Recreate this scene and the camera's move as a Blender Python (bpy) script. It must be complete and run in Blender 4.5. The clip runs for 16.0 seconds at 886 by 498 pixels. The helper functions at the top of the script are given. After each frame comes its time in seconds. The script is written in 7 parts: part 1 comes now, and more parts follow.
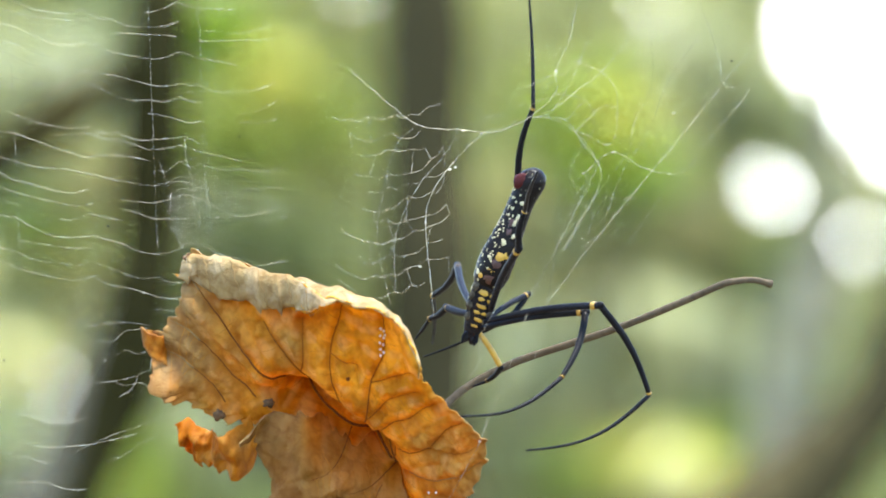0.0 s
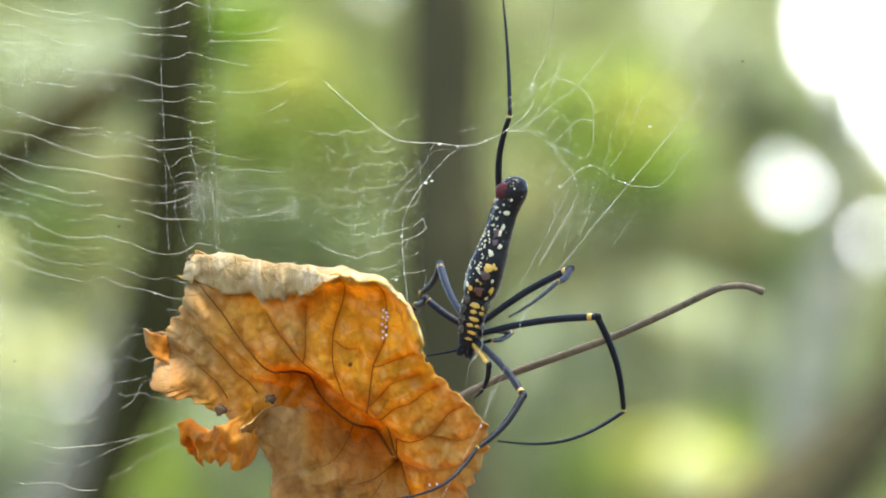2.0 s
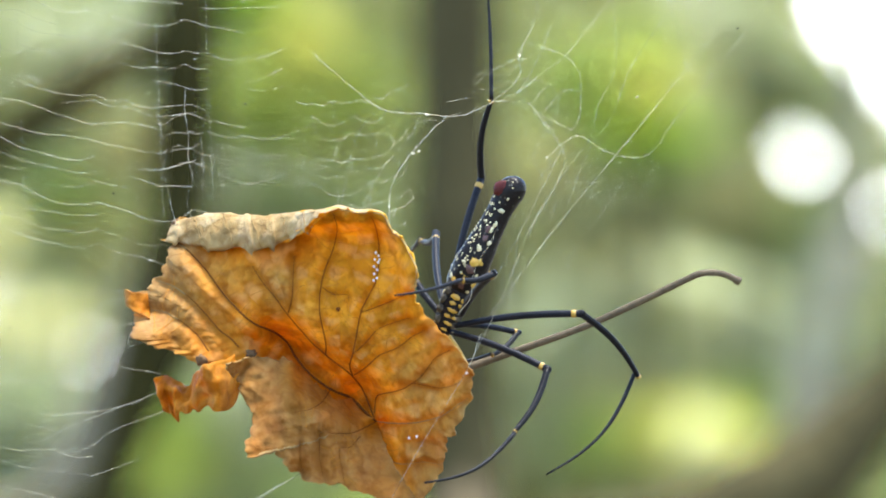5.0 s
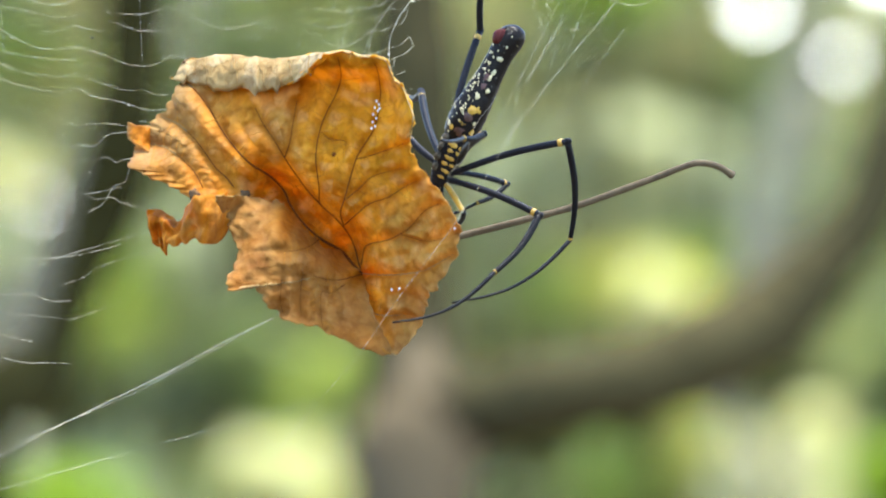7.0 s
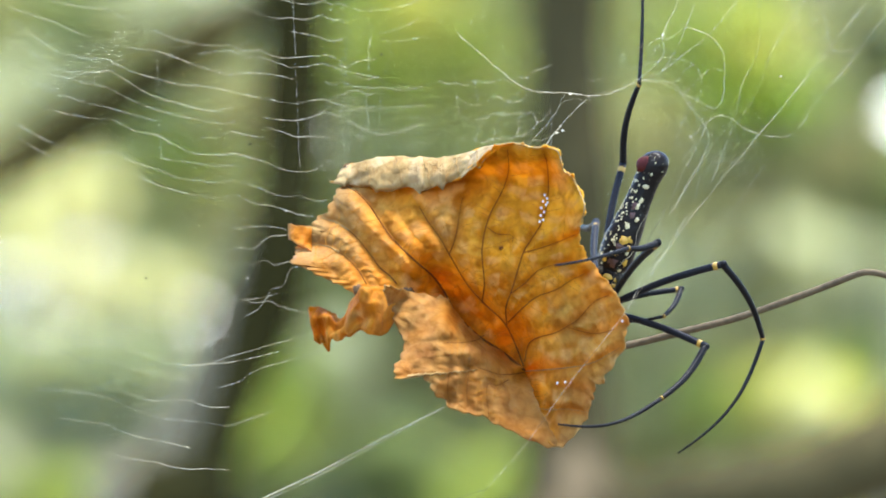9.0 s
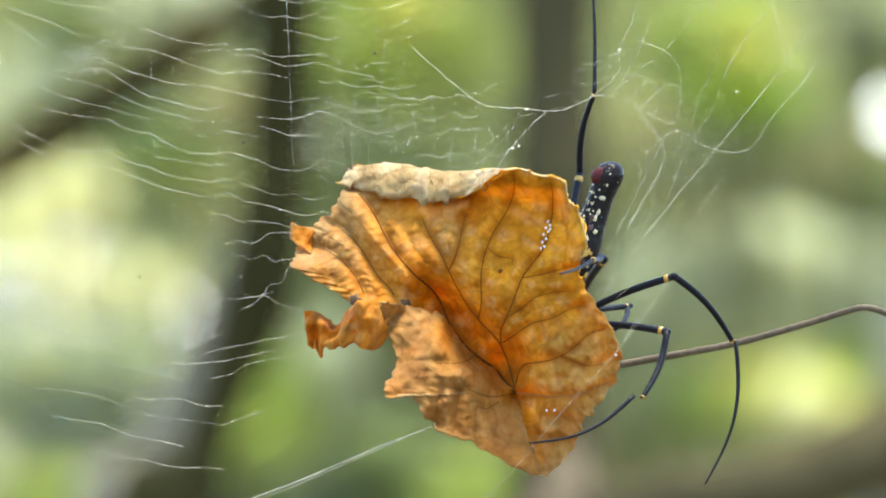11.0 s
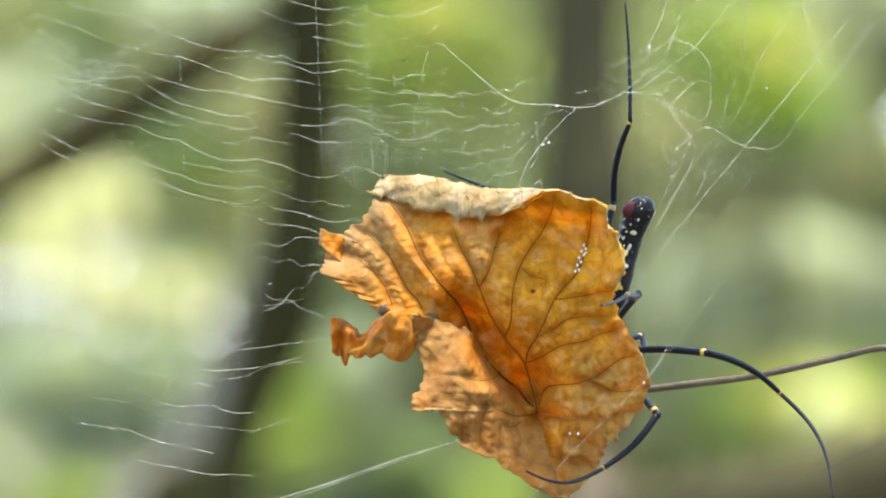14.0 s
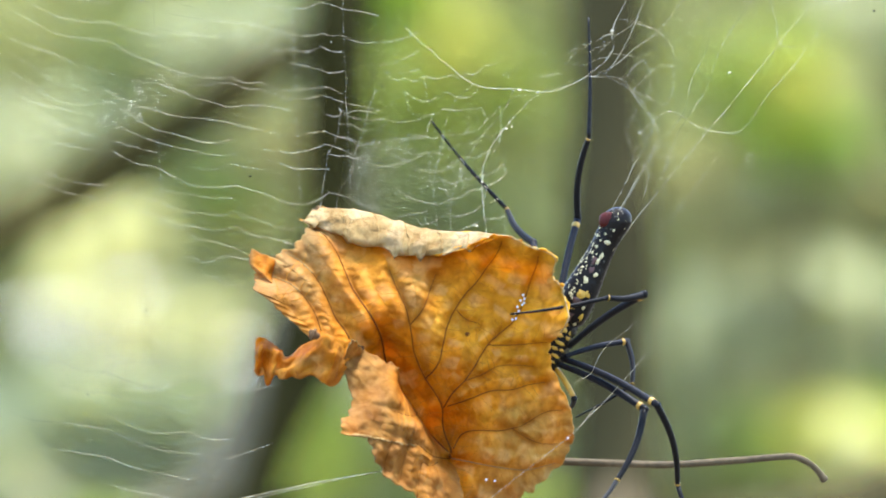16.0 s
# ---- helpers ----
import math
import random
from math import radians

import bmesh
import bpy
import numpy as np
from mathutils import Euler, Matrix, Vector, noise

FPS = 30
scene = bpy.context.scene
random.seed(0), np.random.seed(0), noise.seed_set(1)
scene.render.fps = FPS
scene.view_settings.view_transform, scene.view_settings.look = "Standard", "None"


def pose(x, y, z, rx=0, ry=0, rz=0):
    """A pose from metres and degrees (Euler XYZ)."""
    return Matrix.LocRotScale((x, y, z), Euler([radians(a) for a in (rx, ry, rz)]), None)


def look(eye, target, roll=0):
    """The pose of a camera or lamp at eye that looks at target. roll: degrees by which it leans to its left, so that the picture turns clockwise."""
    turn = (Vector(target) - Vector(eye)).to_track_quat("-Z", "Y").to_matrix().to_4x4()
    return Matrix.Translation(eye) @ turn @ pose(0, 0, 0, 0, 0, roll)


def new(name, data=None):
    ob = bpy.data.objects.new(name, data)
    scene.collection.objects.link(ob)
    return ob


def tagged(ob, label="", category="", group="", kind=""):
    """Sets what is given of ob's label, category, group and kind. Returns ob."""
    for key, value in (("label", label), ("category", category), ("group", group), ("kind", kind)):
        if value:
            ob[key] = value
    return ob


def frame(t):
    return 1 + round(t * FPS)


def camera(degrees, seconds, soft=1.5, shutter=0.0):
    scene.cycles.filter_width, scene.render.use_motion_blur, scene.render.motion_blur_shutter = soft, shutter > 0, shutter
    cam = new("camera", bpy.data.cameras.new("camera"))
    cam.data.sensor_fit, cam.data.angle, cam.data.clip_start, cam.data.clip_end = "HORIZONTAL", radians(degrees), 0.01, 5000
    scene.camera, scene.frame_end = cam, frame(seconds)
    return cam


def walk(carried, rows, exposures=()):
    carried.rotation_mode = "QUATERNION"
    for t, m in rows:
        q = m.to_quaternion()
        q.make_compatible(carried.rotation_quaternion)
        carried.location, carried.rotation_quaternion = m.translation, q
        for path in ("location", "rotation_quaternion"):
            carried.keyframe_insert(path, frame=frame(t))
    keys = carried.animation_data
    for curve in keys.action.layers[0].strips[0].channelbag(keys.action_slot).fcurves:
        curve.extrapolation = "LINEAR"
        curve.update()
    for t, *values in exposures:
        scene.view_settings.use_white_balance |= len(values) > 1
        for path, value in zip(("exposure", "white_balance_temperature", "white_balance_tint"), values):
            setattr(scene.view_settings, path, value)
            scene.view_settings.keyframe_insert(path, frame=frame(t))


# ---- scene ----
cam = camera(5.7248, 16.0, soft=1.9, shutter=0.25)
cam.data.dof.use_dof = True
cam.data.dof.focus_distance = 1.995
cam.data.dof.aperture_fstop = 17.5
walk(cam, [
    (0, pose(0, -2, 1.5, 90.5189, 0, -0.8477)),
    (0.5, pose(0, -2, 1.5, 90.5481, 0, -0.8112)),
    (1, pose(0, -2, 1.5, 90.5408, 0, -0.7491)),
    (1.5, pose(0, -2, 1.5, 90.5225, 0, -0.7308)),
    (2, pose(0, -2, 1.5, 90.4933, 0, -0.7235)),
    (2.5, pose(0, -2, 1.5, 90.5116, 0, -0.7235)),
    (3, pose(0, -2, 1.5, 90.4933, 0, -0.7235)),
    (5.5, pose(0, -2, 1.5, 90.2850, 0, -0.6029)),
    (6, pose(0, -2, 1.5, 90.2010, 0, -0.5664)),
    (6.5, pose(0, -2, 1.5, 89.7990, 0, -0.7308)),
    (7, pose(0, -2, 1.5, 89.3423, 0, -0.9501)),
    (7.5, pose(0, -2, 1.5, 89.0353, 0, -1.0779)),
    (8, pose(0, -2, 1.5, 89.1888, 0, -0.7674)),
    (8.5, pose(0, -2, 1.5, 89.7259, 0, 0.0183)),
    (9, pose(0, -2, 1.5, 90.0512, 0, 0.0658)),
    (11.5, pose(0, -2, 1.5, 90.0438, 0, -0.0183)),
    (12, pose(0, -2, 1.5, 90.0183, 0, -0.0146)),
    (12.5, pose(0, -2, 1.5, 90.0000, 0, 0.0000)),
    (13, pose(0, -2, 1.5, 90.0292, 0, 0.0804)),
    (13.5, pose(0, -2, 1.5, 90.0512, 0, 0.0877)),
    (14, pose(0, -2, 1.5, 90.1023, 0, 0.1644)),
    (14.5, pose(0, -2, 1.5, 90.1754, 0, 0.2741)),
    (15, pose(0, -2, 1.5, 90.2119, 0, 0.2192)),
    (15.5, pose(0, -2, 1.5, 90.2741, 0, 0.3106)),
    (16, pose(0, -2, 1.5, 90.3106, 0, 0.3362)),
])

# ---- light ----
scene.view_settings.exposure = 2.5
world = bpy.data.worlds.new("world")
scene.world = world
world.use_nodes = True
wn = world.node_tree.nodes
sky = wn.new("ShaderNodeTexSky")
sky.sky_type = "NISHITA"
sky.sun_disc = False
sky.dust_density = 0.3
sky.ozone_density = 3.0
sky.sun_elevation = radians(81)
sky.sun_rotation = radians(78)
world.node_tree.links.new(sky.outputs["Color"], wn["Background"].inputs["Color"])
wn["Background"].inputs["Strength"].default_value = 0.15
sun = new("sun", bpy.data.lights.new("sun", "SUN"))
sun.data.energy = 2.2
sun.data.angle = radians(12)
sun.data.color = (1.0, 0.96, 0.88)
sun.matrix_world = look((0.7, 0.15, 6.5), (0, 0, 1.5))

U = 0.2 / 1568          # one design unit of the leaf and spider, in metres
NEAR = 2.0              # camera to leaf


# ---- materials ----
def nodes(name):
    m = bpy.data.materials.new(name)
    m.use_nodes = True
    return m, m.node_tree.nodes, m.node_tree.links, m.node_tree.nodes["Principled BSDF"]


def noise_tex(n, l, scale, detail=4.0, rough=0.6, coord=None):
    tex = n.new("ShaderNodeTexNoise")
    tex.inputs["Scale"].default_value = scale
    tex.inputs["Detail"].default_value = detail
    tex.inputs["Roughness"].default_value = rough
    if coord is None:
        coord = n.new("ShaderNodeTexCoord").outputs["Object"]
    l.new(coord, tex.inputs["Vector"])
    return tex


def ramp(n, l, source, stops):
    r = n.new("ShaderNodeValToRGB")
    while len(r.color_ramp.elements) < len(stops):
        r.color_ramp.elements.new(0.5)
    for e, (p, c) in zip(r.color_ramp.elements, stops):
        e.position, e.color = p, (*c, 1)
    l.new(source, r.inputs["Fac"])
    return r


def blend(n, l, a, b, fac, kind="MIX"):
    m = n.new("ShaderNodeMix")
    m.data_type, m.blend_type = "RGBA", kind
    for sock, val in ((m.inputs["A"], a), (m.inputs["B"], b), (m.inputs["Factor"], fac)):
        if isinstance(val, (int, float)):
            sock.default_value = val
        elif isinstance(val, tuple):
            sock.default_value = (*val, 1)
        else:
            l.new(val, sock)
    return m.outputs["Result"]


def bump(n, l, bsdf, height, strength, distance):
    b = n.new("ShaderNodeBump")
    b.inputs["Strength"].default_value = strength
    b.inputs["Distance"].default_value = distance
    l.new(height, b.inputs["Height"])
    l.new(b.outputs["Normal"], bsdf.inputs["Normal"])


def leaf_material(name, light, mid, dark, through_light, gloss=0.55):
    """A dry leaf: mottled pigment, fine netted relief, some light passing through."""
    m, n, l, p = nodes(name)
    at = n.new("ShaderNodeTexCoord").outputs["Object"]
    big = noise_tex(n, l, 62, 5, 0.62, at)
    small = noise_tex(n, l, 380, 4, 0.65, at)
    net = n.new("ShaderNodeTexVoronoi")
    net.feature = "DISTANCE_TO_EDGE"
    net.inputs["Scale"].default_value = 210
    warp = n.new("ShaderNodeVectorMath")
    warp.operation = "MULTIPLY_ADD"
    l.new(small.outputs["Color"], warp.inputs[0])
    warp.inputs[1].default_value = (0.0035, 0.0035, 0.0035)
    l.new(at, warp.inputs[2])
    l.new(warp.outputs["Vector"], net.inputs["Vector"])
    cells = n.new("ShaderNodeTexVoronoi")
    cells.feature = "SMOOTH_F1"
    cells.inputs["Smoothness"].default_value = 0.35
    cells.inputs["Scale"].default_value = 230
    l.new(warp.outputs["Vector"], cells.inputs["Vector"])
    col = ramp(n, l, big.outputs["Fac"], ((0.34, dark), (0.5, mid), (0.64, light))).outputs["Color"]

    def pigment(attribute, colour, c):
        tone = n.new("ShaderNodeAttribute")
        tone.attribute_name = attribute
        return blend(n, l, c, colour, tone.outputs["Fac"])
    col = pigment("dryness", (0.35, 0.235, 0.098), col)
    col = pigment("yellowness", (0.74, 0.43, 0.028), col)
    col = pigment("ember", (0.72, 0.265, 0.009), col)
    col = pigment("scorch", tuple(c * 0.9 for c in dark), col)
    patch = ramp(n, l, cells.outputs["Color"], ((0.2, (0.84, 0.70, 0.5)), (0.5, (1.05, 1.0, 0.9)), (0.8, (1.25, 1.3, 1.6)))).outputs["Color"]
    col = blend(n, l, col, patch, 0.62, "MULTIPLY")
    rung = n.new("ShaderNodeAttribute")
    rung.attribute_name = "ladder"
    col = blend(n, l, col, (0.80, 0.50, 0.17), rung.outputs["Fac"])
    spots = ramp(n, l, small.outputs["Fac"], ((0.34, (0.72, 0.58, 0.46)), (0.48, (1, 1, 1)))).outputs["Color"]
    col = blend(n, l, col, spots, 0.45, "MULTIPLY")
    lines = ramp(n, l, net.outputs["Distance"], ((0.0, (0.5, 0.36, 0.26)), (0.16, (1, 1, 1)))).outputs["Color"]
    col = blend(n, l, col, lines, 0.26, "MULTIPLY")
    l.new(col, p.inputs["Base Color"])
    p.inputs["Roughness"].default_value = gloss
    p.inputs["Specular IOR Level"].default_value = 0.09
    height = blend(n, l, big.outputs["Color"], small.outputs["Color"], 0.5)
    height = blend(n, l, height, lines, 0.35, "MULTIPLY")
    bump(n, l, p, height, 0.85, 0.0016)
    t = n.new("ShaderNodeBsdfTranslucent")
    glow = blend(n, l, col, (1.0, 0.87, 0.42), 0.8, "MULTIPLY")
    l.new(glow, t.inputs["Color"])
    mix = n.new("ShaderNodeMixShader")
    dry = n.new("ShaderNodeAttribute")
    dry.attribute_name = "dryness"
    pass_through = n.new("ShaderNodeMath")
    pass_through.operation = "MULTIPLY_ADD"
    pass_through.inputs[1].default_value = -0.22 * through_light
    pass_through.inputs[2].default_value = through_light
    l.new(dry.outputs["Fac"], pass_through.inputs[0])
    l.new(pass_through.outputs["Value"], mix.inputs["Fac"])
    l.new(p.outputs["BSDF"], mix.inputs[1])
    l.new(t.outputs["BSDF"], mix.inputs[2])
    l.new(mix.outputs["Shader"], n["Material Output"].inputs["Surface"])
    return m


def plain(name, colour, rough=0.5, vary=0.25, scale=600, metal=0.0, relief=0.3, spec=0.5, depth=0.0004):
    """A surface with grain at two scales and fine relief."""
    m, n, l, p = nodes(name)
    a = noise_tex(n, l, scale, 4)
    b = noise_tex(n, l, scale * 0.12, 3)
    dark = tuple(c * (1 - vary) for c in colour)
    light = tuple(min(1, c * (1 + vary)) for c in colour)
    col = blend(n, l, ramp(n, l, a.outputs["Fac"], ((0.3, dark), (0.7, light))).outputs["Color"],
                ramp(n, l, b.outputs["Fac"], ((0.3, dark), (0.7, light))).outputs["Color"], 0.45)
    l.new(col, p.inputs["Base Color"])
    p.inputs["Roughness"].default_value = rough
    p.inputs["Metallic"].default_value = metal
    p.inputs["Specular IOR Level"].default_value = spec
    bump(n, l, p, a.outputs["Fac"], relief, depth)
    return m


def foliage(name, colour, through_light=0.45, vary=0.45):
    """Living leaves, each a little different."""
    m, n, l, p = nodes(name)
    isl = n.new("ShaderNodeNewGeometry").outputs["Random Per Island"]
    dark = tuple(c * (1 - vary) for c in colour)
    light = (colour[0] * (1 + vary * 1.1), colour[1] * (1 + vary), colour[2] * (1 + vary * 0.6))
    col = ramp(n, l, isl, ((0.0, dark), (1.0, light))).outputs["Color"]
    grain = noise_tex(n, l, 30, 3)
    col = blend(n, l, col, ramp(n, l, grain.outputs["Fac"], ((0.3, (0.7, 0.7, 0.7)), (0.7, (1, 1, 1)))).outputs["Color"], 0.6, "MULTIPLY")
    l.new(col, p.inputs["Base Color"])
    p.inputs["Roughness"].default_value = 0.45
    t = n.new("ShaderNodeBsdfTranslucent")
    l.new(blend(n, l, col, (1.0, 1.0, 0.55), 0.4, "MULTIPLY"), t.inputs["Color"])
    mix = n.new("ShaderNodeMixShader")
    mix.inputs["Fac"].default_value = through_light
    l.new(p.outputs["BSDF"], mix.inputs[1])
    l.new(t.outputs["BSDF"], mix.inputs[2])
    l.new(mix.outputs["Shader"], n["Material Output"].inputs["Surface"])
    return m


def silk_material(name, thin, thick):
    """Pale silk so fine that much of what lies behind shows through, uneven along its length."""
    m, n, l, p = nodes(name)
    tone = noise_tex(n, l, 260, 3)
    col = ramp(n, l, tone.outputs["Fac"], ((0.3, (0.66, 0.60, 0.42)), (0.7, (0.88, 0.83, 0.64)))).outputs["Color"]
    l.new(col, p.inputs["Base Color"])
    p.inputs["Roughness"].default_value = 0.4
    t = n.new("ShaderNodeBsdfTranslucent")
    l.new(col, t.inputs["Color"])
    body = n.new("ShaderNodeMixShader")
    body.inputs["Fac"].default_value = 0.5
    l.new(p.outputs["BSDF"], body.inputs[1])
    l.new(t.outputs["BSDF"], body.inputs[2])
    clear = n.new("ShaderNodeBsdfTransparent")
    mix = n.new("ShaderNodeMixShader")
    l.new(ramp(n, l, noise_tex(n, l, 120, 5, 0.75).outputs["Fac"], ((0.42, (thin,) * 3), (0.66, (thick,) * 3))).outputs["Color"], mix.inputs["Fac"])
    l.new(body.outputs["Shader"], mix.inputs[1])
    l.new(clear.outputs["BSDF"], mix.inputs[2])
    l.new(mix.outputs["Shader"], n["Material Output"].inputs["Surface"])
    return m


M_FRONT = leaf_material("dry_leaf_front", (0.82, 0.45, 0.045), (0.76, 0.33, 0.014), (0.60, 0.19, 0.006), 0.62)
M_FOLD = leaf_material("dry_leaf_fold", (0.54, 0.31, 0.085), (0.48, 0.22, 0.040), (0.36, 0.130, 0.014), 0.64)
M_BACK = leaf_material("dry_leaf_back", (0.48, 0.365, 0.175), (0.42, 0.30, 0.13), (0.29, 0.18, 0.065), 0.3)
M_VEIN = plain("leaf_vein", (0.17, 0.060, 0.012), 0.85, 0.4, 900, spec=0.04)
M_FINE = plain("fine_leaf_vein", (0.52, 0.205, 0.02), 0.85, 0.4, 900, spec=0.04)
M_RIB = plain("pale_leaf_rib", (0.29, 0.18, 0.065), 0.85, 0.4, 900, spec=0.05)
M_STALK = plain("leaf_stalk", (0.088, 0.064, 0.034), 0.7, 0.5, 700, relief=0.8, spec=0.2)
M_GALL = plain("withered_gall", (0.13, 0.075, 0.036), 0.85, 0.6, 900, relief=1.0, spec=0.05)
M_BLACK = plain("black_chitin", (0.007, 0.007, 0.008), 0.36, 0.4, 900, spec=0.16)
def speckled():
    """Glossy black skin dusted with tiny pale hairs."""
    m, n, l, p = nodes("speckled_black_chitin")
    dots = n.new("ShaderNodeTexVoronoi")
    dots.inputs["Scale"].default_value = 900
    l.new(n.new("ShaderNodeTexCoord").outputs["Object"], dots.inputs["Vector"])
    grain = noise_tex(n, l, 500, 4)
    dust = ramp(n, l, dots.outputs["Distance"], ((0.13, (0.22, 0.21, 0.17)), (0.24, (0.0095, 0.0075, 0.0060)))).outputs["Color"]
    l.new(blend(n, l, (0.0095, 0.0075, 0.0060), dust, ramp(n, l, noise_tex(n, l, 160, 3).outputs["Fac"], ((0.5, (0, 0, 0)), (0.68, (0.8, 0.8, 0.8)))).outputs["Color"]), p.inputs["Base Color"])
    p.inputs["Roughness"].default_value = 0.36
    p.inputs["Specular IOR Level"].default_value = 0.09
    bump(n, l, p, grain.outputs["Fac"], 0.5, 0.0005)
    return m


M_SPECKLED = speckled()
M_LEG = plain("blue_black_chitin", (0.0065, 0.0062, 0.0065), 0.45, 0.6, 1200, relief=0.5, spec=0.10)
M_FEMUR = plain("slate_blue_chitin", (0.008, 0.0085, 0.011), 0.45, 0.6, 1200, relief=0.5, spec=0.11)
M_YELLOW = plain("yellow_marking", (0.44, 0.25, 0.018), 0.45, 0.25, 900)
M_CREAM = plain("cream_marking", (0.46, 0.40, 0.21), 0.45, 0.3, 900)
M_RED = plain("red_spinneret", (0.05, 0.008, 0.006), 0.5, 0.5, 900, spec=0.15)
M_GREY = plain("dark_haired_chitin", (0.011, 0.008, 0.006), 0.6, 0.8, 1500, relief=0.9, spec=0.12)
M_COXA = plain("pale_haired_chitin", (0.075, 0.062, 0.040), 0.8, 0.8, 1500, relief=0.9, spec=0.1)
M_EGG = plain("white_egg", (0.80, 0.78, 0.70), 0.4, 0.15, 900)
M_BROWN = plain("brown_marking", (0.055, 0.018, 0.010), 0.45, 0.3, 900)
M_BAND = plain("joint_yellow", (0.36, 0.21, 0.025), 0.5, 0.4, 900)
M_SILK = silk_material("silk", 0.82, 0.08)
M_SILK_FINE = silk_material("fine_silk", 0.92, 0.25)
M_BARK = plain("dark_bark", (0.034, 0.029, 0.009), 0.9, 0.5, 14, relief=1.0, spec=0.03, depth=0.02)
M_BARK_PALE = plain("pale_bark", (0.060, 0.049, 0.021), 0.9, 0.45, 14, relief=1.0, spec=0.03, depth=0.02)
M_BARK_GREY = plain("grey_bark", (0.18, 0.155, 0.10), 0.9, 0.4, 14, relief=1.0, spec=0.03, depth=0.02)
# paler copy of the bark, hazy light painted into its colour
M_BARK_LIT = plain("light_painted_bark", (0.27, 0.235, 0.145), 0.9, 0.3, 14, relief=1.0, spec=0.03, depth=0.02)
# lighter brown bark that paints light on the trunk's foot
M_LIT_FOOT = plain("lit_foot_bark", (0.082, 0.063, 0.036), 0.9, 0.4, 14, relief=1.0, spec=0.03, depth=0.02)
M_GROUND = plain("leaf_litter", (0.10, 0.075, 0.045), 0.95, 0.5, 9, relief=1.0, depth=0.03)


# ---- mesh helpers ----
def link_mesh(name, verts, faces, materials, parent=None, label="", smooth=True):
    me = bpy.data.meshes.new(name)
    me.from_pydata([tuple(v) for v in verts], [], faces)
    for m in materials if isinstance(materials, (list, tuple)) else [materials]:
        me.materials.append(m)
    me.polygons.foreach_set("use_smooth", [smooth] * len(me.polygons))
    me.update()
    ob = new(name, me)
    ob.parent = parent
    return tagged(ob, label)


def empty(name, at=(0, 0, 0)):
    ob = new(name)
    ob.empty_display_size = 0.01
    ob.location = at
    return ob


def spline(points, steps):
    """A smooth line through the points, of any dimension."""
    p = [np.array(q, float) for q in points]
    p = [2 * p[0] - p[1]] + p + [2 * p[-1] - p[-2]]
    out = []
    for i in range(1, len(p) - 2):
        for k in range(steps):
            t = k / steps
            a, b, c, d = p[i - 1:i + 3]
            out.append(0.5 * (2 * b + (c - a) * t + (2 * a - 5 * b + 4 * c - d) * t * t + (3 * b - a - 3 * c + d) * t ** 3))
    out.append(p[-2])
    return out


def tube(path, radius, sides=8, close=True):
    """Vertices and faces of a tube along a path; radius: a number or a function of 0..1."""
    path = [Vector(q) for q in path]
    n = len(path)
    verts, faces = [], []
    ref = Vector((0.31, 0.9, 0.27)).normalized()
    for i, q in enumerate(path):
        d = (path[min(i + 1, n - 1)] - path[max(i - 1, 0)]).normalized()
        a = d.cross(ref).normalized()
        b = d.cross(a)
        r = float(radius(i / (n - 1)) if callable(radius) else radius)
        for k in range(sides):
            w = 2 * math.pi * k / sides
            verts.append(q + r * (math.cos(w) * a + math.sin(w) * b))
    for i in range(n - 1):
        for k in range(sides):
            k2 = (k + 1) % sides
            faces.append((i * sides + k, i * sides + k2, (i + 1) * sides + k2, (i + 1) * sides + k))
    if close:
        faces.append(tuple(range(sides))[::-1])
        faces.append(tuple((n - 1) * sides + k for k in range(sides)))
    return verts, faces


def smooth_step(a, b, x):
    t = max(0.0, min(1.0, (x - a) / (b - a)))
    return t * t * (3 - 2 * t)


# ---- ground ----
g = 60
gv, gf = [], []
for i in range(g + 1):
    for j in range(g + 1):
        x, y = (i / g - 0.5) * 2, (j / g - 0.5) * 2
        x, y = 300 * x * abs(x), 300 * y * abs(y)
        gv.append((x, y, -0.12 + 0.12 * noise.noise((x * 0.4, y * 0.4, 0)) + 0.02 * noise.noise((x * 2, y * 2, 3))))
for i in range(g):
    for j in range(g):
        k = i * (g + 1) + j
        gf.append((k, k + g + 1, k + g + 2, k + 1))
tagged(link_mesh("ground", gv, gf, M_GROUND), "brown forest floor covered with leaf litter", "ground", kind="structure")


# ---- forest behind the web ----
def place(bx, by, far):
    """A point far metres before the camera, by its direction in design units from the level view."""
    return Vector(((bx - 784) / 15680 * far, far - NEAR, 1.5 - (by - 441) / 15680 * far))


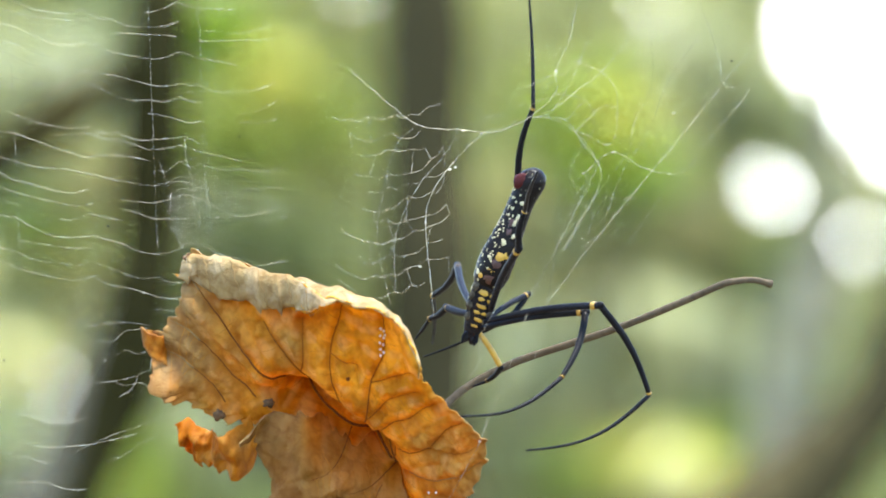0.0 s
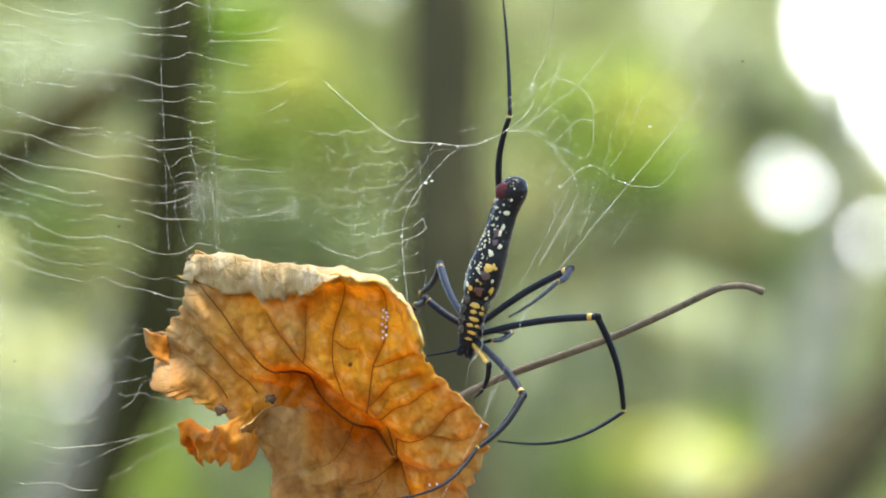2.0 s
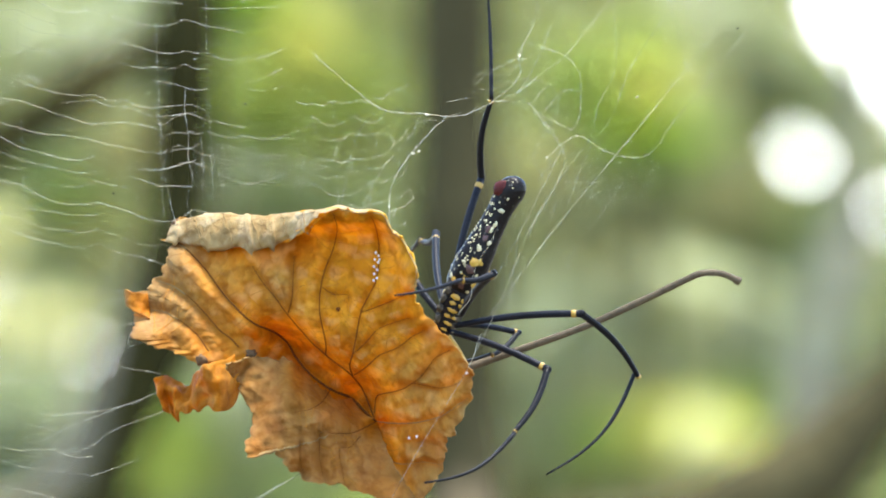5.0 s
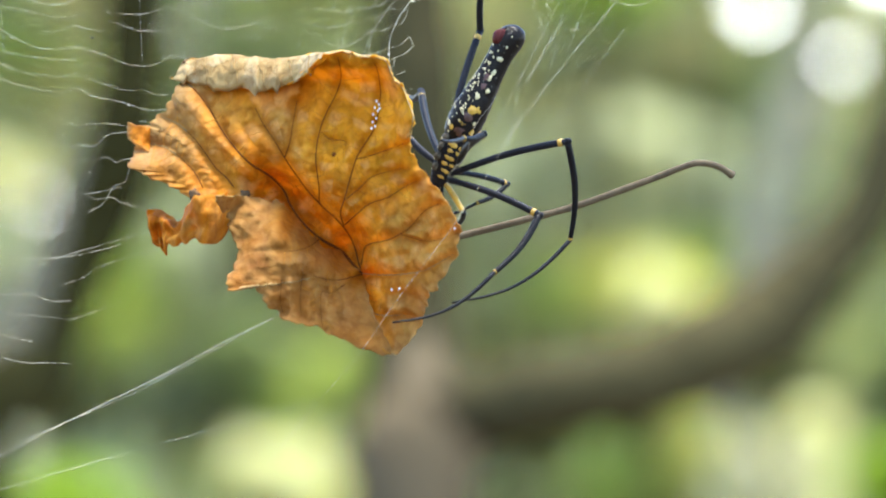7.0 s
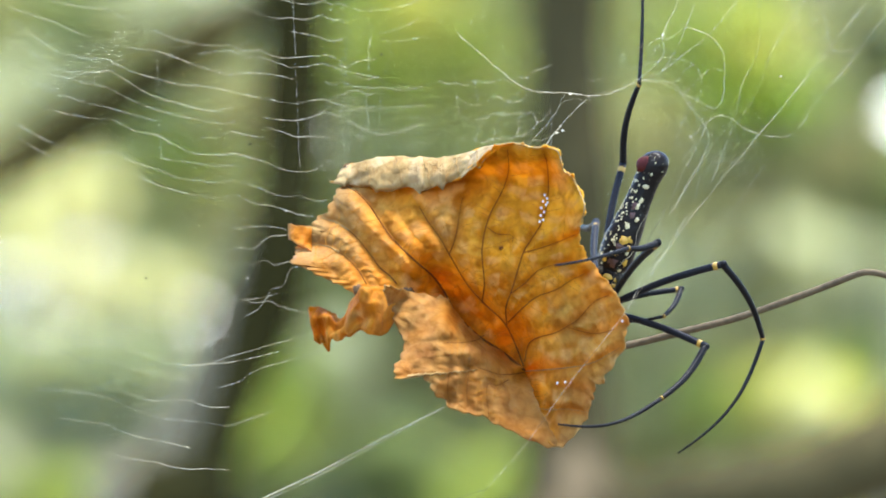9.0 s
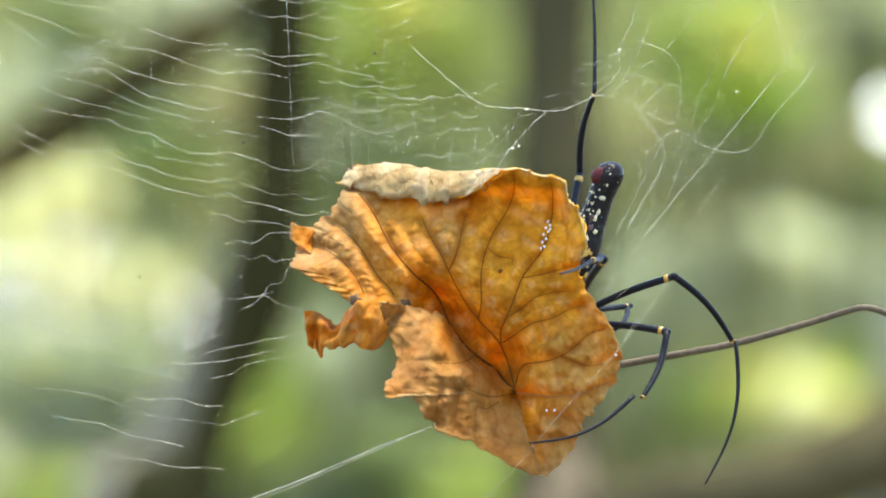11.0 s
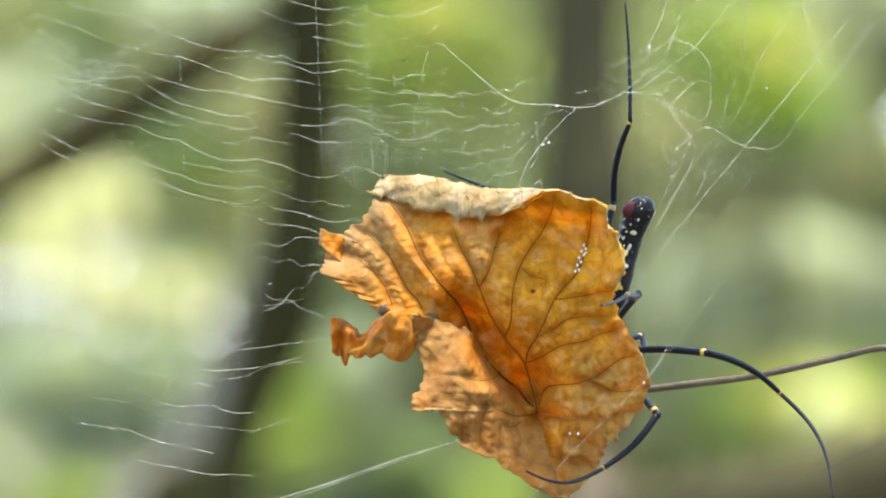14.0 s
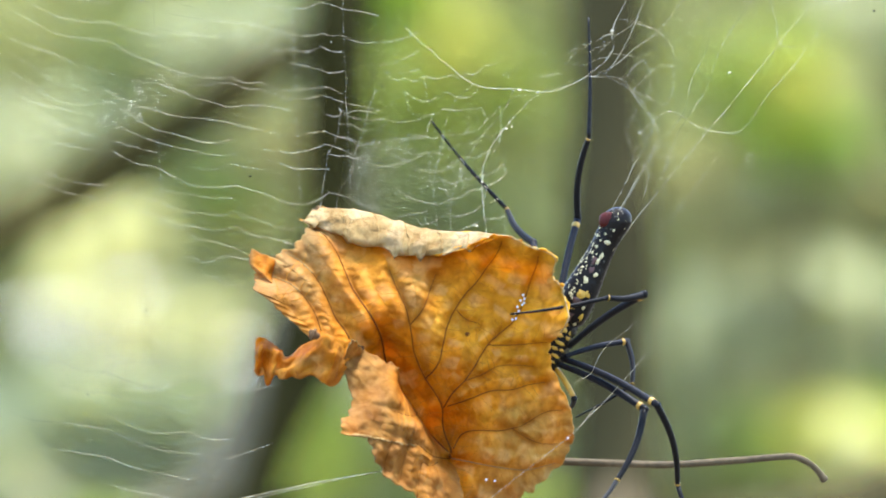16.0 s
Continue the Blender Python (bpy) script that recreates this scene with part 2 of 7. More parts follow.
def leaf_cloud(centre, size, count, leaf, seed, squash=1.0):
    """Verts and faces of many small folded leaves scattered through an uneven ellipsoid."""
    rng = random.Random(seed)
    verts, faces = [], []
    for _ in range(count):
        d = Vector((rng.gauss(0, 1), rng.gauss(0, 1), rng.gauss(0, 1))).normalized()
        r = rng.random() ** 0.45 * (0.75 + 0.5 * noise.noise(d * 1.7 + Vector((seed, 0, 0))))
        c = centre + Vector((d.x * size, d.y * size * 0.8, d.z * size * squash)) * r
        s = leaf * rng.uniform(0.6, 1.3)
        turn = Euler((rng.uniform(-1.1, 1.1), rng.uniform(-1.1, 1.1), rng.uniform(0, 6.3))).to_matrix()
        k = len(verts)
        for q in ((-0.5, 0, 0), (-0.1, 0.24, 0.05), (0.5, 0, -0.04), (-0.1, -0.24, 0.05), (0.0, 0.0, -0.03)):
            verts.append(c + turn @ (Vector(q) * s))
        faces += [(k, k + 4, k + 1), (k + 4, k + 2, k + 1), (k, k + 3, k + 4), (k + 4, k + 3, k + 2)]
    return verts, faces


# sun, shade and haze on the shrubs are painted into these leaf colours
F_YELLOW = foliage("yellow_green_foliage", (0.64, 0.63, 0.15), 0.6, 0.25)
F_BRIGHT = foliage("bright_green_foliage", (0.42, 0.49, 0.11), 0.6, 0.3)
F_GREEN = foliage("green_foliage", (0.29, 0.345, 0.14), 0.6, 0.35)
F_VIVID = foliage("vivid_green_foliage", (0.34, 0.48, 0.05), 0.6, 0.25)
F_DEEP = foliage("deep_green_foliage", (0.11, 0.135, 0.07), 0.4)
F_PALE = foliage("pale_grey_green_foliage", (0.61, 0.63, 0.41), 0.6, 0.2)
F_WOODS = foliage("haze_painted_foliage", (0.50, 0.52, 0.27), 0.6, 0.3)
F_GLOW = foliage("sun_painted_foliage", (0.88, 0.86, 0.50), 0.6, 0.12)
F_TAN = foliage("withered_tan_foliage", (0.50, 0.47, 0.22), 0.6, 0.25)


def bush(bx, by, far, size, material, look_words, seed, count=240, leaf=0.10, squash=1.0):
    c = place(bx, by, far)
    ob = empty("shrub", (c.x, c.y, -0.05))
    stem = [Vector((0.10 * math.sin(seed), 0, 0)), Vector((0.05, 0.06, (c.z) * 0.5)), Vector((0, 0, c.z))]
    v, f = tube(spline(stem, 6), lambda t: 0.012 - 0.008 * t, 6)
    link_mesh("stem", v, f, M_BARK, ob)
    v, f = leaf_cloud(Vector((0, 0, c.z + 0.05)), size, count, leaf, seed, squash)
    link_mesh("leaves", v, f, material, ob, smooth=False)
    return tagged(ob, look_words, "shrub", group="forest shrubs")


# openings in the far leaves where the sky shows: direction and half width
GAPS = ((1805, -92, 150), (1760, -250, 110), (1900, 30, 75), (1612, 184, 11), (1752, 286, 6), (1815, 120, 7), (1700, 160, 3), (980, -30, 4),
        (130, 430, 3), (55, 540, 3), (255, 500, 5), (170, 545, 3), (20, 460, 2), (-60, 480, 3), (60, 150, 4), (270, -5, 4), (1635, 1030, 9), (1615, 1090, 7), (1625, 975, 5))


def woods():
    """The far wall of forest, its haze painted into the leaf colour, with gaps to the sky."""
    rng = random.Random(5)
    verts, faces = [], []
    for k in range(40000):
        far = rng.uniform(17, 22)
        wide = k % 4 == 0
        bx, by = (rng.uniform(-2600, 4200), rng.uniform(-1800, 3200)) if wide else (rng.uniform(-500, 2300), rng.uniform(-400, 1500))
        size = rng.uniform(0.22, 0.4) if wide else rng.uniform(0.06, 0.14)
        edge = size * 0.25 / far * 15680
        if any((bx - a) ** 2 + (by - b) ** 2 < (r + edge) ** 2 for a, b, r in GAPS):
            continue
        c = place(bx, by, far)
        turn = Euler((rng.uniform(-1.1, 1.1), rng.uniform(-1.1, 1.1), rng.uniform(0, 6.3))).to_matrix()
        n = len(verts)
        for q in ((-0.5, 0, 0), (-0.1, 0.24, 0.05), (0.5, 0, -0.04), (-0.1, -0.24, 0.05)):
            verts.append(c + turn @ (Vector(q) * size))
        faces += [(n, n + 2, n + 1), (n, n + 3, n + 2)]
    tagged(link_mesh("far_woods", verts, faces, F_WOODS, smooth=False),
           "grey-green wall of distant forest leaves with haze painted into their colour", "woods", kind="stuff")


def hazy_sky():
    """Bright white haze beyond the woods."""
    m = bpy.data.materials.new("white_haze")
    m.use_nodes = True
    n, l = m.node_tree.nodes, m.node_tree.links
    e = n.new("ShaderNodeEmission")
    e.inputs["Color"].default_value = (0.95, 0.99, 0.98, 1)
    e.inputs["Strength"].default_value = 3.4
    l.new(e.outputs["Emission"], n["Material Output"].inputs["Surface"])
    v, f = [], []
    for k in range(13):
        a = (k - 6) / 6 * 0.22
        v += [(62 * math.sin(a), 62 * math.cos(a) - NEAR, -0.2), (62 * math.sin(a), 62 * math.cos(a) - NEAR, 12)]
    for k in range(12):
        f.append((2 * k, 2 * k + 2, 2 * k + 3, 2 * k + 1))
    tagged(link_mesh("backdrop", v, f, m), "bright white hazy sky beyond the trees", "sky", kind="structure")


woods()
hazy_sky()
WORDS = {F_YELLOW: "yellow-green shrub with sunlight painted into its leaf colour", F_BRIGHT: "bright green leafy shrub among the trees", F_GREEN: "green shrub with shade painted into its leaf colour",
         F_VIVID: "vivid green shrub close to the trees", F_DEEP: "dark green shrub with deep shade painted into its leaves", F_PALE: "pale grey-green shrub with haze painted into its leaves",
         F_GLOW: "pale yellow-green shrub with full sun painted into its leaves", F_TAN: "olive-tan shrub with withering leaves"}
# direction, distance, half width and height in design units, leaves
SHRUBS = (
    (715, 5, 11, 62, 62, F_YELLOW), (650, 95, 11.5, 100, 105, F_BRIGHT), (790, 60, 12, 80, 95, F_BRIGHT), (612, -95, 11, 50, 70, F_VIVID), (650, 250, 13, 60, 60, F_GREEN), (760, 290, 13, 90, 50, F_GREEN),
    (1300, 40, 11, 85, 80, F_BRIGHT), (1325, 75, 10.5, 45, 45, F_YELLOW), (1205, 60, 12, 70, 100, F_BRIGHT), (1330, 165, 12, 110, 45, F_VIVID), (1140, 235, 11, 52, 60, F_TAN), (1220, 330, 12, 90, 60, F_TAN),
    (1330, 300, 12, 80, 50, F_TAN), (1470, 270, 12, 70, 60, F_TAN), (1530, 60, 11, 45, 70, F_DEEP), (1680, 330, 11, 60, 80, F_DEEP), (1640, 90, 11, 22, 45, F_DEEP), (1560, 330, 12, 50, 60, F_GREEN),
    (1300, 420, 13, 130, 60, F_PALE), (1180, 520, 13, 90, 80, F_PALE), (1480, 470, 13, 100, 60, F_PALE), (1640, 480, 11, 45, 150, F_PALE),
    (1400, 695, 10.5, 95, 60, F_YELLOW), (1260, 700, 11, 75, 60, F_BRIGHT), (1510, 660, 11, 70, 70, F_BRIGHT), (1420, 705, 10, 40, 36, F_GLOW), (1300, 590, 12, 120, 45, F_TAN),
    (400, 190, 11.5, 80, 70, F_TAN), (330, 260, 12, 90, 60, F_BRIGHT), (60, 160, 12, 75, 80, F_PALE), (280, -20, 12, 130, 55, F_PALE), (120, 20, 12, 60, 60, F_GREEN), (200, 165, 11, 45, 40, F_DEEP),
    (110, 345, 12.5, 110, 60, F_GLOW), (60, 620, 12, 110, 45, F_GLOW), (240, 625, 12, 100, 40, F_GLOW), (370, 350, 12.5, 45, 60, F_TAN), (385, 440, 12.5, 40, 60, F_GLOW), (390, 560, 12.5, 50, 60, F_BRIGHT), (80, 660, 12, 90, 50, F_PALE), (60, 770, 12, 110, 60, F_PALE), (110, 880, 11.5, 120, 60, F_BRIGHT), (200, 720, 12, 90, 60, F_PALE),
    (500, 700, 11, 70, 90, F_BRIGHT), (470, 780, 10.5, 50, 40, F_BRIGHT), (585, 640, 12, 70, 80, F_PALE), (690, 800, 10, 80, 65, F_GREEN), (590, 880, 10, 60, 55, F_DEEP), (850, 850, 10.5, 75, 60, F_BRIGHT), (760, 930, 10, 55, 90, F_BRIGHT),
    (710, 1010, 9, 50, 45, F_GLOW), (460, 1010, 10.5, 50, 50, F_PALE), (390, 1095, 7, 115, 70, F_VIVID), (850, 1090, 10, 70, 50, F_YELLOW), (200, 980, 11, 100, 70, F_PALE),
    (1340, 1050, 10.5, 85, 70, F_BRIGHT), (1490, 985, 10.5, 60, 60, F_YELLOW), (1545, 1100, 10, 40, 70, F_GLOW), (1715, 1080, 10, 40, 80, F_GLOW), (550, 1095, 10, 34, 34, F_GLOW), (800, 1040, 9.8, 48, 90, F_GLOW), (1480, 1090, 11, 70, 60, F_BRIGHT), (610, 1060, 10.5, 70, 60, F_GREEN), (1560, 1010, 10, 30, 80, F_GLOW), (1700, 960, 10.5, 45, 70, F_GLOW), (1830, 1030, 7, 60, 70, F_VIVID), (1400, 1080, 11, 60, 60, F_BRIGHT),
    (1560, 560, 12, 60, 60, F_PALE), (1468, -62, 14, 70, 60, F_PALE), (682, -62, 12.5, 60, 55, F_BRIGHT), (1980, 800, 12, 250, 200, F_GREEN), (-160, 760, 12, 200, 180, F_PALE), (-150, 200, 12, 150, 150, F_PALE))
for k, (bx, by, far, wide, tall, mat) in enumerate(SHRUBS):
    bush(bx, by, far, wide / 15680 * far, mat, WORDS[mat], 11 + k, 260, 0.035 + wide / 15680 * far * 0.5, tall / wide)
# open shrubs whose very pale leaf colour paints a bright glow
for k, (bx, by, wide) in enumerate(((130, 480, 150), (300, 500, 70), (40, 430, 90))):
    bush(bx, by, 13, wide / 15680 * 13, F_GLOW, "open pale shrub with bright sun painted into its leaves", 120 + k, 70, 0.06, 0.7)


def tree(name_words, rows, material, extra=(), lit_foot=()):
    """A tree: its trunk, and limbs leaving it; rows of direction, distance and radius from the foot up."""
    foot = place(*rows[0][:3])
    ob = empty("tree", (foot.x, foot.y, 0))

    def limb(name, r, mat):
        pts = [(*(place(*q[:3]) - ob.location), q[3] * q[2] / 15680) for q in r]
        path = spline(pts, 10)
        rad = [q[3] for q in path]
        rng = random.Random(len(pts))
        v, f = tube([q[:3] for q in path], lambda t: rad[int(round(t * (len(rad) - 1)))] * (1 + 0.10 * math.sin(t * 23 + len(pts)) + rng.uniform(-0.04, 0.04)), 14)
        link_mesh(name, v, f, mat, ob)
    limb("trunk", rows, material)
    for r in extra:
        limb("limb", r, material)
    # added limb, lighter in colour, standing for the lit foot of the trunk
    for r in lit_foot:
        limb("lit_foot", r, M_LIT_FOOT)
    return tagged(ob, name_words, "tree", group="forest trees")


tree("dark leaning tree trunk in forest shade",
     ((60, 5200, 5.0, 60), (215, 1250, 5.0, 54), (328, 880, 5.0, 50), (390, 700, 5.0, 53), (460, 500, 5.0, 64), (493, 300, 5.0, 66), (507, 0, 5.0, 58), (530, -600, 5.0, 40), (560, -2500, 5.0, 20)), M_BARK,
     (((505, 10, 5.0, 30), (430, 0, 5.0, 38), (310, 85, 4.9, 44), (180, 165, 4.9, 46), (0, 275, 4.9, 48), (-300, 420, 4.8, 40), (-900, 500, 4.8, 12)),))
# extra trunk added to stand for the dark trunk's paler left side
tree("pale grey trunk added for the lighter left side of the dark trunk",
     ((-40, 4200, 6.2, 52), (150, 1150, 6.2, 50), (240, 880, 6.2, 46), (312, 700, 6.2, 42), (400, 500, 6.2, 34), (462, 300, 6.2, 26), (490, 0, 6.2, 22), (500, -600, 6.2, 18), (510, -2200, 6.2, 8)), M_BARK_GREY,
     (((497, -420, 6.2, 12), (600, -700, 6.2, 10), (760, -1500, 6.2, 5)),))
tree("grey-brown forked tree trunk with a curving limb",
     ((1030, 5200, 5.0, 90), (1010, 1200, 5.0, 84), (1000, 900, 5.0, 92), (992, 600, 5.0, 82), (990, 300, 5.0, 78), (985, 0, 5.0, 78), (990, -600, 5.0, 50), (1040, -2500, 5.0, 24)), M_BARK_PALE,
     (((1000, 1100, 5.0, 50), (1060, 955, 4.9, 66), (1180, 892, 4.85, 82), (1390, 852, 4.8, 86), (1600, 758, 4.8, 80), (1700, 665, 4.8, 70), (1792, 560, 4.8, 60), (1830, 450, 4.8, 50), (1862, 310, 4.8, 46), (1945, 110, 4.8, 44), (2150, -150, 4.8, 40), (2500, -1200, 4.8, 20)),),
     (((1000, 780, 4.95, 24), (1008, 900, 4.88, 60), (1006, 1080, 4.82, 92), (985, 1300, 4.78, 110), (960, 5000, 4.7, 150)),))
tree("slender pale grey tree trunk with hazy light painted into its bark",
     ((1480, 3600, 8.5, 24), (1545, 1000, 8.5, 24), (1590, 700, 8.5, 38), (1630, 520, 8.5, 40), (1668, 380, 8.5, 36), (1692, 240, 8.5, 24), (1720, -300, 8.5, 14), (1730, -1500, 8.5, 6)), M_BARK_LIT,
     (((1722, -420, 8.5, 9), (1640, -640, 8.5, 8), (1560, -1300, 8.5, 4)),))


# ---- the dry leaf ----
JX, JY = 930, 661


def blade_depth(x, y, lower):
    """How far a point of the blade lies behind the stalk's foot, in units."""
    z = -128 * (1 - math.exp(-math.hypot(x, y) / 45)) + -0.102 * x + -0.066 * y + 0.00138 * x * y + 0.00038 * x * x + 0.00048 * y * y
    z -= 105 * smooth_step(-150, -40, x) * smooth_step(-325, -412, y) ** 1.3
    d, s = -0.68 * x + 0.73 * y, -0.73 * x - 0.68 * y
    valley = 150 * smooth_step(0, 60, s) * (1 - smooth_step(190, 300, s)) * math.exp(-((d + 12) / (27 if lower else 45)) ** 2)
    z += valley * (1 - smooth_step(150, 195, s)) if lower else valley
    if lower:
        z += 30 * smooth_step(170, 200, s) - 165 * smooth_step(240, 310, s) * smooth_step(-335, -270, x)
    else:
        z -= 70 * smooth_step(50, 106, x) * smooth_step(-215, -290, y)
        z -= 50 * smooth_step(-240, -330, x) * smooth_step(-345, -300, y) + 70 * smooth_step(-330, -400, x) * smooth_step(-225, -195, y)
    if d > 0:
        fall = 0.35 + 0.65 * (1 - smooth_step(190, 300, s)) if lower else 1 - smooth_step(0, 70, s)
        z -= 0.38 * d * fall
        if lower:
            z -= 26 * smooth_step(0, 50, d) * smooth_step(20, 140, s)
        else:
            z += 22 * smooth_step(-4, 18, d) * smooth_step(-110, -50, s)
    return z


# veins: course, half width, half of the blade, tint
VEINS = (
    ([(929, 655), (885, 620), (850, 597), (822, 572), (800, 543), (785, 515), (765, 488), (735, 462), (712, 440), (685, 410), (655, 365), (628, 337), (600, 324)], 3.3, False, "dark"),
    ([(927, 648), (908, 600), (890, 568), (855, 535), (825, 500), (795, 450), (778, 420), (758, 393), (742, 366)], 1.9, False, "dark"),
    ([(795, 450), (806, 420), (812, 385), (818, 350)], 1.2, False, "dark"),
    ([(853, 535), (857, 500), (853, 440), (865, 385), (890, 335), (900, 300), (898, 265)], 1.5, False, "dark"),
    ([(897, 574), (895, 545), (906, 512), (925, 450), (937, 428), (960, 390), (970, 340), (968, 290), (961, 268)], 1.6, False, "dark"),
    ([(927, 447), (950, 441), (985, 429), (1024, 412)], 1.1, False, "dark"),
    ([(903, 520), (930, 500), (950, 480), (975, 470), (1010, 462)], 0.9, False, "dark"),
    ([(900, 570), (925, 545), (950, 525), (985, 512), (1010, 496), (1035, 484)], 1.3, False, "dark"),
    ([(928, 640), (940, 604), (985, 588), (1003, 578), (1022, 566), (1050, 535), (1078, 522)], 1.4, False, "dark"),
    ([(1003, 578), (1040, 589), (1070, 588), (1104, 576)], 1.0, False, "dark"),
    ([(929, 657), (1000, 651), (1050, 641), (1102, 612)], 1.5, False, "pale"),
    ([(929, 660), (938, 690), (955, 722), (1005, 724), (1042, 730)], 1.2, False, "pale"),
    ([(702, 502), (690, 488), (672, 473), (655, 450), (638, 428), (618, 408), (596, 394), (565, 384)], 1.6, False, "dark"),
    ([(648, 502), (634, 478), (615, 458), (600, 446), (580, 436), (552, 432)], 1.5, False, "dark"),
    ([(628, 337), (600, 322)], 1.8, False, "pale"),
    ([(618, 408), (596, 394), (565, 384)], 1.7, False, "pale"),
    ([(600, 446), (580, 436), (552, 432)], 1.7, False, "pale"),
    ([(862, 402), (880, 414), (905, 416), (907, 428)], 0.8, False, "dark"),
    ([(929, 659), (890, 663), (860, 655), (845, 650)], 1.2, True, "dark"),
    ([(856, 594), (842, 602), (820, 606), (790, 606)], 1.1, True, "dark"),
    ([(900, 672), (880, 682), (862, 682), (865, 740)], 0.8, True, "dark"),
    ([(830, 650), (826, 690), (828, 718)], 0.8, True, "dark"),
    ([(795, 652), (792, 690), (796, 712)], 0.8, True, "dark"),
)
SEGMENTS = {half: [] for half in (False, True)}
for course, wide, half, tint in VEINS:
    line = spline(course, 4)
    SEGMENTS[half] += [(*p, *q) for p, q in zip(line, line[1:])]
SEGMENTS = {k: np.array(v) for k, v in SEGMENTS.items()}
ARCS = {k: np.concatenate(([0], np.cumsum(np.hypot(v[:, 2] - v[:, 0], v[:, 3] - v[:, 1]))[:-1])) for k, v in SEGMENTS.items()}


def vein_gap(x, y, lower):
    """The distance to the nearest vein, and on which side of it the point lies."""
    g = SEGMENTS[lower]
    ax, ay, bx, by = g.T
    dx, dy = bx - ax, by - ay
    t = np.clip(((x - ax) * dx + (y - ay) * dy) / (dx * dx + dy * dy + 1e-9), 0, 1)
    px, py = x - ax - t * dx, y - ay - t * dy
    q = px * px + py * py
    k = int(np.argmin(q))
    side = dx[k] * py[k] - dy[k] * px[k]
    return math.sqrt(q[k]), 1 if side > 0 else -1, ARCS[lower][k] + t[k] * math.hypot(dx[k], dy[k])


def relief(x, y, lower):
    """Quilted relief: the blade swells between its veins, and is crumpled finely."""
    p = Vector((x, y, 0))
    d, side, arc = vein_gap(x, y, lower)
    quilt = 6 * math.exp(-(d / 8) ** 2) - 6 * math.exp(-((d - 19) / 12) ** 2) + side * (2 + 2 * smooth_step(650, 780, x)) * d / (d + 5) * math.exp(-d / 22)
    ladder = 1.1 * math.sin(x / 11 - y / 17 + 3 * noise.noise((x / 60, y / 60, 8))) * smooth_step(760, 640, x) * smooth_step(2, 14, d)
    rungs = 1.7 * math.sin(arc * 0.44 + side * d * 0.12 + 2.5 * noise.noise((x / 40, y / 40, 7))) * smooth_step(2, 12, d) * math.exp(-d / 45)
    streak = 2.2 * noise.noise((x / 9 + y / 30, y / 26 - x / 40, 2)) * smooth_step(0.0, 30.0, d)
    crumple = 0.0
    if lower:
        fold = y - (648 + 0.45 * max(0, x - 835) + 5 * noise.noise((x / 40, 0, 5)))
        crumple = 1.7 * math.sin((y * 0.95 + x * 0.22) / 3.0 + 4 * noise.noise((x / 50, y / 50, 3))) * smooth_step(880, 780, x) * smooth_step(640, 600, y) + 8 * noise.noise((x / 55, y / 34, 6)) + 5 * abs(noise.noise((x / 34, y / 20, 1))) - 6 * smooth_step(-3, 5, fold) * (1 - smooth_step(5, 70, fold)) * smooth_step(755, 800, x)
    puff = 0.0 if lower else 12.0 * abs(math.sin((y - 0.25 * x) / 25 +  2.2 * noise.noise((x / 50, y / 50, 12)))) * smooth_step(945, 1010, x) * smooth_step(520, 600, y)
    return puff + quilt + ladder + rungs + streak + crumple + 7 * noise.noise(p / 42) + 3.6 * noise.noise(p / 15 + Vector((7, 3, 1))) + 3.0 * abs(noise.noise(p / 26 + Vector((2, 9, 4)))) + 10 * noise.noise(p / 140)


def on_blade(x, y, lower=False, lift=0.0):
    """Design place (x to the side, y down) on the blade as a point of the leaf, in metres."""
    z = blade_depth(x - JX, y - JY, lower) + relief(x, y, lower) - lift
    k = 1 + z / 15680
    return Vector(((x - 784) * k + 784 - JX, z, -((y - 441) * k + 441 - JY))) * U


def attribute(ob, name, values):
    at = ob.data.attributes.new(name, "FLOAT", "POINT")
    at.data.foreach_set("value", [max(0.0, min(0.95, t)) for t in values])


MIDRIB = np.array(spline(VEINS[0][0], 4))


def ember_and_shade(x, y, lower):
    """Where the blade keeps its deep orange: along the midrib, about the junction, along the cleft and at the tip;
    below the roll the same colour paints the roll's shade.
    """
    near = float(np.min(np.hypot(MIDRIB[:, 0] - x, MIDRIB[:, 1] - y)))
    e = 0.75 * math.exp(-(near / 30) ** 2) * smooth_step(640, 760, x) + 0.55 * math.exp(-(math.hypot(x - JX, y - JY) / 95) ** 2)
    if not lower:
        # cleft colour, then the roll's shade painted as a band below it
        e += 0.4 * smooth_step(436, 488, y) * smooth_step(760, 660, x) + 0.55 * math.exp(-((y - (338 + 8 * math.sin(x / 30))) / 20) ** 2) * smooth_step(635, 680, x) * smooth_step(880, 830, x)
        e += 0.8 * smooth_step(546, 530, x) * smooth_step(456, 436, y) + 0.35 * smooth_step(1000, 1085, x) * smooth_step(640, 590, y)
    else:
        e += 0.5 * smooth_step(740, 712, x) * smooth_step(600, 640, y) + 0.35 * smooth_step(700, 760, y)
    return e * (0.55 + 0.5 * noise.noise((x / 34, y / 34, 15)))


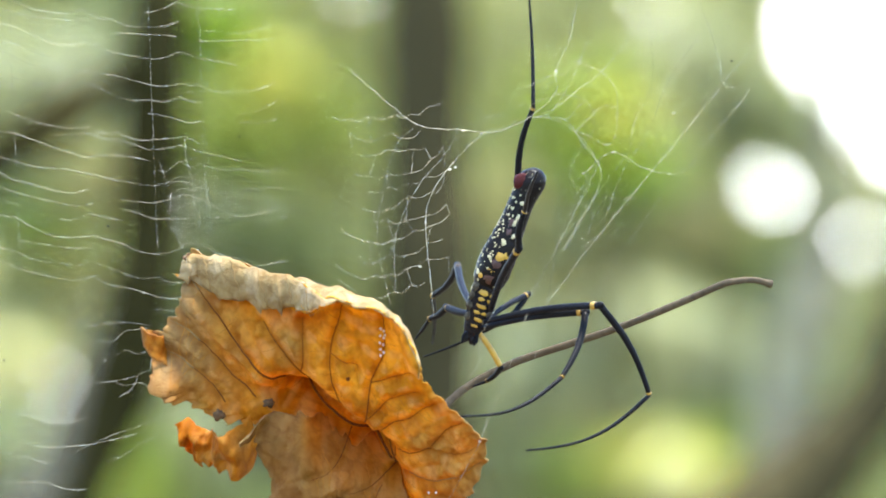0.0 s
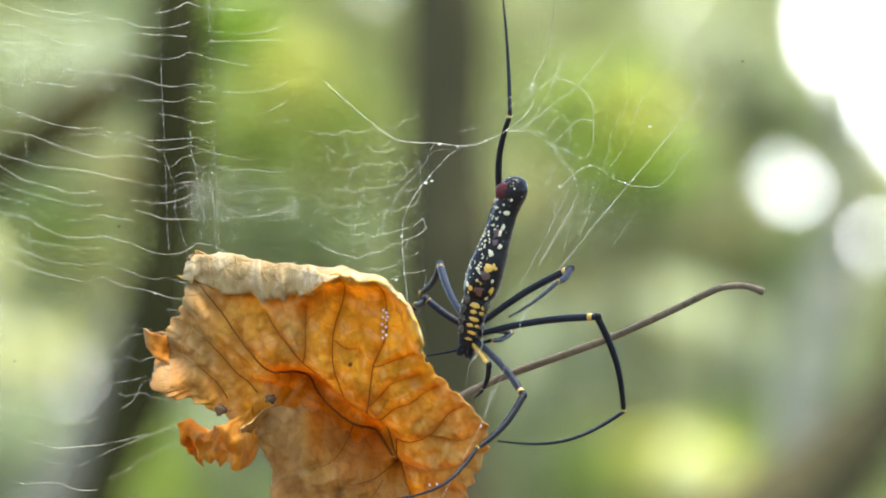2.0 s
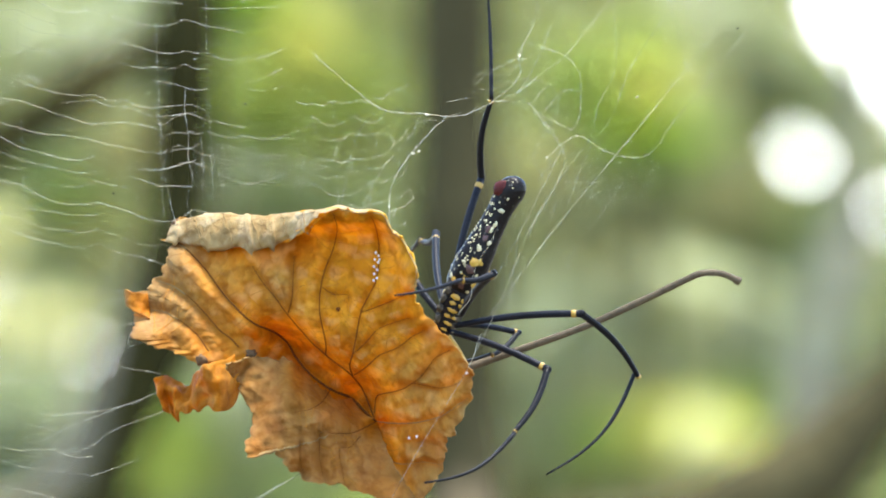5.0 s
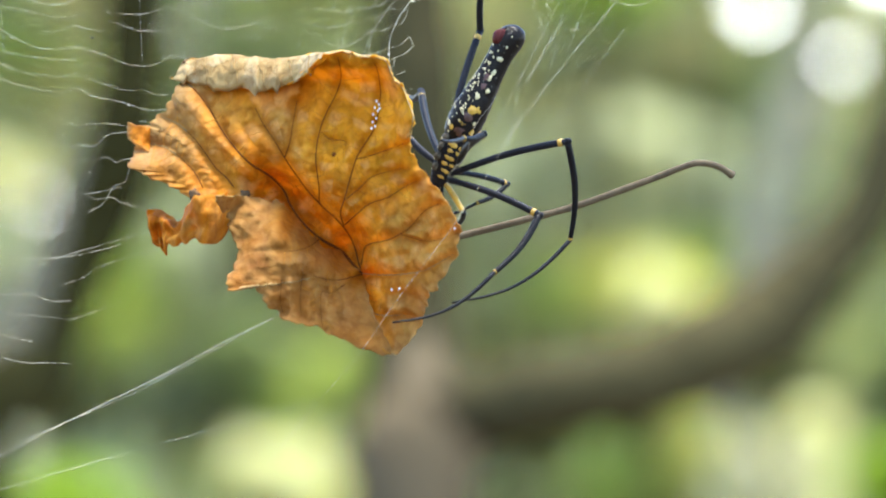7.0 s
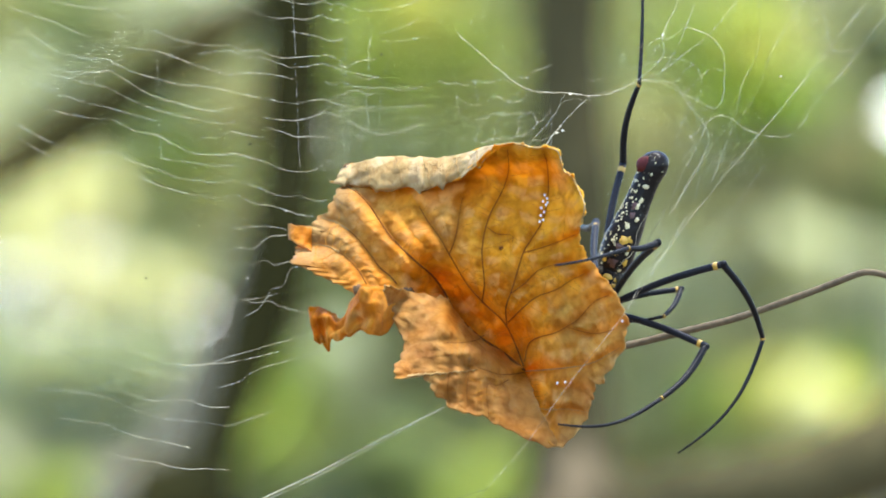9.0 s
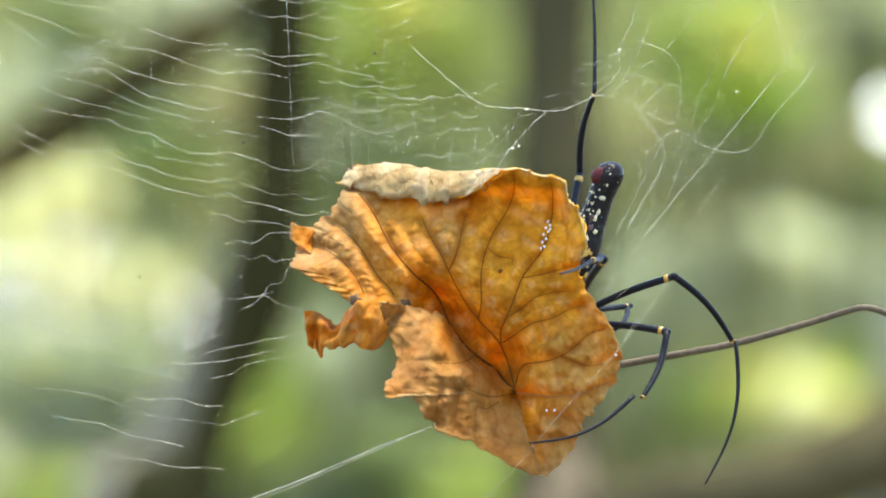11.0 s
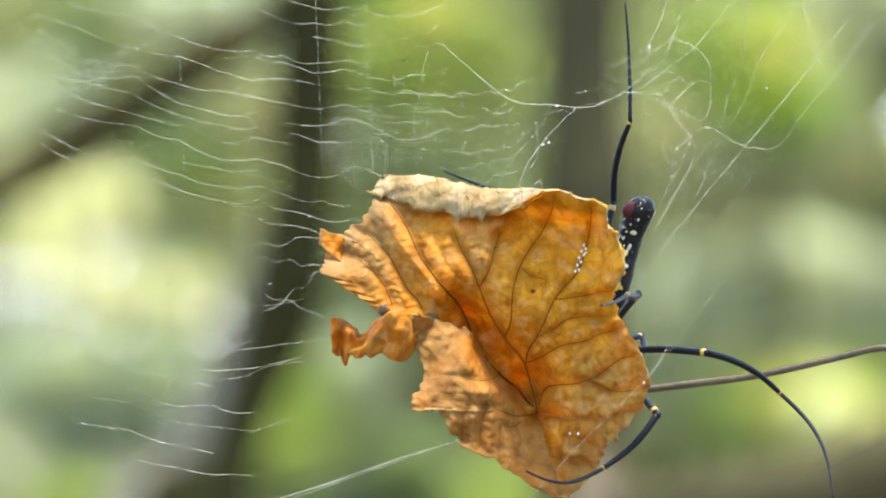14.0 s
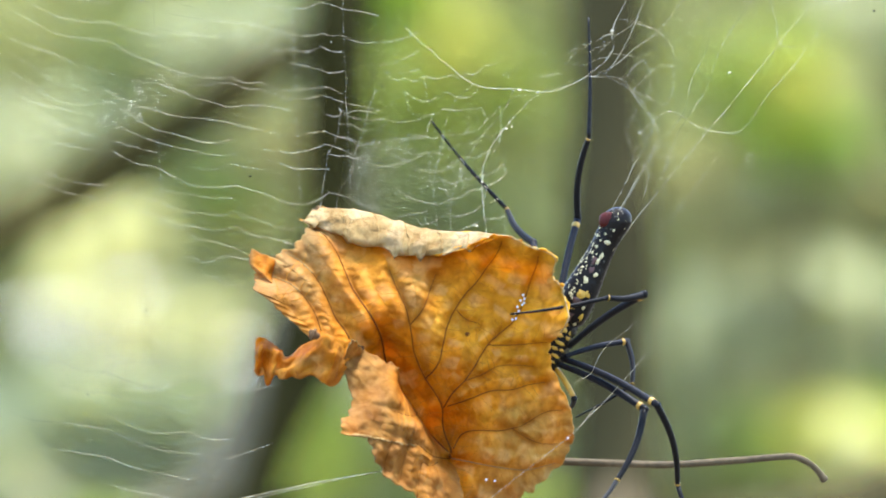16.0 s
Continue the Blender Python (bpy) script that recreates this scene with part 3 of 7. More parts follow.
def star_patch(name, centre, outline, lower, rings, parent, label):
    edge = spline(outline + [outline[0]], 16)[:-1]
    n = len(edge)
    verts, faces, tan, yellow, burnt, rungs, ember = [], [], [], [], [], [], []
    for i in range(rings + 1):
        s = i / rings
        for k, e in enumerate(edge):
            ragged = 1 + (8.5 * noise.noise((k * 0.19, 2.0, 0)) + 3.0 * noise.noise((k * 0.55, 5.0, 0))) / math.hypot(e[0] - centre[0], e[1] - centre[1]) * s ** 4
            x = centre[0] + (e[0] - centre[0]) * s * ragged
            y = centre[1] + (e[1] - centre[1]) * s * ragged
            rim = smooth_step(0.88, 1.0, s)
            verts.append(on_blade(x, y, lower, (8 if lower else 14) * rim * noise.noise((k * 0.14, 9, 0))))
            soft = 0.35 * noise.noise((x / 45, y / 45, 4))
            left = smooth_step(770, 560, x) * smooth_step(560, 430, y)
            tan.append(0.3 * smooth_step(575, 525, x) + 0.85 * left + (0.35 if lower else 0) + 0.25 * rim + soft * 0.8 + 0.5 * math.exp(-((x - 785) / 35) ** 2 - ((y - 395) / 50) ** 2) + 0.5 * smooth_step(940, 1010, x) * smooth_step(480, 560, y))
            gap, side, arc = vein_gap(x, y, lower)
            pane = noise.noise((arc * 0.05 + side * 40, gap * 0.024 + side, 3.0 if lower else 1.0)) + 0.3 * noise.noise((x / 22, y / 22, 6))
            rungs.append((0.16 if lower else 0.5) * smooth_step(-0.05, 0.5, pane) * smooth_step(3, 12, gap))
            ember.append(ember_and_shade(x, y, lower))
            burnt.append(0.34 * math.exp(-gap / 6) + 0.5 * max(0, noise.noise((x / 30, y / 30, 11)) - 0.1))
            yellow.append(0.85 * smooth_step(800, 900, x) * smooth_step(540, 420, y) + soft)
    for i in range(rings):
        for k in range(n):
            k2 = (k + 1) % n
            q = (i * n + k, i * n + k2, (i + 1) * n + k2, (i + 1) * n + k)
            faces.append(q[::-1] if lower else q)
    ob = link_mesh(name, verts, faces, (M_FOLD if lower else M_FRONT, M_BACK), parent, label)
    attribute(ob, "dryness", tan)
    attribute(ob, "yellowness", yellow)
    attribute(ob, "scorch", burnt)
    attribute(ob, "ladder", rungs)
    attribute(ob, "ember", ember)
    sol = ob.modifiers.new("thickness", "SOLIDIFY")
    sol.thickness, sol.offset, sol.material_offset, sol.material_offset_rim = 0.00032, -1, 1, 1
    return ob


leaf = tagged(empty("dry_leaf"), "withered orange-brown leaf with rolled edge hanging in a web", "leaf")
star_patch("blade", (880, 500), [
    (910, 722), (850, 662), (795, 600), (735, 556), (680, 540), (640, 526), (606, 507), (575, 492), (540, 474), (514, 463), (524, 446), (521, 428), (513, 409), (532, 405), (556, 392), (585, 362), (600, 325), (613, 296),
    (680, 285), (760, 287), (850, 268), (905, 252), (940, 260), (985, 264), (997, 300), (1015, 315), (1036, 367), (1026, 400),
    (1030, 437), (1060, 480), (1090, 520), (1109, 565), (1104, 612), (1075, 662), (1052, 692), (1045, 722), (1020, 766), (985, 791), (955, 770)],
    False, 84, leaf, "mottled orange blade with dark veins")
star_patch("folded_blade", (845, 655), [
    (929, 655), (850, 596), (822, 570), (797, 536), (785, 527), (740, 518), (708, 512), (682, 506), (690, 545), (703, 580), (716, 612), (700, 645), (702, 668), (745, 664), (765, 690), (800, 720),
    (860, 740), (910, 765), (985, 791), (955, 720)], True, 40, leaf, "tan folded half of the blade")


for course, wide, half, tint in VEINS:
    flat = spline(course, 12)
    v, f = tube([on_blade(x, y, half, 1.3) for x, y in flat], lambda t: 0.8 * wide * U * (1 - 0.6 * t), 6)
    link_mesh("vein", v, f, M_VEIN if tint == "dark" else M_RIB, leaf)


def inside(x, y, ring):
    hit = False
    for (ax, ay), (bx, by) in zip(ring, ring[1:] + ring[:1]):
        if (ay > y) != (by > y) and x < ax + (y - ay) / (by - ay) * (bx - ax):
            hit = not hit
    return hit


def fine_veins(lower, ring, seed, label):
    """The ladder of fine cross veins between the main ones."""
    rng = random.Random(seed)
    verts, faces = [], []
    for course, wide, half, tint in VEINS:
        if half != lower or len(course) < 4:
            continue
        line = spline(course, 6)
        run = 0.0
        for a, b in zip(line, line[1:]):
            step = b - a
            run += math.hypot(*step)
            if run < 11:
                continue
            run = rng.uniform(-4, 3)
            d = step / math.hypot(*step)
            for turn in (-1, 1):
                if rng.random() < 0.2:
                    continue
                away = np.array((-d[1], d[0])) * turn + d * rng.uniform(0.1, 0.5)
                reach, bend = rng.uniform(14, 38), rng.uniform(-0.25, 0.25)
                pts = [a + away * reach * u + d * reach * bend * u * u + np.array((rng.uniform(-1.2, 1.2), rng.uniform(-1.2, 1.2))) for u in (0, 0.25, 0.5, 0.75, 1)]
                if not all(inside(*q, ring) for q in pts[1:]):
                    continue
                v, f = tube([on_blade(x, y, lower, 0.5) for x, y in spline(pts, 3)], lambda t: U * (0.55 - 0.3 * t), 4, False)
                k = len(verts)
                verts += v
                faces += [tuple(q + k for q in g) for g in f]
    tagged(link_mesh("vein_network", verts, faces, M_FINE, leaf), label, kind="stuff")


fine_veins(False, [(600, 500), (520, 462), (522, 412), (590, 370), (606, 330), (700, 345), (800, 330), (870, 290), (940, 266), (985, 270), (1028, 367), (1022, 437), (1085, 525), (1100, 575), (1070, 655), (1040, 720), (985, 780), (930, 668), (850, 600), (790, 535), (700, 505)], 6, "ladder of fine brown cross veins")
fine_veins(True, [(860, 608), (800, 545), (700, 520), (722, 610), (708, 655), (750, 660), (800, 712), (900, 752), (975, 780), (925, 665)], 7, "ladder of fine brown cross veins")


def rolled_edge():
    """The top margin, curled forward and down so that its pale underside shows, ribbed across by veins."""
    top = spline([(606, 306, 17), (625, 298, 28), (665, 292, 40), (715, 290, 43), (765, 292, 39), (815, 283, 33), (860, 267, 23), (912, 252, 3)], 16)
    verts, faces, tan = [], [], []
    turns = 26
    for i, (x, y, r) in enumerate(top):
        rib = (x - 610 + 9 * math.sin(x * 0.05)) / 59 % 1.0
        r = r * (1 + 0.19 * math.exp(-(rib / 0.14) ** 2) - 0.07 * rib + 0.20 * noise.noise((i * 0.09, 0, 0)))
        base = on_blade(x, y)
        for k in range(turns + 1):
            w = k / turns * 4.6
            q = r * (1 - 0.08 * w)
            rough = 3.3 * noise.noise((i * 0.13 + k * 0.12, k * 0.25, 2)) + 1.2 * noise.noise((i * 0.4, k * 0.5, 5))
            back = -(1 - math.cos(w)) * q * 0.95 + rough
            up = math.sin(w) * q * 0.75 - (1 - math.cos(w)) * q * 0.62
            verts.append(base + Vector((0.30 * w * q - 8 * w + rough, back, up + 0.5 * rough)) * U)
            tan.append(0.55 + 0.4 * noise.noise((i * 0.2, k * 0.3, 8)))
    n = turns + 1
    for i in range(len(top) - 1):
        for k in range(turns):
            faces.append((i * n + k, i * n + k + 1, (i + 1) * n + k + 1, (i + 1) * n + k))
    for x0 in (640, 688, 741, 796, 838):
        i0 = min(range(len(top)), key=lambda i: abs(top[i][0] - x0))
        line = [verts[min(len(top) - 1, i0 + k // 3) * n + k] for k in range(2, turns - 5)]
        v, f = tube([q + Vector((0, -1.0, 0.3)) * U for q in spline(line, 2)], lambda t: 0.7 * U, 5)
        link_mesh("vein", v, f, M_RIB, leaf)
    ob = link_mesh("rolled_edge", verts, faces, (M_BACK, M_FRONT), leaf, "pale tan rolled leaf margin")
    sol = ob.modifiers.new("thickness", "SOLIDIFY")
    sol.thickness, sol.offset, sol.material_offset = 0.00022, -1, 1
    return ob


rolled_edge()


def folded_rim():
    """The right of the top margin, bent back so that its pale underside shows from above."""
    line = spline([(795, 288, 4), (820, 281, 18), (850, 270, 38), (905, 254, 48), (940, 260, 44), (985, 265, 32), (997, 300, 26), (1015, 316, 30), (1035, 366, 24), (1026, 402, 6)], 14)
    verts, faces = [], []
    for i, (x, y, deep) in enumerate(line):
        base = on_blade(x, y, False, 2)
        for k in range(9):
            t = k / 8
            rough = noise.noise((i * 0.15, t * 2, 3))
            verts.append(base + Vector((2 * rough, t * deep * (1 + 0.2 * rough), 3.0 * math.sin(t * 2.6) + 1.5 * rough * t - 3 * t)) * U)
    for i in range(len(line) - 1):
        for k in range(8):
            a = i * 9 + k
            faces.append((a, a + 9, a + 10, a + 1))
    ob = link_mesh("folded_rim", verts, faces, M_BACK, leaf, "pale bent-back leaf margin")
    sol = ob.modifiers.new("thickness", "SOLIDIFY")
    sol.thickness = 0.0002


folded_rim()


def curled_lobe():
    """The small twisted flap below the cleft."""
    mid = spline([(700, 538, 32), (668, 543, 42), (636, 548, 38), (612, 566, 30), (590, 578, 36), (570, 576, 38), (550, 574, 30)], 9)
    verts, faces = [], []
    for i, (x, y, h) in enumerate(mid):
        u = i / (len(mid) - 1)
        twist = 1.15 * math.exp(-((u - 0.6) / 0.13) ** 2) + 0.3 * math.sin(u * 9)
        for k in range(15):
            s = k / 14 * 2 - 1
            ruffle = noise.noise((u * 8, s * 1.2, 6))
            down = s * h * (1 + 0.45 * noise.noise((u * 11, s * 0.6, 2)) * (1 if s > 0 else 0.4))
            cup = 15 * s * s + 32 * ruffle * (0.25 + u) + 13 * noise.noise((u * 17, s * 3, 4))
            verts.append(on_blade(x, y, True) + Vector((6 * ruffle + 5 * math.sin(s * 2 + u * 6), 26 * u + cup * math.cos(twist) - down * math.sin(twist), -down * math.cos(twist) * 0.98 - cup * math.sin(twist) * 0.6)) * U)
    for i in range(len(mid) - 1):
        for k in range(14):
            a = i * 15 + k
            faces.append((a, a + 15, a + 16, a + 1))
    ob = link_mesh("curled_lobe", verts, faces, (M_FRONT, M_FOLD), leaf, "small twisted brown lobe")
    sol = ob.modifiers.new("thickness", "SOLIDIFY")
    sol.thickness, sol.material_offset = 0.00025, 1
    attribute(ob, "scorch", [0.35 + 0.9 * noise.noise((q % 15 * 0.16, q // 15 * 0.13, 5)) for q in range(len(verts))])
    attribute(ob, "ember", [0.8 - 1.2 * abs(q // 15 / len(mid) - 0.95) + 0.6 * noise.noise((q % 15 * 0.2, q // 15 * 0.16, 7)) for q in range(len(verts))])
    attribute(ob, "dryness", [0.3 + 0.35 * (q // 15) / len(mid) + 0.5 * noise.noise((q % 15 * 0.2, q // 15 * 0.2, 1)) for q in range(len(verts))])


curled_lobe()


def curled_tip():
    """The tip of the side lobe, bent forward, orange within and pale along its dry rim."""
    verts, faces, glow, dry = [], [], [], []
    for i in range(11):
        u = i / 10
        for k in range(11):
            v = k / 5 - 1
            x = 551 - 40 * u + 3 * noise.noise((u * 3, v * 2, 1))
            y = 424 - 14 * u + v * (21 - 7 * u) + 2 * noise.noise((u * 4, v * 2, 6))
            verts.append(on_blade(x, y, False, 4 + 16 * math.sin(u * 2.5) + 5 * v * v * u + 3 * noise.noise((u * 5, v * 3, 2))))
            glow.append(0.5 - 0.4 * u * u)
            dry.append(0.3 + 0.65 * smooth_step(0.7, 1.0, max(u, abs(v))))
    for i in range(10):
        for k in range(10):
            a = i * 11 + k
            faces.append((a, a + 1, a + 12, a + 11))
    ob = link_mesh("curled_tip", verts, faces, (M_FRONT, M_BACK), leaf, "small orange curled leaf tip with pale rim")
    attribute(ob, "ember", glow)
    attribute(ob, "dryness", dry)
    sol = ob.modifiers.new("thickness", "SOLIDIFY")
    sol.thickness, sol.material_offset_rim = 0.00025, 1


curled_tip()
stalk_path = spline([(0, 4, 4), (40, -12, 90), (100, -30, 160), (190, -48, 195), (290, -72, 190), (400, -101, 178), (520, -144, 160), (590, -171, 150), (617, -177, 146), (650, -170, 153), (678, -152, 161)], 12)
v, f = tube([Vector((x * U, z * U, -y * U)) for x, y, z in stalk_path], lambda t: U * (7.6 - 1.9 * t + 0.5 * noise.noise((t * 22, 0, 3)) + 2.0 * smooth_step(0.955, 0.99, t)), 10)
stalk = link_mesh("stalk", v, f, M_STALK, leaf, "long grey-brown leaf stalk with hooked end")


def blob(name, centre, size, material, parent, label="", seed=0, rough=0.25):
    """A small uneven lump."""
    v, f = [], []
    for i in range(9):
        for k in range(12):
            th, ph = math.pi * i / 8, 2 * math.pi * k / 12
            d = Vector((math.sin(th) * math.cos(ph), math.sin(th) * math.sin(ph), math.cos(th)))
            r = 1 + rough * noise.noise(d * 1.8 + Vector((seed, 0, 0)))
            v.append(Vector(centre) + Vector((d.x * size[0], d.y * size[1], d.z * size[2])) * r * U)
    for i in range(8):
        for k in range(12):
            f.append((i * 12 + k, (i + 1) * 12 + k, (i + 1) * 12 + (k + 1) % 12, i * 12 + (k + 1) % 12))
    return link_mesh(name, v, f, material, parent, label)


blob("gall", on_blade(634, 513, False, 4), (10, 8, 9), M_GALL, leaf, "grey-brown withered knob", 1, 0.7)
blob("gall", on_blade(722, 516, False, 2), (11, 8, 8), M_GALL, leaf, "grey-brown withered knob", 2, 0.7)
blob("gall", on_blade(612, 303, False, 6), (10, 9, 12), M_GALL, leaf, "grey-brown withered knob", 3, 0.9)
for k, (x, y) in enumerate(((964, 345), (968, 351), (961, 356), (966, 362), (958, 368), (963, 375), (957, 381), (961, 389), (969, 358), (955, 392), (1000, 676), (1101, 568), (986, 678))):
    blob("egg", on_blade(x, y, False, 2.5), (2.1, 1.6, 2.5), M_EGG, leaf, "", k, 0.3)
blob("hole_rim", on_blade(887, 439, False, 1.0), (4.5, 2.0, 3.8), M_VEIN, leaf, "dark bitten spot", 5)


# ---- the spider ----
def ellipsoid(profile, sides=24, squash=1.0, axis=(0, 0, 1)):
    """A turned body: rows of (height, half width, shift to the side, shift back) in units."""
    rows = spline(profile, 8)
    verts, faces = [], []
    for h, r, sx, sy in rows:
        for k in range(sides):
            w = 2 * math.pi * k / sides
            lump = 1 + 0.05 * noise.noise((math.cos(w) * 2, math.sin(w) * 2, h / 9)) + 0.03 * noise.noise((math.cos(w) * 5, math.sin(w) * 5, h / 4))
            verts.append(Vector((sx + r * lump * math.cos(w), sy + r * lump * squash * math.sin(w), h)) * U)
    n = len(rows)
    for i in range(n - 1):
        for k in range(sides):
            k2 = (k + 1) % sides
            faces.append((i * sides + k, i * sides + k2, (i + 1) * sides + k2, (i + 1) * sides + k))
    faces.append(tuple(range(sides))[::-1])
    faces.append(tuple((n - 1) * sides + k for k in range(sides)))
    return verts, faces


spider = tagged(empty("spider"), "large black orb-weaver spider with yellow spots climbing behind a leaf", "spider")
ABDOMEN = [(44, 8, -9, 0), (50, 22, -9, 0), (66, 30, -8, 0), (100, 32, -8, -2), (140, 28, -7, -2), (175, 24, -6, 0), (215, 22.5, -5, 0), (250, 26, -3, 0), (268, 20, -1, 0), (276, 10, 0, 0), (278, 2, 0, 0)]
v, f = ellipsoid(ABDOMEN, 28)
abdomen = link_mesh("abdomen", v, f, M_SPECKLED, spider, "long black abdomen speckled cream and yellow")
THORAX = [(-52, 4, -2, 0), (-47, 11, -2, 0), (-25, 17, -4, 0), (8, 22, -7, 0), (36, 24, -9, 0), (54, 22, -9, 0), (62, 6, -9, 0)]
v, f = ellipsoid(THORAX, 22, 0.85)
thorax = link_mesh("cephalothorax", v, f, M_GREY, spider, "grey-haired head and breast plate")


def on_body(profile, h, x, squash=1.0):
    """The point of a turned body that faces the viewer at that height and offset, and its normal."""
    rows = sorted(profile)
    for a, b in zip(rows, rows[1:]):
        if a[0] <= h <= b[0]:
            t = (h - a[0]) / (b[0] - a[0])
            r, sx, sy = (a[k] + (b[k] - a[k]) * t for k in (1, 2, 3))
            slope = (b[1] - a[1]) / (b[0] - a[0])
    u = max(-0.97, min(0.97, (x - sx) / r))
    c = math.sqrt(1 - u * u)
    return Vector((sx + u * r, sy - c * r * squash, h)) * U, Vector((u, -c, -slope * 0.6)).normalized()


def marking(profile, h, x, wide, tall, material, parent, squash=1.0, seed=0):
    """A raised pigment spot, uneven in outline, lying on the body."""
    at, normal = on_body(profile, h, x, squash)
    turn = normal.to_track_quat("Y", "Z").to_matrix()
    v, f = [], []
    for i in range(4):
        for k in range(14):
            w = 2 * math.pi * k / 14
            r = (1 - i / 3) * (1 + (0.45 if wide > 6 else 0.7 if wide > 3 else 0.3) * noise.noise((math.cos(w) * 1.3 + seed * 1.7, math.sin(w) * 1.3, h)))
            side = r * wide * math.cos(w)
            v.append(at + turn @ Vector((side, 0.2 + 1.3 * math.sin(i / 3 * 1.57) - side * side / 58, r * tall * math.sin(w))) * U)
    for i in range(3):
        for k in range(14):
            f.append((i * 14 + k, i * 14 + (k + 1) % 14, (i + 1) * 14 + (k + 1) % 14, (i + 1) * 14 + k))
    link_mesh("marking", v, f, material, parent)


for k, (h, x, w, t) in enumerate(((210, -2, 7.5, 5), (184, -1, 4.5, 6), (172, -4, 4.2, 7), (149, 3, 5, 5.2), (132, -9, 6, 6), (101, -23, 6.8, 4.3), (88, 8, 4.7, 5.5))):
    marking(ABDOMEN, h, x, w * 0.8, t * 0.85, M_CREAM, abdomen, 1, k)
for k, (h, x, w, t) in enumerate(((107, -6, 9, 8), (111, 5, 7, 7), (78, -15, 14, 4.7), (73, 11, 5, 9.6), (64, -26, 5, 6))):
    marking(ABDOMEN, h, x, w, t, M_YELLOW, abdomen, 1, k + 10)
for k, (h, x, w, t) in enumerate(((152, -7, 5, 9), (172, -9, 5, 7), (93, -10, 13, 8), (62, -6, 18, 9))):
    marking(ABDOMEN, h, x, w, t, M_BROWN, abdomen, 1, k + 20)
for k, (h, x, w) in enumerate(((214, -23, 5), (198, -28, 3), (196, -19, 3), (164, -28, 3), (163, -22, 3), (139, -34, 3.8), (136, -27, 3.4), (150, -26, 2.1), (152, -17, 2.6),
                               (126, -34, 2.6), (114, -36, 4.3), (103, -39, 4.7), (112, -22, 2.6), (125, -20, 2.1), (109, -31, 2.1), (180, -28, 3), (182, -22, 2.6), (228, -25, 3.4),
                               (255, -2, 3.8), (234, -1, 3.8), (258, 11, 1.7), (245, 15, 1.7), (262, -16, 1.7), (264, -6, 1.7))):
    marking(ABDOMEN, h, x, w * 0.6, w * 0.68, M_CREAM, abdomen, 1, k + 30)
rng = random.Random(21)
for k in range(52):
    h = rng.uniform(70, 235)
    marking(ABDOMEN, h, rng.uniform(-41, -14) + 0.035 * (h - 70), rng.uniform(1.3, 2.4), rng.uniform(1.4, 2.7), M_CREAM, abdomen, 1, k + 80)
for k, (h, x, w, t) in enumerate(((37, -9, 9, 5), (36, 7, 5, 4), (25, -8, 7, 3.6), (26, 6, 5.5, 3.4), (13, -3, 10.5, 3.2), (1, -7, 6, 3.4), (2, 6, 5, 3), (-11, 0, 8.5, 3), (-23, -3, 6.5, 2.6))):
    marking(THORAX, h, x, w, t, M_YELLOW, thorax, 0.85, k + 60)
for k, (h, x) in enumerate(((38, -32), (22, -38), (4, -36), (-14, -27))):
    marking(THORAX, h, x, 2.5, 5, M_CREAM, thorax, 0.85, k + 70)
for k, (h, x) in enumerate(((44, -25), (26, -26), (8, -24), (-10, -20), (40, 10), (22, 13), (4, 13), (-12, 11))):
    at, normal = on_body(THORAX, h, x, 0.85)
    blob("coxa", at, (6.5, 6, 8), M_COXA, spider, "grey-haired leg base", k, 0.4)
for k, (h, x, w, t) in enumerate(((70, -33, 5, 6), (58, -27, 7, 4), (56, 6, 6, 5))):
    marking(ABDOMEN, h, x, w, t, M_CREAM, abdomen, 1, k + 170)
at, normal = on_body(ABDOMEN, 246, -22)
blob("spinnerets", at, (13, 7, 15), M_RED, spider, "dark red spinneret knob", 3, 0.3)
for sx in (-12, 4):
    blob("fang", Vector((sx * 0.7, -4, -47)) * U, (5.5, 7, 10), M_BLACK, spider, "glossy black fang base", sx, 0.15)
for k, sx in enumerate((-20, 15)):
    v, f = tube([Vector(q) * U for q in spline([(sx * 0.5, -8, -38), (sx * 0.7, -10, -47), (sx * 0.6, -12, -56)], 5)], lambda t: (4.2 - 1.6 * t) * U, 8)
    link_mesh("palp", v, f, M_LEG, spider, "short jointed feeler")

LEG_LENGTHS = {
    'outer': (231.1, 185.4, 261.3),
    'inner': (199.3, 147.4, 217.9),
    'rear_far': (254.7, 154.9, 222.3),
    'rear_near': (197.1, 73.7, 176.2),
    'third_near': (127.3, 87.6, 143.4),
    'front_far': (214.5, 126.2, 209.8),
    'second_far': (92.6, 57.4, 61.6),
    'third_far': (83.3, 46.6, 27.8),
}
legs = {}


def leg_piece(name, length, r0, r1, bow, bands, parent, material=M_LEG):
    """One leg piece along local x, bulging to local z."""
    path = [Vector((length * t, 0, bow * length * math.sin(math.pi * t))) * U for t in [i / 18 for i in range(19)]]

    def rad(t):
        return U * ((r0 + (r1 - r0) * t) * (1 + 0.10 * math.sin(math.pi * t)))
    v, f = tube(path, rad, 10)
    ob = link_mesh(name, v, f, material, parent)
    for t0, t1, grow in bands:
        p = [Vector((length * (t0 + (t1 - t0) * i / 4), 0, bow * length * math.sin(math.pi * (t0 + (t1 - t0) * i / 4)))) * U for i in range(5)]
        v, f = tube(p, lambda t: U * grow * (0.8 + 0.35 * math.sin(math.pi * t)), 10)
        link_mesh("joint_band", v, f, M_BAND, ob, "yellow joint band")
    return ob


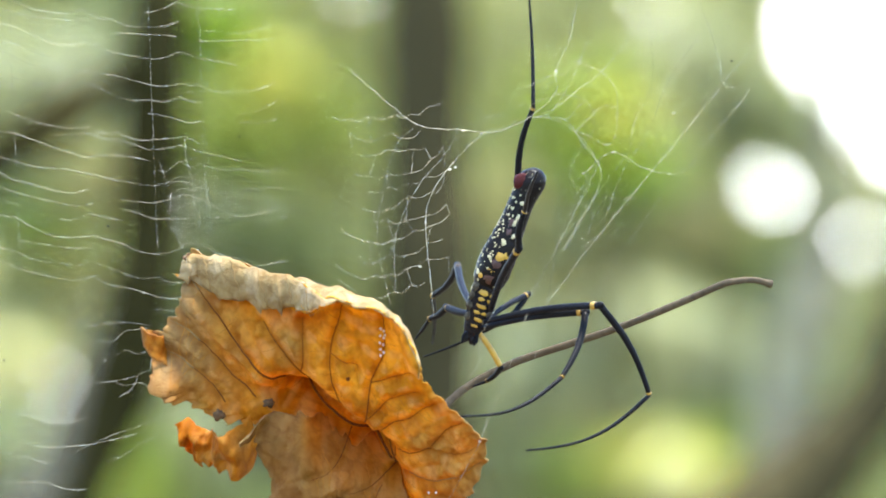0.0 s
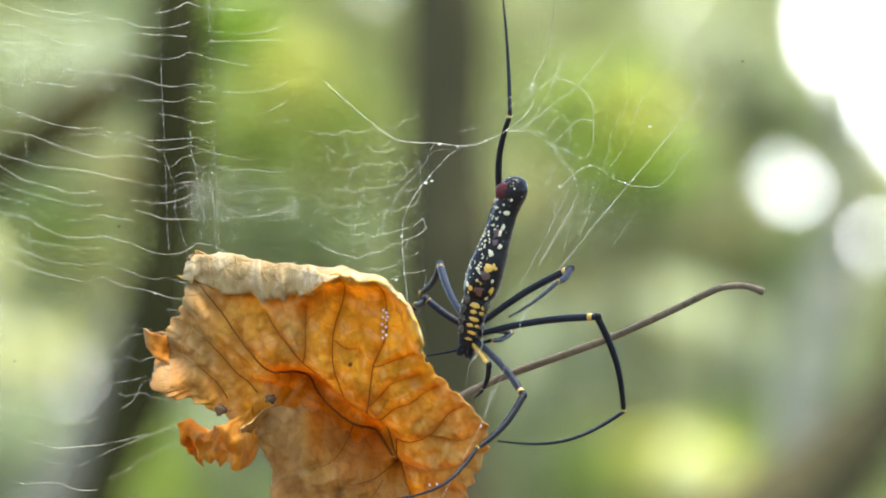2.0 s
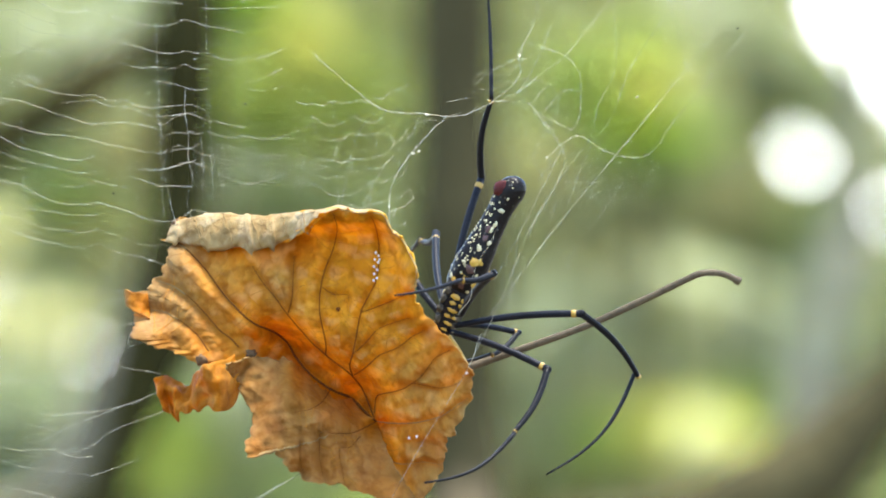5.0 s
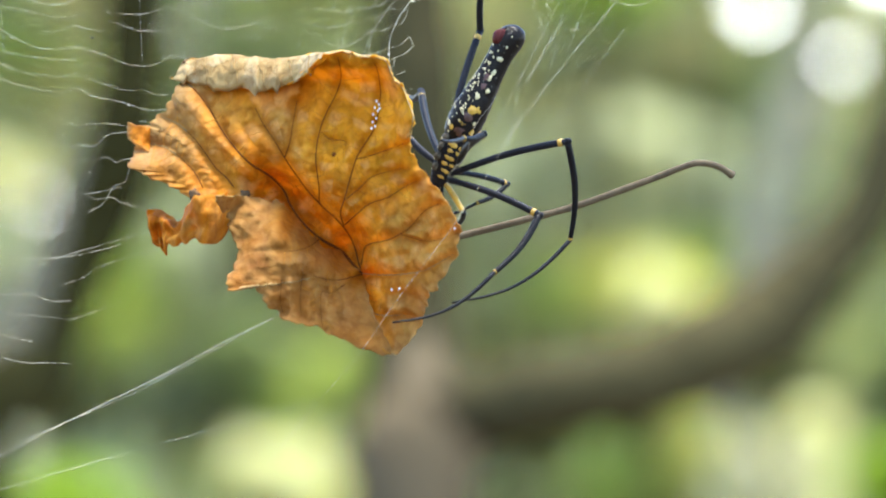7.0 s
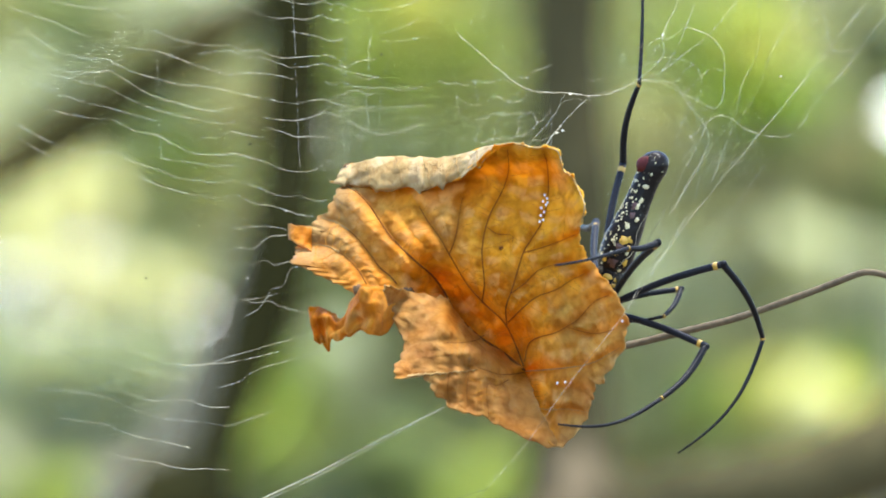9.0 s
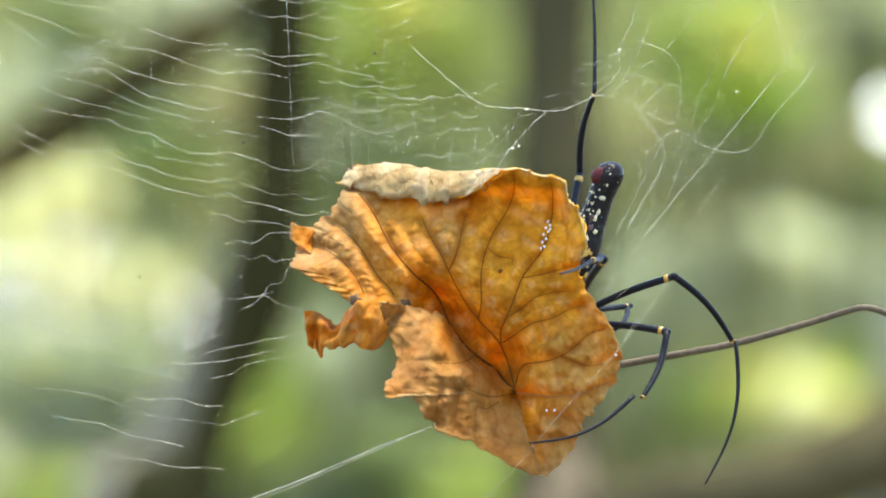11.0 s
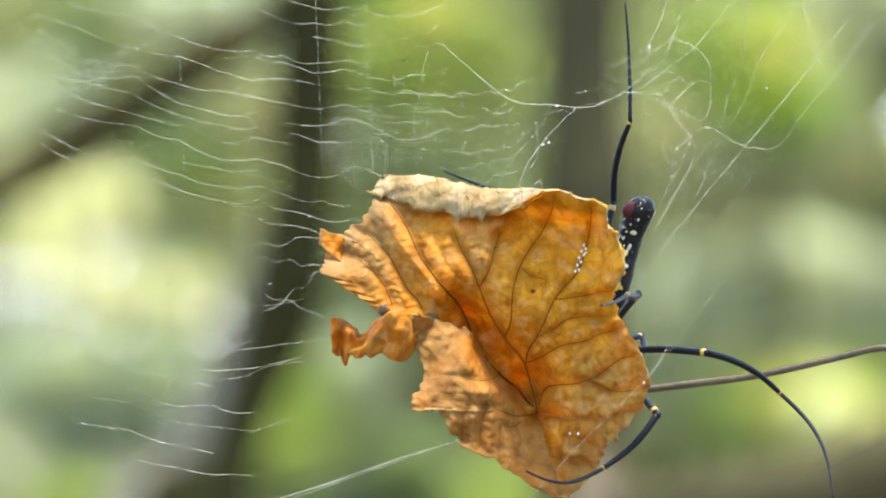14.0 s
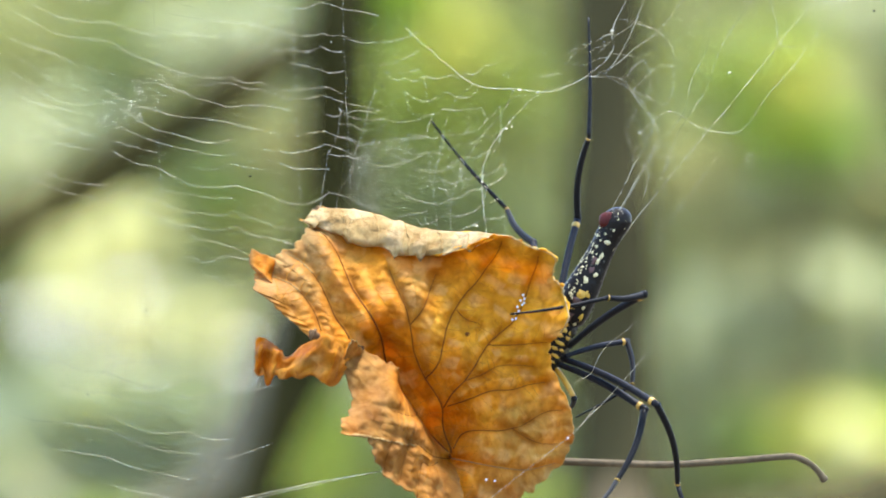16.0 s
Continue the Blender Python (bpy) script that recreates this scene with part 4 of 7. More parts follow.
for key, (a, b, c) in LEG_LENGTHS.items():
    slim = 0.8 if "third" in key else 1.0
    bow = {"outer": 0.10, "inner": 0.10, "rear_far": -0.012}.get(key, 0.02)
    legs[key] = (
        leg_piece("femur", a, 5.4 * slim, 6.6 * slim, 0.03, ((0.915, 0.972, (6.8 if "far" not in key or "rear" in key else 6.0) * slim),), spider, M_YELLOW if key == "third_far" else M_FEMUR),
        leg_piece("tibia", b, 6.4 * slim, 4.5 * slim, 0.06, ((0.97, 1.0, 4.9 * slim),), spider),
        leg_piece("metatarsus", c, 4.0 * slim, 1.7 * slim, bow, (), spider))
    blob("knee", Vector((a * U, 0, 0)), (9 * slim, 6.8 * slim, 7.0 * slim), M_LEG, legs[key][0], "", a, 0.15)


# ---- the web ----
def silk(parent, points, wide=0.4, name="thread", wobble=1.5, seed=0, ox=0, oy=0, fine=False):
    """One silk thread through points (side, down, back), slightly slack."""
    path = spline([(p[0] - ox, p[1] - oy, p[2] if len(p) > 2 else 0) for p in points], 7)
    w = [Vector((noise.noise((i * 0.6, seed, 0)), noise.noise((i * 0.5, seed, 4)), noise.noise((i * 0.6, seed, 9)))) * wobble for i in range(len(path))]
    v, f = tube([Vector((x + d.x, z + d.y, -(y + d.z))) * U for (x, y, z), d in zip(path, w)], 0.65 * wide * U, 4)
    return link_mesh(name, v, f, M_SILK_FINE if fine else M_SILK, parent)


def kinked(x0, y0, x1, y1, z0, z1, n, jag, rng):
    """Points of a zigzag thread between two ends."""
    return [(x0 + (x1 - x0) * t + (rng.uniform(-6, 6) if 0 < t < 1 else 0), y0 + (y1 - y0) * t + (rng.uniform(-jag, jag) if 0 < t < 1 else 0), z0 + (z1 - z0) * t)
            for t in [i / n for i in range(n + 1)]]


# the knotted part beside the spider
web = tagged(empty("knotted_web"), "torn tangle of pale silk beside the spider", "web")
K = dict(ox=800, oy=290)
silk(web, [(617, 121), (655, 155), (738, 220), (810, 229), (878, 233), (939, 206), (984, 163), (984, 125), (1007, 76)], 0.75, "strand", 2, 1, **K)
silk(web, [(1007, 76), (1020, 10), (1032, -120)], 0.6, "strand", 2, 2, **K)
silk(web, [(852, 236), (802, 288), (765, 341), (753, 394), (761, 485), (768, 560)], 0.7, "strand", 2, 3, **K)
silk(web, [(810, 229), (790, 270), (740, 330), (700, 420), (700, 520)], 0.45, "strand", 3, 4, **K)
silk(web, [(738, 220), (700, 260), (680, 330), (668, 420), (690, 540)], 0.45, "strand", 3, 5, **K)
rng = random.Random(8)
net = {}
for row in range(11):
    for col in range(7):
        x = 592 + 33 * col + rng.uniform(-9, 9)
        y = 196 + 31 * row + 26 * math.sin(math.pi * col / 6) + rng.uniform(-10, 10) - 0.12 * (x - 592)
        net[row, col] = (x, y, 22 + (50 if row < 3 else 200) * smooth_step(785, 700, x))
for row in range(11):
    first, last = rng.choice((0, 0, 1, 2)), 7 - rng.choice((0, 0, 1))
    pts = []
    for col in range(first, last):
        a = net[row, col]
        pts.append(a)
        if col + 1 < last:
            b = net[row, col + 1]
            pts.append(((a[0] + b[0]) / 2, (a[1] + b[1]) / 2 + rng.uniform(0, 7), (a[2] + b[2]) / 2))
    silk(web, pts, rng.uniform(0.4, 0.55), "thread", 1.2, row + 60, **K)
    for col in range(first, last):
        if row < 10 and rng.random() < 0.5:
            silk(web, [net[row, col], net[row + 1, col]], rng.uniform(0.36, 0.5), "thread", 1.5, row * 7 + col, **K)
for k in range(12):
    t = rng.random()
    x, y = 800 + 200 * t, 260 - 150 * t + rng.uniform(-12, 26)
    silk(web, kinked(x, y, x + rng.uniform(20, 75), y - rng.uniform(-12, 55), 0, 10, 3, 6, rng), 0.3, "thread", 1.5, k + 120, **K)
silk(web, [(1033, 307), (1086, 269), (1143, 299), (1211, 303), (1260, 240), (1325, 161), (1283, 151), (1272, 98), (1238, 0)], 0.55, "strand", 2, 50, **K)
silk(web, [(1033, 307), (1040, 320), (1020, 350), (1048, 375), (1040, 420)], 0.36, "thread", 2, 51, **K)
silk(web, [(1065, 350), (1130, 352)], 0.34, "thread", 2, 52, **K)
silk(web, [(1170, 350), (1120, 420), (1085, 470), (1060, 520)], 0.36, "thread", 2, 53, **K)
silk(web, [(1325, 161), (1420, 40), (1500, -60)], 0.36, "thread", 2, 54, **K)
silk(web, [(929, 591), (1053, 426), (1184, 268), (1339, 76)], 0.6, "strand", 3, 55, **K)
silk(web, [(940, 524), (985, 440), (1030, 351), (1060, 290)], 0.55, "strand", 3, 56, **K)
silk(web, [(1030, 351), (1010, 300), (1050, 230), (1040, 180), (980, 165)], 0.36, "thread", 3, 57, **K)
silk(web, [(939, 206), (990, 215), (1035, 250), (1060, 290)], 0.36, "thread", 3, 58, **K)
silk(web, [(945, 640), (965, 560), (985, 440)], 0.4, "strand", 3, 59, **K)
for k, course in enumerate((
        ((945, 207), (1000, 212), (1030, 252), (1065, 312), (1020, 402), (995, 447)),
        ((1025, 112), (1065, 127), (1090, 157), (1093, 197), (1090, 237), (1075, 257), (1045, 242), (1020, 232)),
        ((1020, 232), (1055, 197), (1070, 187), (1092, 190)),
        ((960, 200), (985, 190), (1025, 157), (1065, 127), (1110, 72), (1150, 20)),
        ((945, 207), (975, 199), (1008, 150), (1025, 112), (1040, 72)),
        ((1150, 20), (1155, 142), (1125, 212), (1110, 272), (1065, 332), (1000, 442)),
        ((1000, 212), (1012, 205), (1022, 190), (1040, 178)),
        ((1240, 60), (1180, 150), (1150, 230), (1105, 300), (1070, 390)))):
    silk(web, course, 0.5, "strand", 1.0, 140 + k, fine=k > 4, **K)
for k, (x, y) in enumerate(((802, 288), (806, 296), (796, 300), (852, 236), (984, 126), (820, 231), (753, 394), (743, 472), (1193, 200), (1033, 307), (1086, 269))):
    blob("silk_tuft", Vector(((x - 800), 0, -(y - 290))) * U, (2.2 + k % 3 * 0.6, 1.5, 1.8), M_SILK, web, "", k, 0.6)

# the wide orb of fine threads
orb = tagged(empty("orb_web"), "wide orb web of fine pale slack threads", "web")
RADIALS = (-250, -165, -70, 15, 88, 150, 206, 262, 318, 352, 420, 492)


def slack_run(stops, rng):
    """A thread hung from radial to radial: sagging spans, with a small kink at each hold."""
    pts = []
    for (ax, ay, az), (bx, by, bz) in zip(stops, stops[1:]):
        sag = rng.uniform(-2, 7)
        for t in (0, 0.06, 0.35, 0.65, 0.94):
            pts.append((ax + (bx - ax) * t, ay + (by - ay) * t + sag * math.sin(math.pi * t), az + (bz - az) * t))
    return pts + [stops[-1]]


rng = random.Random(3)
for k in range(22):
    y = -130 + 29 * k + rng.uniform(-8, 8)
    stops = []
    for c, x in enumerate(RADIALS):
        depth = 130 + 200 * smooth_step(60, -200, x) + 90 * smooth_step(200, 420, x)
        down = 0.42 * (x + 250) - 0.0003 * (x + 250) ** 2 - 60
        held = 11 * math.sin(c * 2.1) * (0.4 + 0.6 * (k % 3)) / 1.6
        stops.append((x + rng.uniform(-5, 5) + 0.04 * (y - 200), y + down + held + rng.uniform(-9, 9), depth))
    first = 0
    for c in range(2, len(stops) + 1):
        if c == len(stops) or (c - first > 2 and rng.random() < 0.36):
            if c - first > 1 and rng.random() < 0.82:
                silk(orb, slack_run(stops[first:c], rng), rng.uniform(0.42, 0.64), "sticky_thread", 0.6, k * 13 + c, fine=stops[first][0] > 300 or rng.random() < 0.4)
            first = c if rng.random() < 0.5 else c - 1
for k in range(9):
    y = 640 + 38 * k + rng.uniform(-9, 9)
    stops = [(-250, y - 40, 260), (-160, y - 16 + rng.uniform(-9, 9), 220), (-70, y + rng.uniform(-9, 9), 180), (15, y + 24 + rng.uniform(-9, 9), 150), (80, y + 34 + rng.uniform(-9, 9), 120), (150, y + 34 + rng.uniform(-9, 9), 90), (240, y + 20 - k * 2, 60)]
    silk(orb, slack_run(stops[k % 3:len(stops) - (k * 5 % 3)], rng), rng.uniform(0.45, 0.65), "sticky_thread", 0.6, 400 + k, fine=k % 3 == 0)
for k, x in enumerate((15, 262, 352)):
    silk(orb, [(x - 10, -200, 150), (x - 3, 60, 150), (x + 5, 260, 150), (x + 12, 440, 150)], 0.34, "radial_thread", 3, 70 + k, fine=True)
for k, (x, y) in enumerate(((-150, -20), (-112, -7), (105, 135), (40, 400), (250, 520), (380, 385), (-60, 690), (-120, 760), (-105, 790), (330, 160), (180, 640), (560, 590))):
    blob("silk_tuft", Vector((x, 150, -y)) * U, (1.5 + k % 3 * 0.7, 0.8, 0.9), M_SILK, orb, "", k, 0.6)
for k, (x, y) in enumerate(((0, 640), (185, 400), (1300, 105), (420, 240))):
    blob("caught_speck", Vector((x, 150, -y)) * U, (2.4, 2, 1.7), M_BLACK, orb, "dark speck caught in the web", k, 0.7)

# guy threads from the leaf
guys = tagged(empty("guy_threads"), "bright silk guy threads tied to the dry leaf", "web")
G = dict(ox=JX, oy=JY)
silk(guys, [(800, 712, -110), (700, 762, -70), (560, 836, -50), (400, 912, -40), (100, 1060, -30)], 1.2, "strand", 1, 1, **G)
silk(guys, [(860, 860, -190), (690, 915, -90), (480, 975, -40), (284, 1031, -30), (60, 1095, -30)], 0.6, "strand", 1, 5, **G)
silk(guys, [(790, 715, -105), (640, 800, -50), (480, 880, -40), (150, 1010, -30)], 0.6, "strand", 1, 2, **G)
silk(guys, [(1130, 500, -140), (1098, 558, -165), (1000, 682, -195), (930, 780, -200), (860, 860, -190), (760, 980, -150)], 0.5, "strand", 1, 3, **G)
silk(guys, [(1098, 558, -165), (1160, 470, -100), (1215, 380, -40)], 0.45, "strand", 1, 4, **G)
rng = random.Random(4)
for k, (x, y, x2, y2) in enumerate(((518, 410, 360, 395), (516, 414, 390, 448), (520, 462, 400, 470), (525, 470, 430, 560), (555, 560, 430, 530), (552, 590, 330, 660), (590, 610, 380, 690),
                                    (612, 296, 600, 90), (640, 290, 655, 60), (660, 290, 690, 70), (1080, 505, 1180, 330))):
    silk(guys, kinked(x, y, x2, y2, 165 if x < 800 else -90, 190 if x < 800 else -40, 6, 7, rng), 0.5 if y < 300 else 0.42, "thread", 1.2, k + 10, fine=y < 300, **G)
for k in range(4):
    silk(guys, kinked(600 + rng.uniform(-4, 4), 110 + 28 * k, 668 + rng.uniform(-8, 12), 100 + 28 * k, 180, 190, 4, 8, rng), 0.45, "thread", 1, k + 30, fine=True, **G)


def motions():
    walk(leaf, [
        (0, pose(0.01969, 0.00028, 1.47048, 31.09, -8.22, -8.53)),
        (0.5, pose(0.02118, 0.00030, 1.46790, 30.01, -6.91, -10.49)),
        (1, pose(0.01920, 0.00032, 1.46732, 30.06, -7.16, -10.13)),
        (1.5, pose(0.01669, 0.00031, 1.46918, 29.52, -8.53, -9.88)),
        (2, pose(0.01564, 0.00030, 1.46978, 22.61, -8.73, -7.17)),
        (2.5, pose(0.01556, 0.00029, 1.47245, 20.37, -10.47, -7.17)),
        (3, pose(0.01411, 0.00030, 1.47127, 22.73, -8.36, -5.31)),
        (5.5, pose(0.00417, 0.00023, 1.47182, 7.86, -5.40, 0.40)),
        (6, pose(0.00096, 0.00019, 1.47510, 8.17, -4.10, 1.77)),
        (6.5, pose(0.00713, -0.00002, 1.47163, 7.40, -3.63, -2.70)),
        (7, pose(0.01511, -0.00018, 1.47110, 5.06, -0.75, -3.20)),
        (7.5, pose(0.02004, -0.00023, 1.47084, 4.75, -1.14, -3.02)),
        (8, pose(0.01937, -0.00031, 1.46991, 3.40, -0.06, -0.97)),
        (8.5, pose(0.01996, -0.00009, 1.47490, 1.93, -3.19, -0.89)),
        (9, pose(0.01634, 0.00004, 1.47366, 0.05, -0.00, 0.07)),
        (11.5, pose(0.01727, 0.00002, 1.46855, 4.69, 4.37, -0.36)),
        (12, pose(0.01889, 0.00001, 1.46889, 3.65, 4.76, -1.13)),
        (12.5, pose(0.02029, 0.00000, 1.46718, 3.97, 5.18, -2.11)),
        (13, pose(0.01920, 0.00005, 1.46775, 5.24, 5.02, -0.47)),
        (13.5, pose(0.02045, 0.00006, 1.46673, 4.44, 5.92, 0.20)),
        (14, pose(0.01558, 0.00012, 1.46604, 4.42, 7.97, 3.15)),
        (14.5, pose(0.00794, 0.00018, 1.46481, 7.21, 9.55, 4.12)),
        (15, pose(0.00256, 0.00018, 1.46285, 5.96, 13.47, 7.28)),
        (15.5, pose(-0.00571, 0.00020, 1.46336, 3.77, 14.04, 10.19)),
        (16, pose(-0.01035, 0.00020, 1.46318, 1.84, 15.71, 10.93)),
    ])
    walk(stalk, [
        (0, pose(0.00201, 0, 0, 0, -0.10, 0)),
        (0.5, pose(0.00354, 0, 0, 0, -3.06, 0)),
        (1, pose(0.00170, 0, 0, 0, -2.28, 0)),
        (1.5, pose(-0.00007, 0, 0, 0, -0.18, 0)),
        (2, pose(-0.00072, 0, 0, 0, 0.47, 0)),
        (2.5, pose(0.00210, 0, 0, 0, -1.33, 0)),
        (3, pose(-0.00057, 0, 0, 0, 0.17, 0)),
        (5.5, pose(0, 0, 0, 0, 0.48, 3.06)),
        (6, pose(0, 0, 0, 0, 0.87, -2.68)),
        (6.5, pose(0, 0, 0, 0, 0.02, 3.52)),
        (7, pose(0, 0, 0, 0, 0.45, 6.91)),
        (7.5, pose(0, 0, 0, 0, -0.59, 3.33)),
        (8, pose(0, 0, 0, 0, 0.44, 8.78)),
        (8.5, pose(0, 0, 0, 0, -0.82, 3.42)),
        (9, pose(0, 0, 0, 0, -0.20, 0.70)),
        (11.5, pose(0, 0, 0, 0, -1.32, 0.41)),
        (12.5, pose(0, 0, 0, 0, -1.80, 0.41)),
        (13.5, pose(0, 0, 0, 0, -1.63, 0.41)),
        (14.5, pose(0, 0, 0, 0, -0.40, 0.71)),
        (15, pose(0, 0, 0, 0, 1.25, -1.67)),
        (15.5, pose(0, 0, 0, 0, -0.19, -4.54)),
        (16, pose(0, 0, 0, 0, 0.24, -4.77)),
    ])
    walk(spider, [
        (0, pose(0.03818, 0.00545, 1.50340, 0.56, 21.60, -0.64)),
        (0.5, pose(0.03675, 0.00551, 1.50047, 0.59, 22.80, -0.58)),
        (1, pose(0.03514, 0.00553, 1.50155, 0.58, 21.30, -0.54)),
        (1.5, pose(0.03236, 0.00556, 1.50154, 0.55, 19.40, -0.55)),
        (2, pose(0.03229, 0.00557, 1.49966, 0.52, 16.80, -0.57)),
        (2.5, pose(0.02841, 0.00563, 1.49923, 0.54, 18.00, -0.56)),
        (3, pose(0.02984, 0.00560, 1.50001, 0.51, 16.60, -0.58)),
        (5.5, pose(0.02183, 0.00567, 1.49461, 0.32, 27.00, -0.46)),
        (6, pose(0.01991, 0.00566, 1.49745, 0.22, 24.60, -0.47)),
        (6.5, pose(0.02774, 0.00555, 1.49532, -0.22, 24.80, -0.82)),
        (7, pose(0.03440, 0.00553, 1.49581, -0.74, 26.70, -1.28)),
        (7.5, pose(0.03851, 0.00556, 1.49419, -1.03, 21.00, -1.45)),
        (8, pose(0.03770, 0.00548, 1.49059, -0.86, 19.00, -1.05)),
        (8.5, pose(0.03762, 0.00573, 1.48963, -0.29, 18.00, -0.07)),
        (9, pose(0.03429, 0.00579, 1.49074, 0.05, 21.00, 0.09)),
        (11.5, pose(0.02859, 0.00574, 1.48524, 0.05, 17.00, -0.00)),
        (12, pose(0.03141, 0.00574, 1.48306, 0.02, 17.00, -0.01)),
        (12.5, pose(0.03153, 0.00574, 1.48281, -0.00, 17.00, -0.00)),
        (13, pose(0.03217, 0.00580, 1.48281, 0.03, 17.00, 0.09)),
        (13.5, pose(0.03512, 0.00581, 1.48229, 0.05, 17.00, 0.10)),
        (14, pose(0.02931, 0.00587, 1.48170, 0.11, 18.00, 0.20)),
        (14.5, pose(0.02393, 0.00594, 1.48362, 0.18, 18.00, 0.33)),
        (15, pose(0.02162, 0.00590, 1.48770, 0.23, 25.00, 0.32)),
        (15.5, pose(0.01646, 0.00595, 1.48658, 0.30, 24.60, 0.44)),
        (16, pose(0.01433, 0.00595, 1.48795, 0.34, 25.00, 0.48)),
    ])
    walk(web, [
        (0, pose(0.03168, 0.00332, 1.53741, 0.52, -0.00, -0.85)),
        (0.5, pose(0.03257, 0.00331, 1.53647, 0.55, -0.00, -0.81)),
        (1, pose(0.02913, 0.00337, 1.53592, 0.54, -0.00, -0.75)),
        (1.5, pose(0.02530, 0.00343, 1.53498, 0.52, -0.00, -0.73)),
        (2, pose(0.02198, 0.00349, 1.53345, 0.49, -0.00, -0.72)),
        (2.5, pose(0.01880, 0.00353, 1.53358, 0.51, -0.00, -0.72)),
        (3, pose(0.01952, 0.00351, 1.53562, 0.49, -0.00, -0.72)),
        (5.5, pose(0.01356, 0.00365, 1.53344, 0.29, -0.00, -0.60)),
        (6, pose(0.01002, 0.00371, 1.53564, 0.20, -0.00, -0.57)),
        (6.5, pose(0.01887, 0.00388, 1.53335, -0.20, -0.00, -0.73)),
        (7, pose(0.02697, 0.00418, 1.53437, -0.66, -0.00, -0.95)),
        (7.5, pose(0.02600, 0.00455, 1.53387, -0.96, -0.00, -1.08)),
        (8, pose(0.02460, 0.00430, 1.52972, -0.81, -0.00, -0.77)),
        (8.5, pose(0.02611, 0.00399, 1.52864, -0.27, -0.00, 0.02)),
        (9, pose(0.02398, 0.00383, 1.52934, 0.05, -0.00, 0.07)),
        (11.5, pose(0.01636, 0.00380, 1.52453, 0.04, -0.00, -0.02)),
        (12, pose(0.01902, 0.00381, 1.52349, 0.02, -0.00, -0.01)),
        (12.5, pose(0.01964, 0.00383, 1.52270, -0.00, -0.00, 0.00)),
        (13, pose(0.01862, 0.00384, 1.52424, 0.03, -0.00, 0.08)),
        (13.5, pose(0.02232, 0.00384, 1.52551, 0.05, -0.00, 0.09)),
        (14, pose(0.01740, 0.00384, 1.52845, 0.10, -0.00, 0.16)),
        (14.5, pose(0.01223, 0.00382, 1.53266, 0.18, -0.00, 0.27)),
        (15, pose(0.01283, 0.00377, 1.53675, 0.21, -0.00, 0.22)),
        (15.5, pose(0.00474, 0.00373, 1.53675, 0.27, -0.00, 0.31)),
        (16, pose(0.00304, 0.00370, 1.53931, 0.31, -0.00, 0.34)),
    ])
    walk(orb, [
        (0, pose(-0.07041, 0.00067, 1.57436, 0.52, -0.00, -0.85)),
        (0.5, pose(-0.06906, 0.00056, 1.57370, 0.55, -0.00, -0.81)),
        (1, pose(-0.07015, 0.00049, 1.57329, 0.54, -0.00, -0.75)),
        (1.5, pose(-0.07177, 0.00049, 1.57351, 0.52, -0.00, -0.73)),
        (2, pose(-0.07229, 0.00051, 1.57339, 0.49, -0.00, -0.72)),
        (2.5, pose(-0.07266, 0.00050, 1.57365, 0.51, -0.00, -0.72)),
        (3, pose(-0.07318, 0.00052, 1.57435, 0.49, -0.00, -0.72)),
        (5.5, pose(-0.07771, 0.00058, 1.57453, 0.29, -0.00, -0.60)),
        (6, pose(-0.07915, 0.00062, 1.57687, 0.20, -0.00, -0.57)),
        (6.5, pose(-0.07527, 0.00140, 1.57531, -0.20, -0.00, -0.73)),
        (7, pose(-0.07035, 0.00245, 1.57614, -0.66, -0.00, -0.95)),
        (7.5, pose(-0.06803, 0.00319, 1.57582, -0.96, -0.00, -1.08)),
        (8, pose(-0.06837, 0.00237, 1.57560, -0.81, -0.00, -0.77)),
        (8.5, pose(-0.06884, 0.00037, 1.57627, -0.27, -0.00, 0.02)),
        (9, pose(-0.06993, -0.00015, 1.57676, 0.05, -0.00, 0.07)),
        (11.5, pose(-0.06802, -0.00004, 1.57703, 0.04, -0.00, -0.02)),
        (12, pose(-0.06696, -0.00001, 1.57720, 0.02, -0.00, -0.01)),
        (12.5, pose(-0.06593, 0.00000, 1.57659, -0.00, -0.00, 0.00)),
        (13, pose(-0.06680, -0.00013, 1.57701, 0.03, -0.00, 0.08)),
        (13.5, pose(-0.06598, -0.00017, 1.57676, 0.05, -0.00, 0.09)),
        (14, pose(-0.06814, -0.00032, 1.57728, 0.10, -0.00, 0.16)),
        (14.5, pose(-0.07137, -0.00055, 1.57777, 0.18, -0.00, 0.27)),
        (15, pose(-0.07299, -0.00054, 1.57815, 0.21, -0.00, 0.22)),
        (15.5, pose(-0.07737, -0.00074, 1.57827, 0.27, -0.00, 0.31)),
        (16, pose(-0.07929, -0.00083, 1.57848, 0.31, -0.00, 0.34)),
    ])
